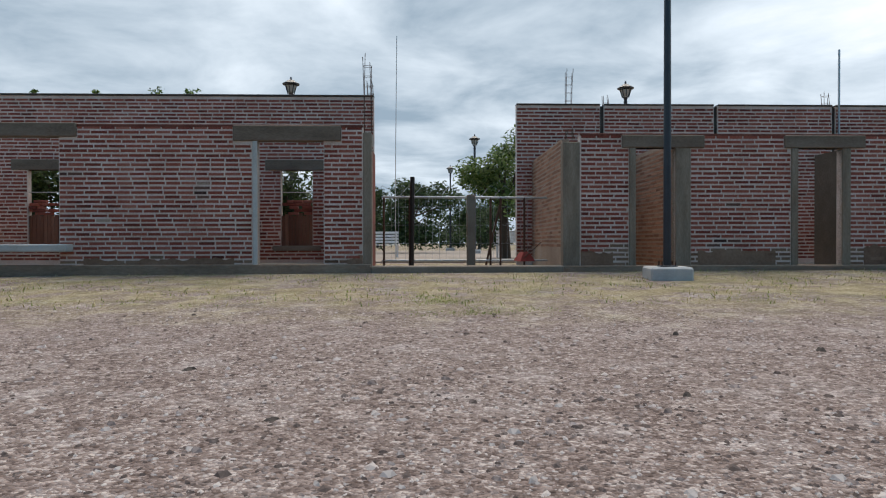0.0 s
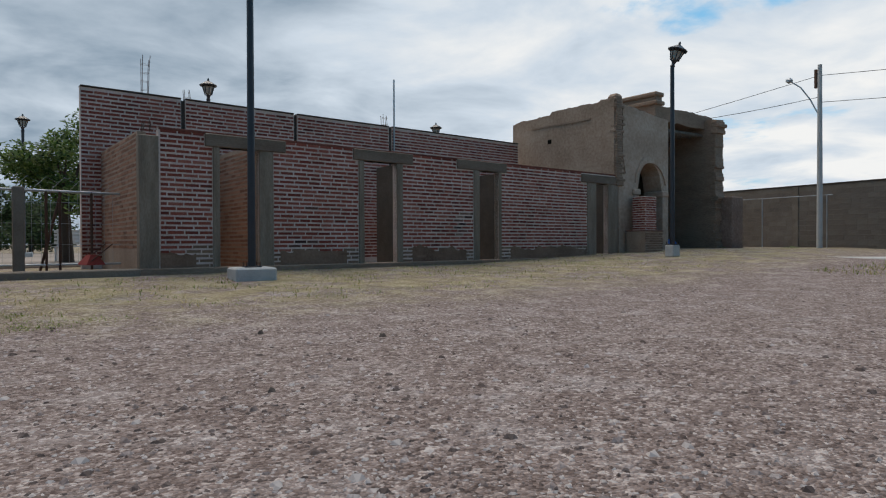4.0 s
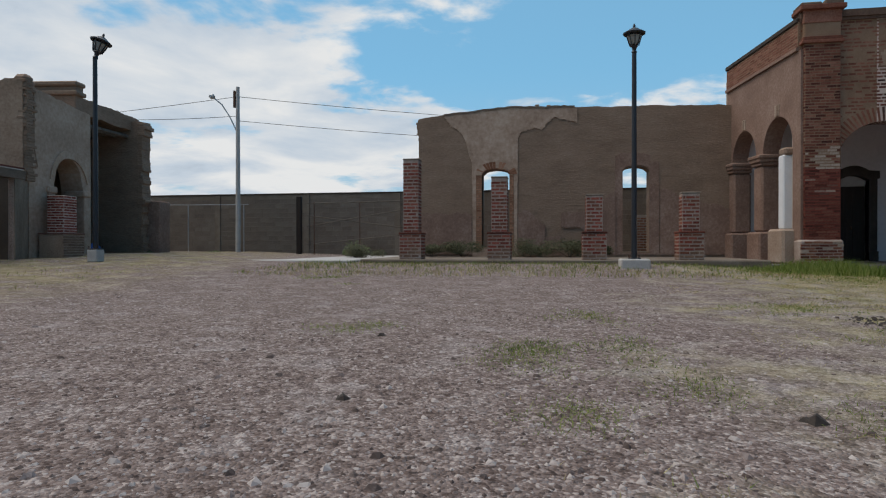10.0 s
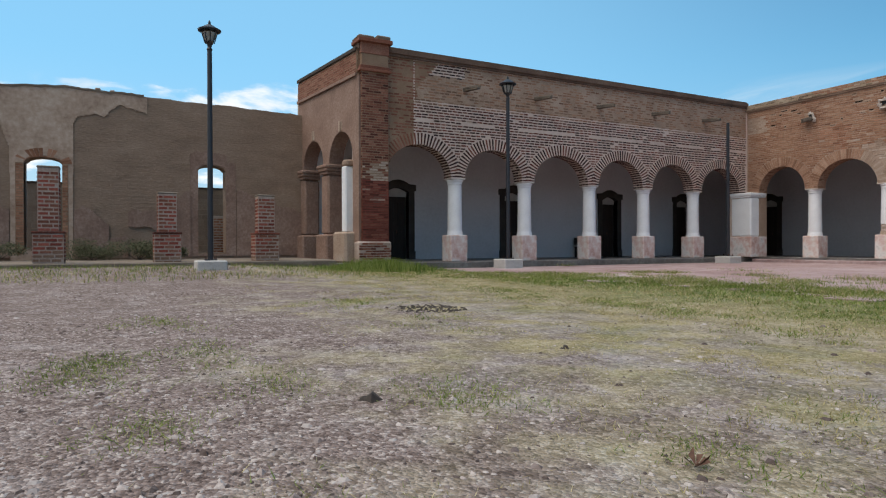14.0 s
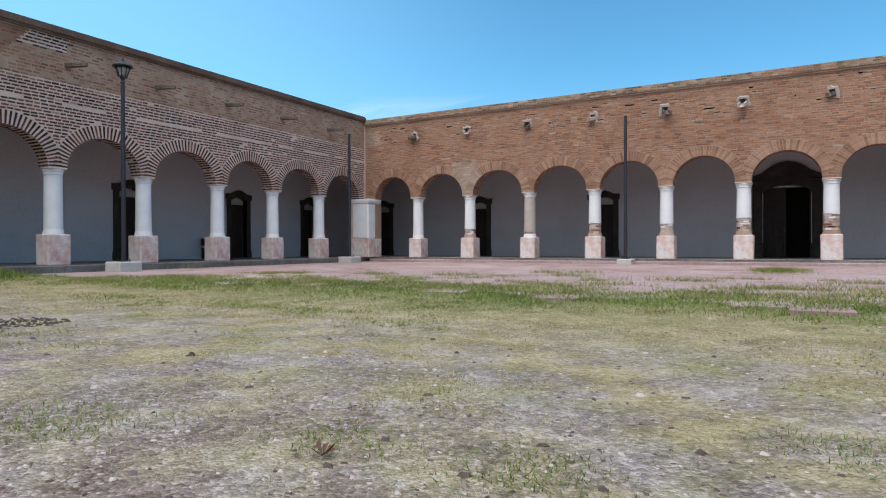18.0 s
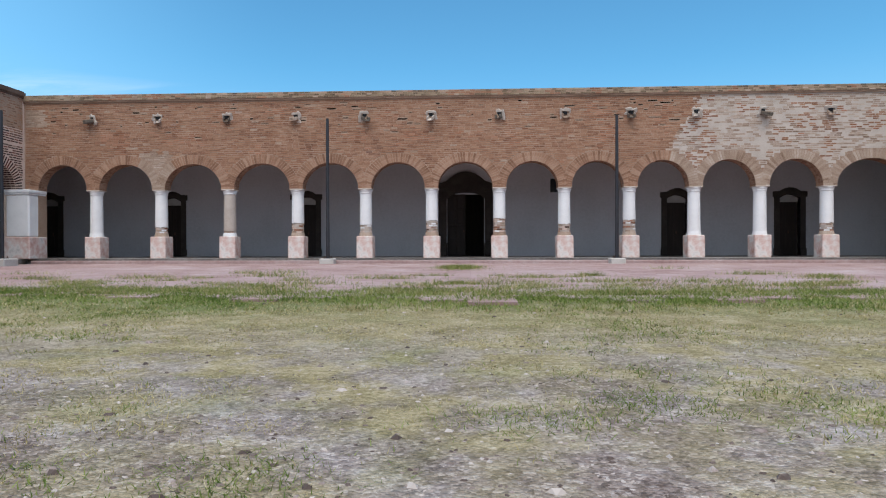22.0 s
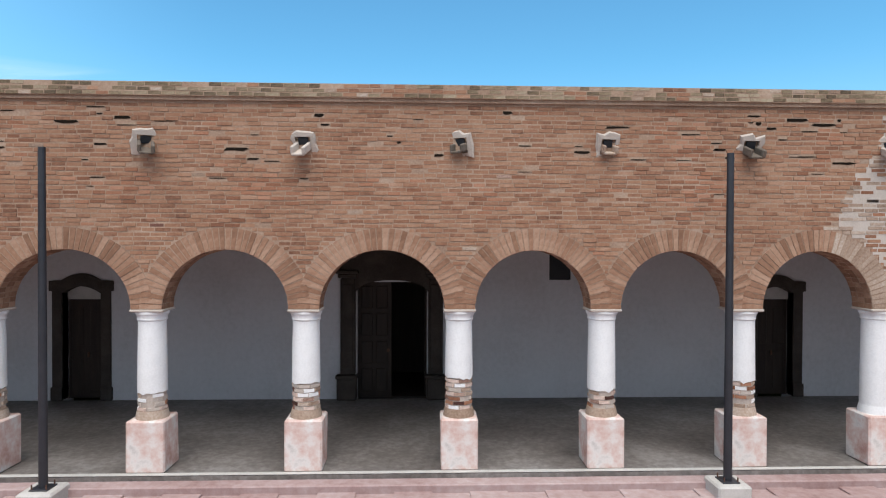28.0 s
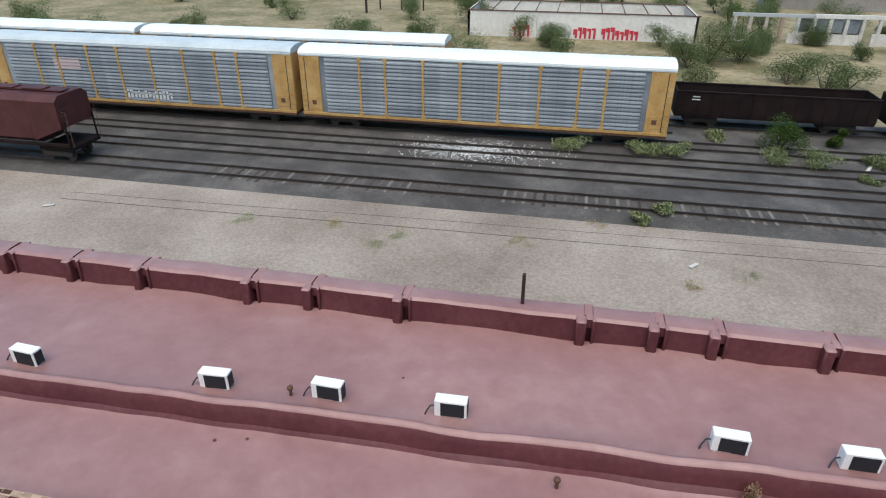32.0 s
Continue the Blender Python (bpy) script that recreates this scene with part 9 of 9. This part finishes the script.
def blade(mb, x, y, z, h, w, rr, lean=0.35):
    a = rr.uniform(0, 6.283)
    dx, dy = math.cos(a) * w, math.sin(a) * w
    l = rr.gauss(0, lean) * h
    b = rr.uniform(0, 6.283)
    k = len(mb.v)
    mb.v += [(x - dx, y - dy, z), (x + dx, y + dy, z), (x + math.cos(b) * l, y + math.sin(b) * l, z + h)]
    mb.f.append((k, k + 1, k + 2))


def meadow(x, y):
    return -y - 0.1 * x + 7 * 0.5 * noise.noise((x * 0.35, y * 0.35, 3)) + 3 * 0.5 * noise.noise((x * 1.6, y * 1.6, 5))


gs, gg = MB(), MB()


def tussock(x, y, r, n, h, green, z=None):
    d = math.hypot(x, y)
    w = 0.0022 + 0.0005 * d
    for q in range(n):
        px, py = x + rr.gauss(0, r), y + rr.gauss(0, r * 0.8)
        blade(gg if rr.random() < green else gs, px, py, (ground_z(px, py) - 0.008) if z is None else z, h * rr.uniform(0.35, 0.95), w, rr, 1.5)


# meadow: tussocks thicken to the south, with bare stony patches near by
for k in range(13000):
    x, y = rr.uniform(-16, 15.5), -rr.random() ** 1.25 * 10.3 + 0.8
    if y < pave_edge(x) - 0.4 or math.hypot(x, y) < 1.25 or meadow(x, y) < 1.0 + rr.uniform(0, 2.2):
        continue
    if y > -4.8 and noise.noise((x * 0.9, y * 1.3, 17)) < 0.0 and rr.random() < 0.85:
        continue
    g = noise.noise((x * 0.45, y * 0.6, 8)) + 0.3 * (y < -7.0)
    tall = 0.8 + 0.8 * max(0, g) + 0.5 * (y < -7)
    tussock(x, y, rr.uniform(0.05, 0.17), rr.randint(16, 30), 0.040 * tall, 0.04 + 0.6 * max(0.0, min(1.0, g * 2.2)))
for cx, cy, n in ((4.55, 0.06, 9), (4.2, 0.29, 6), (4.85, -0.5, 7), (2.94, -1.66, 8), (2.9, -0.1, 6), (3.6, -0.77, 6), (-0.3, -2.65, 8), (0.78, -1.95, 9), (-0.8, -3.0, 8), (-0.36, 6.7, 5), (-0.87, 7.7, 5), (12.3, 4.3, 7), (8.2, -2.7, 6), (2.93, -1.5, 5), (5.0, -5.8, 16), (6.3, -6.0, 16), (4.0, -6.6, 14), (1.6, -1.9, 5), (-1.9, -2.9, 7), (5.6, 1.9, 6), (6.8, -0.4, 6)):
    for q in range(n):
        tussock(cx + rr.gauss(0, 0.05 * math.hypot(cx, cy)), cy + rr.gauss(0, 0.035 * math.hypot(cx, cy)), 0.15, 85, 0.042, 0.9)
ash = MB()
for k in range(200):
    a, d = rr.uniform(0, 6.283), 0.42 * math.sqrt(rr.random())
    stone_geo(ash, d * math.cos(a) * 1.2, d * math.sin(a), 0, rr.uniform(0.012, 0.04), rr)
tagged(part("charred_litter", ash, M_stone, at=pose(6.82, -3.38, ground_z(6.82, -3.38) - 0.003)), "dark charred twigs of an old fire", "debris", kind="stuff")
# clumps along the pavement edge, in slab joints and round the pier
for k in range(1300):
    x = rr.uniform(-16, 14)
    y = pave_edge(x) + rr.gauss(-0.25, 0.75)
    for q in range(44):
        blade(gg, x + rr.gauss(0, 0.18), y + rr.gauss(0, 0.12), 0.1, rr.uniform(0.02, 0.08), 0.006, rr, 1.2)
for k in range(2800):
    j = rr.randint(0, 31) if rr.random() < 0.05 else int(31.99 - 13 * rr.random() ** 1.25)
    y = -23.55 + j * 0.48 + rr.uniform(-0.03, 0.03)
    x = rr.uniform(-15, 13)
    if noise.noise((x * 0.75, y * 0.9, 12)) < -0.08 + 0.09 * (-8.7 - y):
        continue
    for q in range(44):
        blade(gs if rr.random() < 0.4 else gg, x + rr.gauss(0, 0.15), y + rr.gauss(0, 0.06), 0.11, rr.uniform(0.02, 0.10), 0.0045, rr, 1.1)
for cx, cy, sx, sy, n in ((0.4, -18.6, 0.42, 0.5, 3000), (-2.6, -14.0, 0.22, 0.12, 380), (-5.5, -18.0, 0.4, 0.1, 140), (-6.4, -14.6, 0.5, 0.15, 420), (-1.3, -13.2, 0.5, 0.12, 380), (0.0, -11.0, 0.8, 0.2, 600), (-2.4, -11.6, 0.6, 0.2, 500), (1.9, -12.8, 0.6, 0.15, 480), (4.7, -15.6, 0.35, 0.15, 220), (5.6, -15.2, 0.3, 0.15, 200), (4.5, -13.8, 0.5, 0.3, 400), (-7.1, -12.9, 0.5, 0.2, 350), (-4.3, -11.6, 0.5, 0.3, 450), (-5.0, -10.4, 0.7, 0.2, 400), (3.0, -11.0, 0.6, 0.15, 350), (7.0, -13.0, 0.5, 0.4, 350), (0.4, -17.0, 0.6, 0.4, 160), (16.6, -6.2, 0.7, 0.7, 1500), (15.6, -5.0, 1.0, 0.8, 1200), (17.0, -13.6, 0.3, 0.2, 120), (10.8, -14.8, 0.8, 0.15, 160)):
    for q in range(n):
        blade(gg if q % 3 else gs, cx + rr.gauss(0, sx * 0.75), cy + rr.gauss(0, sy), 0.1, rr.uniform(0.04, 0.15), 0.0055, rr, 1.0)
# strips before the ruins in the east and north
for k in range(16000):
    if rr.random() < 0.5:
        x, y = 17.3 - 4.6 * rr.random() ** 1.5, rr.uniform(-5.5, 7.0)
        lush = noise.noise((x * 0.9, y * 0.6, 33))
        h = rr.uniform(0.03, 0.11) * (1 + 0.9 * max(0, lush))
        if lush < -0.25 and rr.random() < 0.7:
            continue
    else:
        x, y = rr.uniform(-12, 14), rr.uniform(7.2, 12.2)
        y += 0.13 * x
        h = rr.uniform(0.02, 0.07)
        if noise.noise((x * 0.8, y * 0.8, 31)) < -0.1:
            continue
    blade(gg if rr.random() < (0.5 + 0.12 * (x - 14.5) if x > 12.9 else 0.45) else gs, x, y, ground_z(x, y) - 0.01, h, 0.009, rr, 0.8)
# deep green weeds at the foot of the corner pier
for k in range(4200):
    x, y = 15.9 + rr.gauss(0, 0.5), -6.3 + rr.gauss(0, 0.95)
    if x < 17.25:
        blade(gg, x, y, ground_z(x, y) - 0.01, rr.uniform(0.10, 0.42) * math.exp(-((y + 6.5) / 1.5) ** 2), 0.014, rr, 0.6)
tagged(part("dry_grass", gs, M_grass), "sparse yellow-green meadow grass", "grass", kind="stuff")
tagged(part("green_grass", gg, M_grass_green), "tufts of fresh green grass", "grass", kind="stuff")

# ---- west arcade, seen at its end only ----
FWA = pose(X_W, 0, 0, 0, 0, 90)   # s = y
cw = [-21.6, -19.1, -16.6]
sam, arches_w = facade_strip(cw, (-24.0, -23.75), (-14.3, -14.0))
front_w = solid("wall_west_arcade", MB().strip(sam, 0, THICK), M_mortar_white, "lime-washed brick arcade front", "arcade wall", kind="structure", at=FWA)
ring_w = [(c, w + RING, Z_CAP, ARCH_RISE + RING, 0.0) for c, w in arches_w]
brick_wall(front_w, lay_bricks(-24, -14.0, Z_CAP, 6.44, ring_w, bl=0.25, seed=99, soft=0.1), Matrix(), lambda s, z: M_brick_pale, near=(-22, 5), count=150)
lay_ring(front_w, [q for i, (c, w) in enumerate(arches_w) for q in arch_ring(c, w, Z_CAP, ARCH_RISE, RING, 42, 90 + i)], Matrix(), lambda s, z: M_brick_pale, 60)
solid("coping_west", MB().box(-24, -0.1, 6.45, -14.0, 0.45, 6.66, 0.02), M_mortar_tan, "worn brick coping along the arcade parapet", "coping", kind="structure", at=FWA)
for i, y in enumerate(cw):
    column(X_W - 0.25, y, 0.1, seed=70 + i)
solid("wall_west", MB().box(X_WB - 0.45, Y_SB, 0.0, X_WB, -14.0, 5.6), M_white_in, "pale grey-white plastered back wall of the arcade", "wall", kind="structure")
solid("wall_west_plain", MB().box(X_W - 0.5, -14.0, 0.0, X_W, 9.5, 3.0), M_plaster_old, "plain plastered boundary wall", "wall", kind="structure")

for build in LATE:
    build()
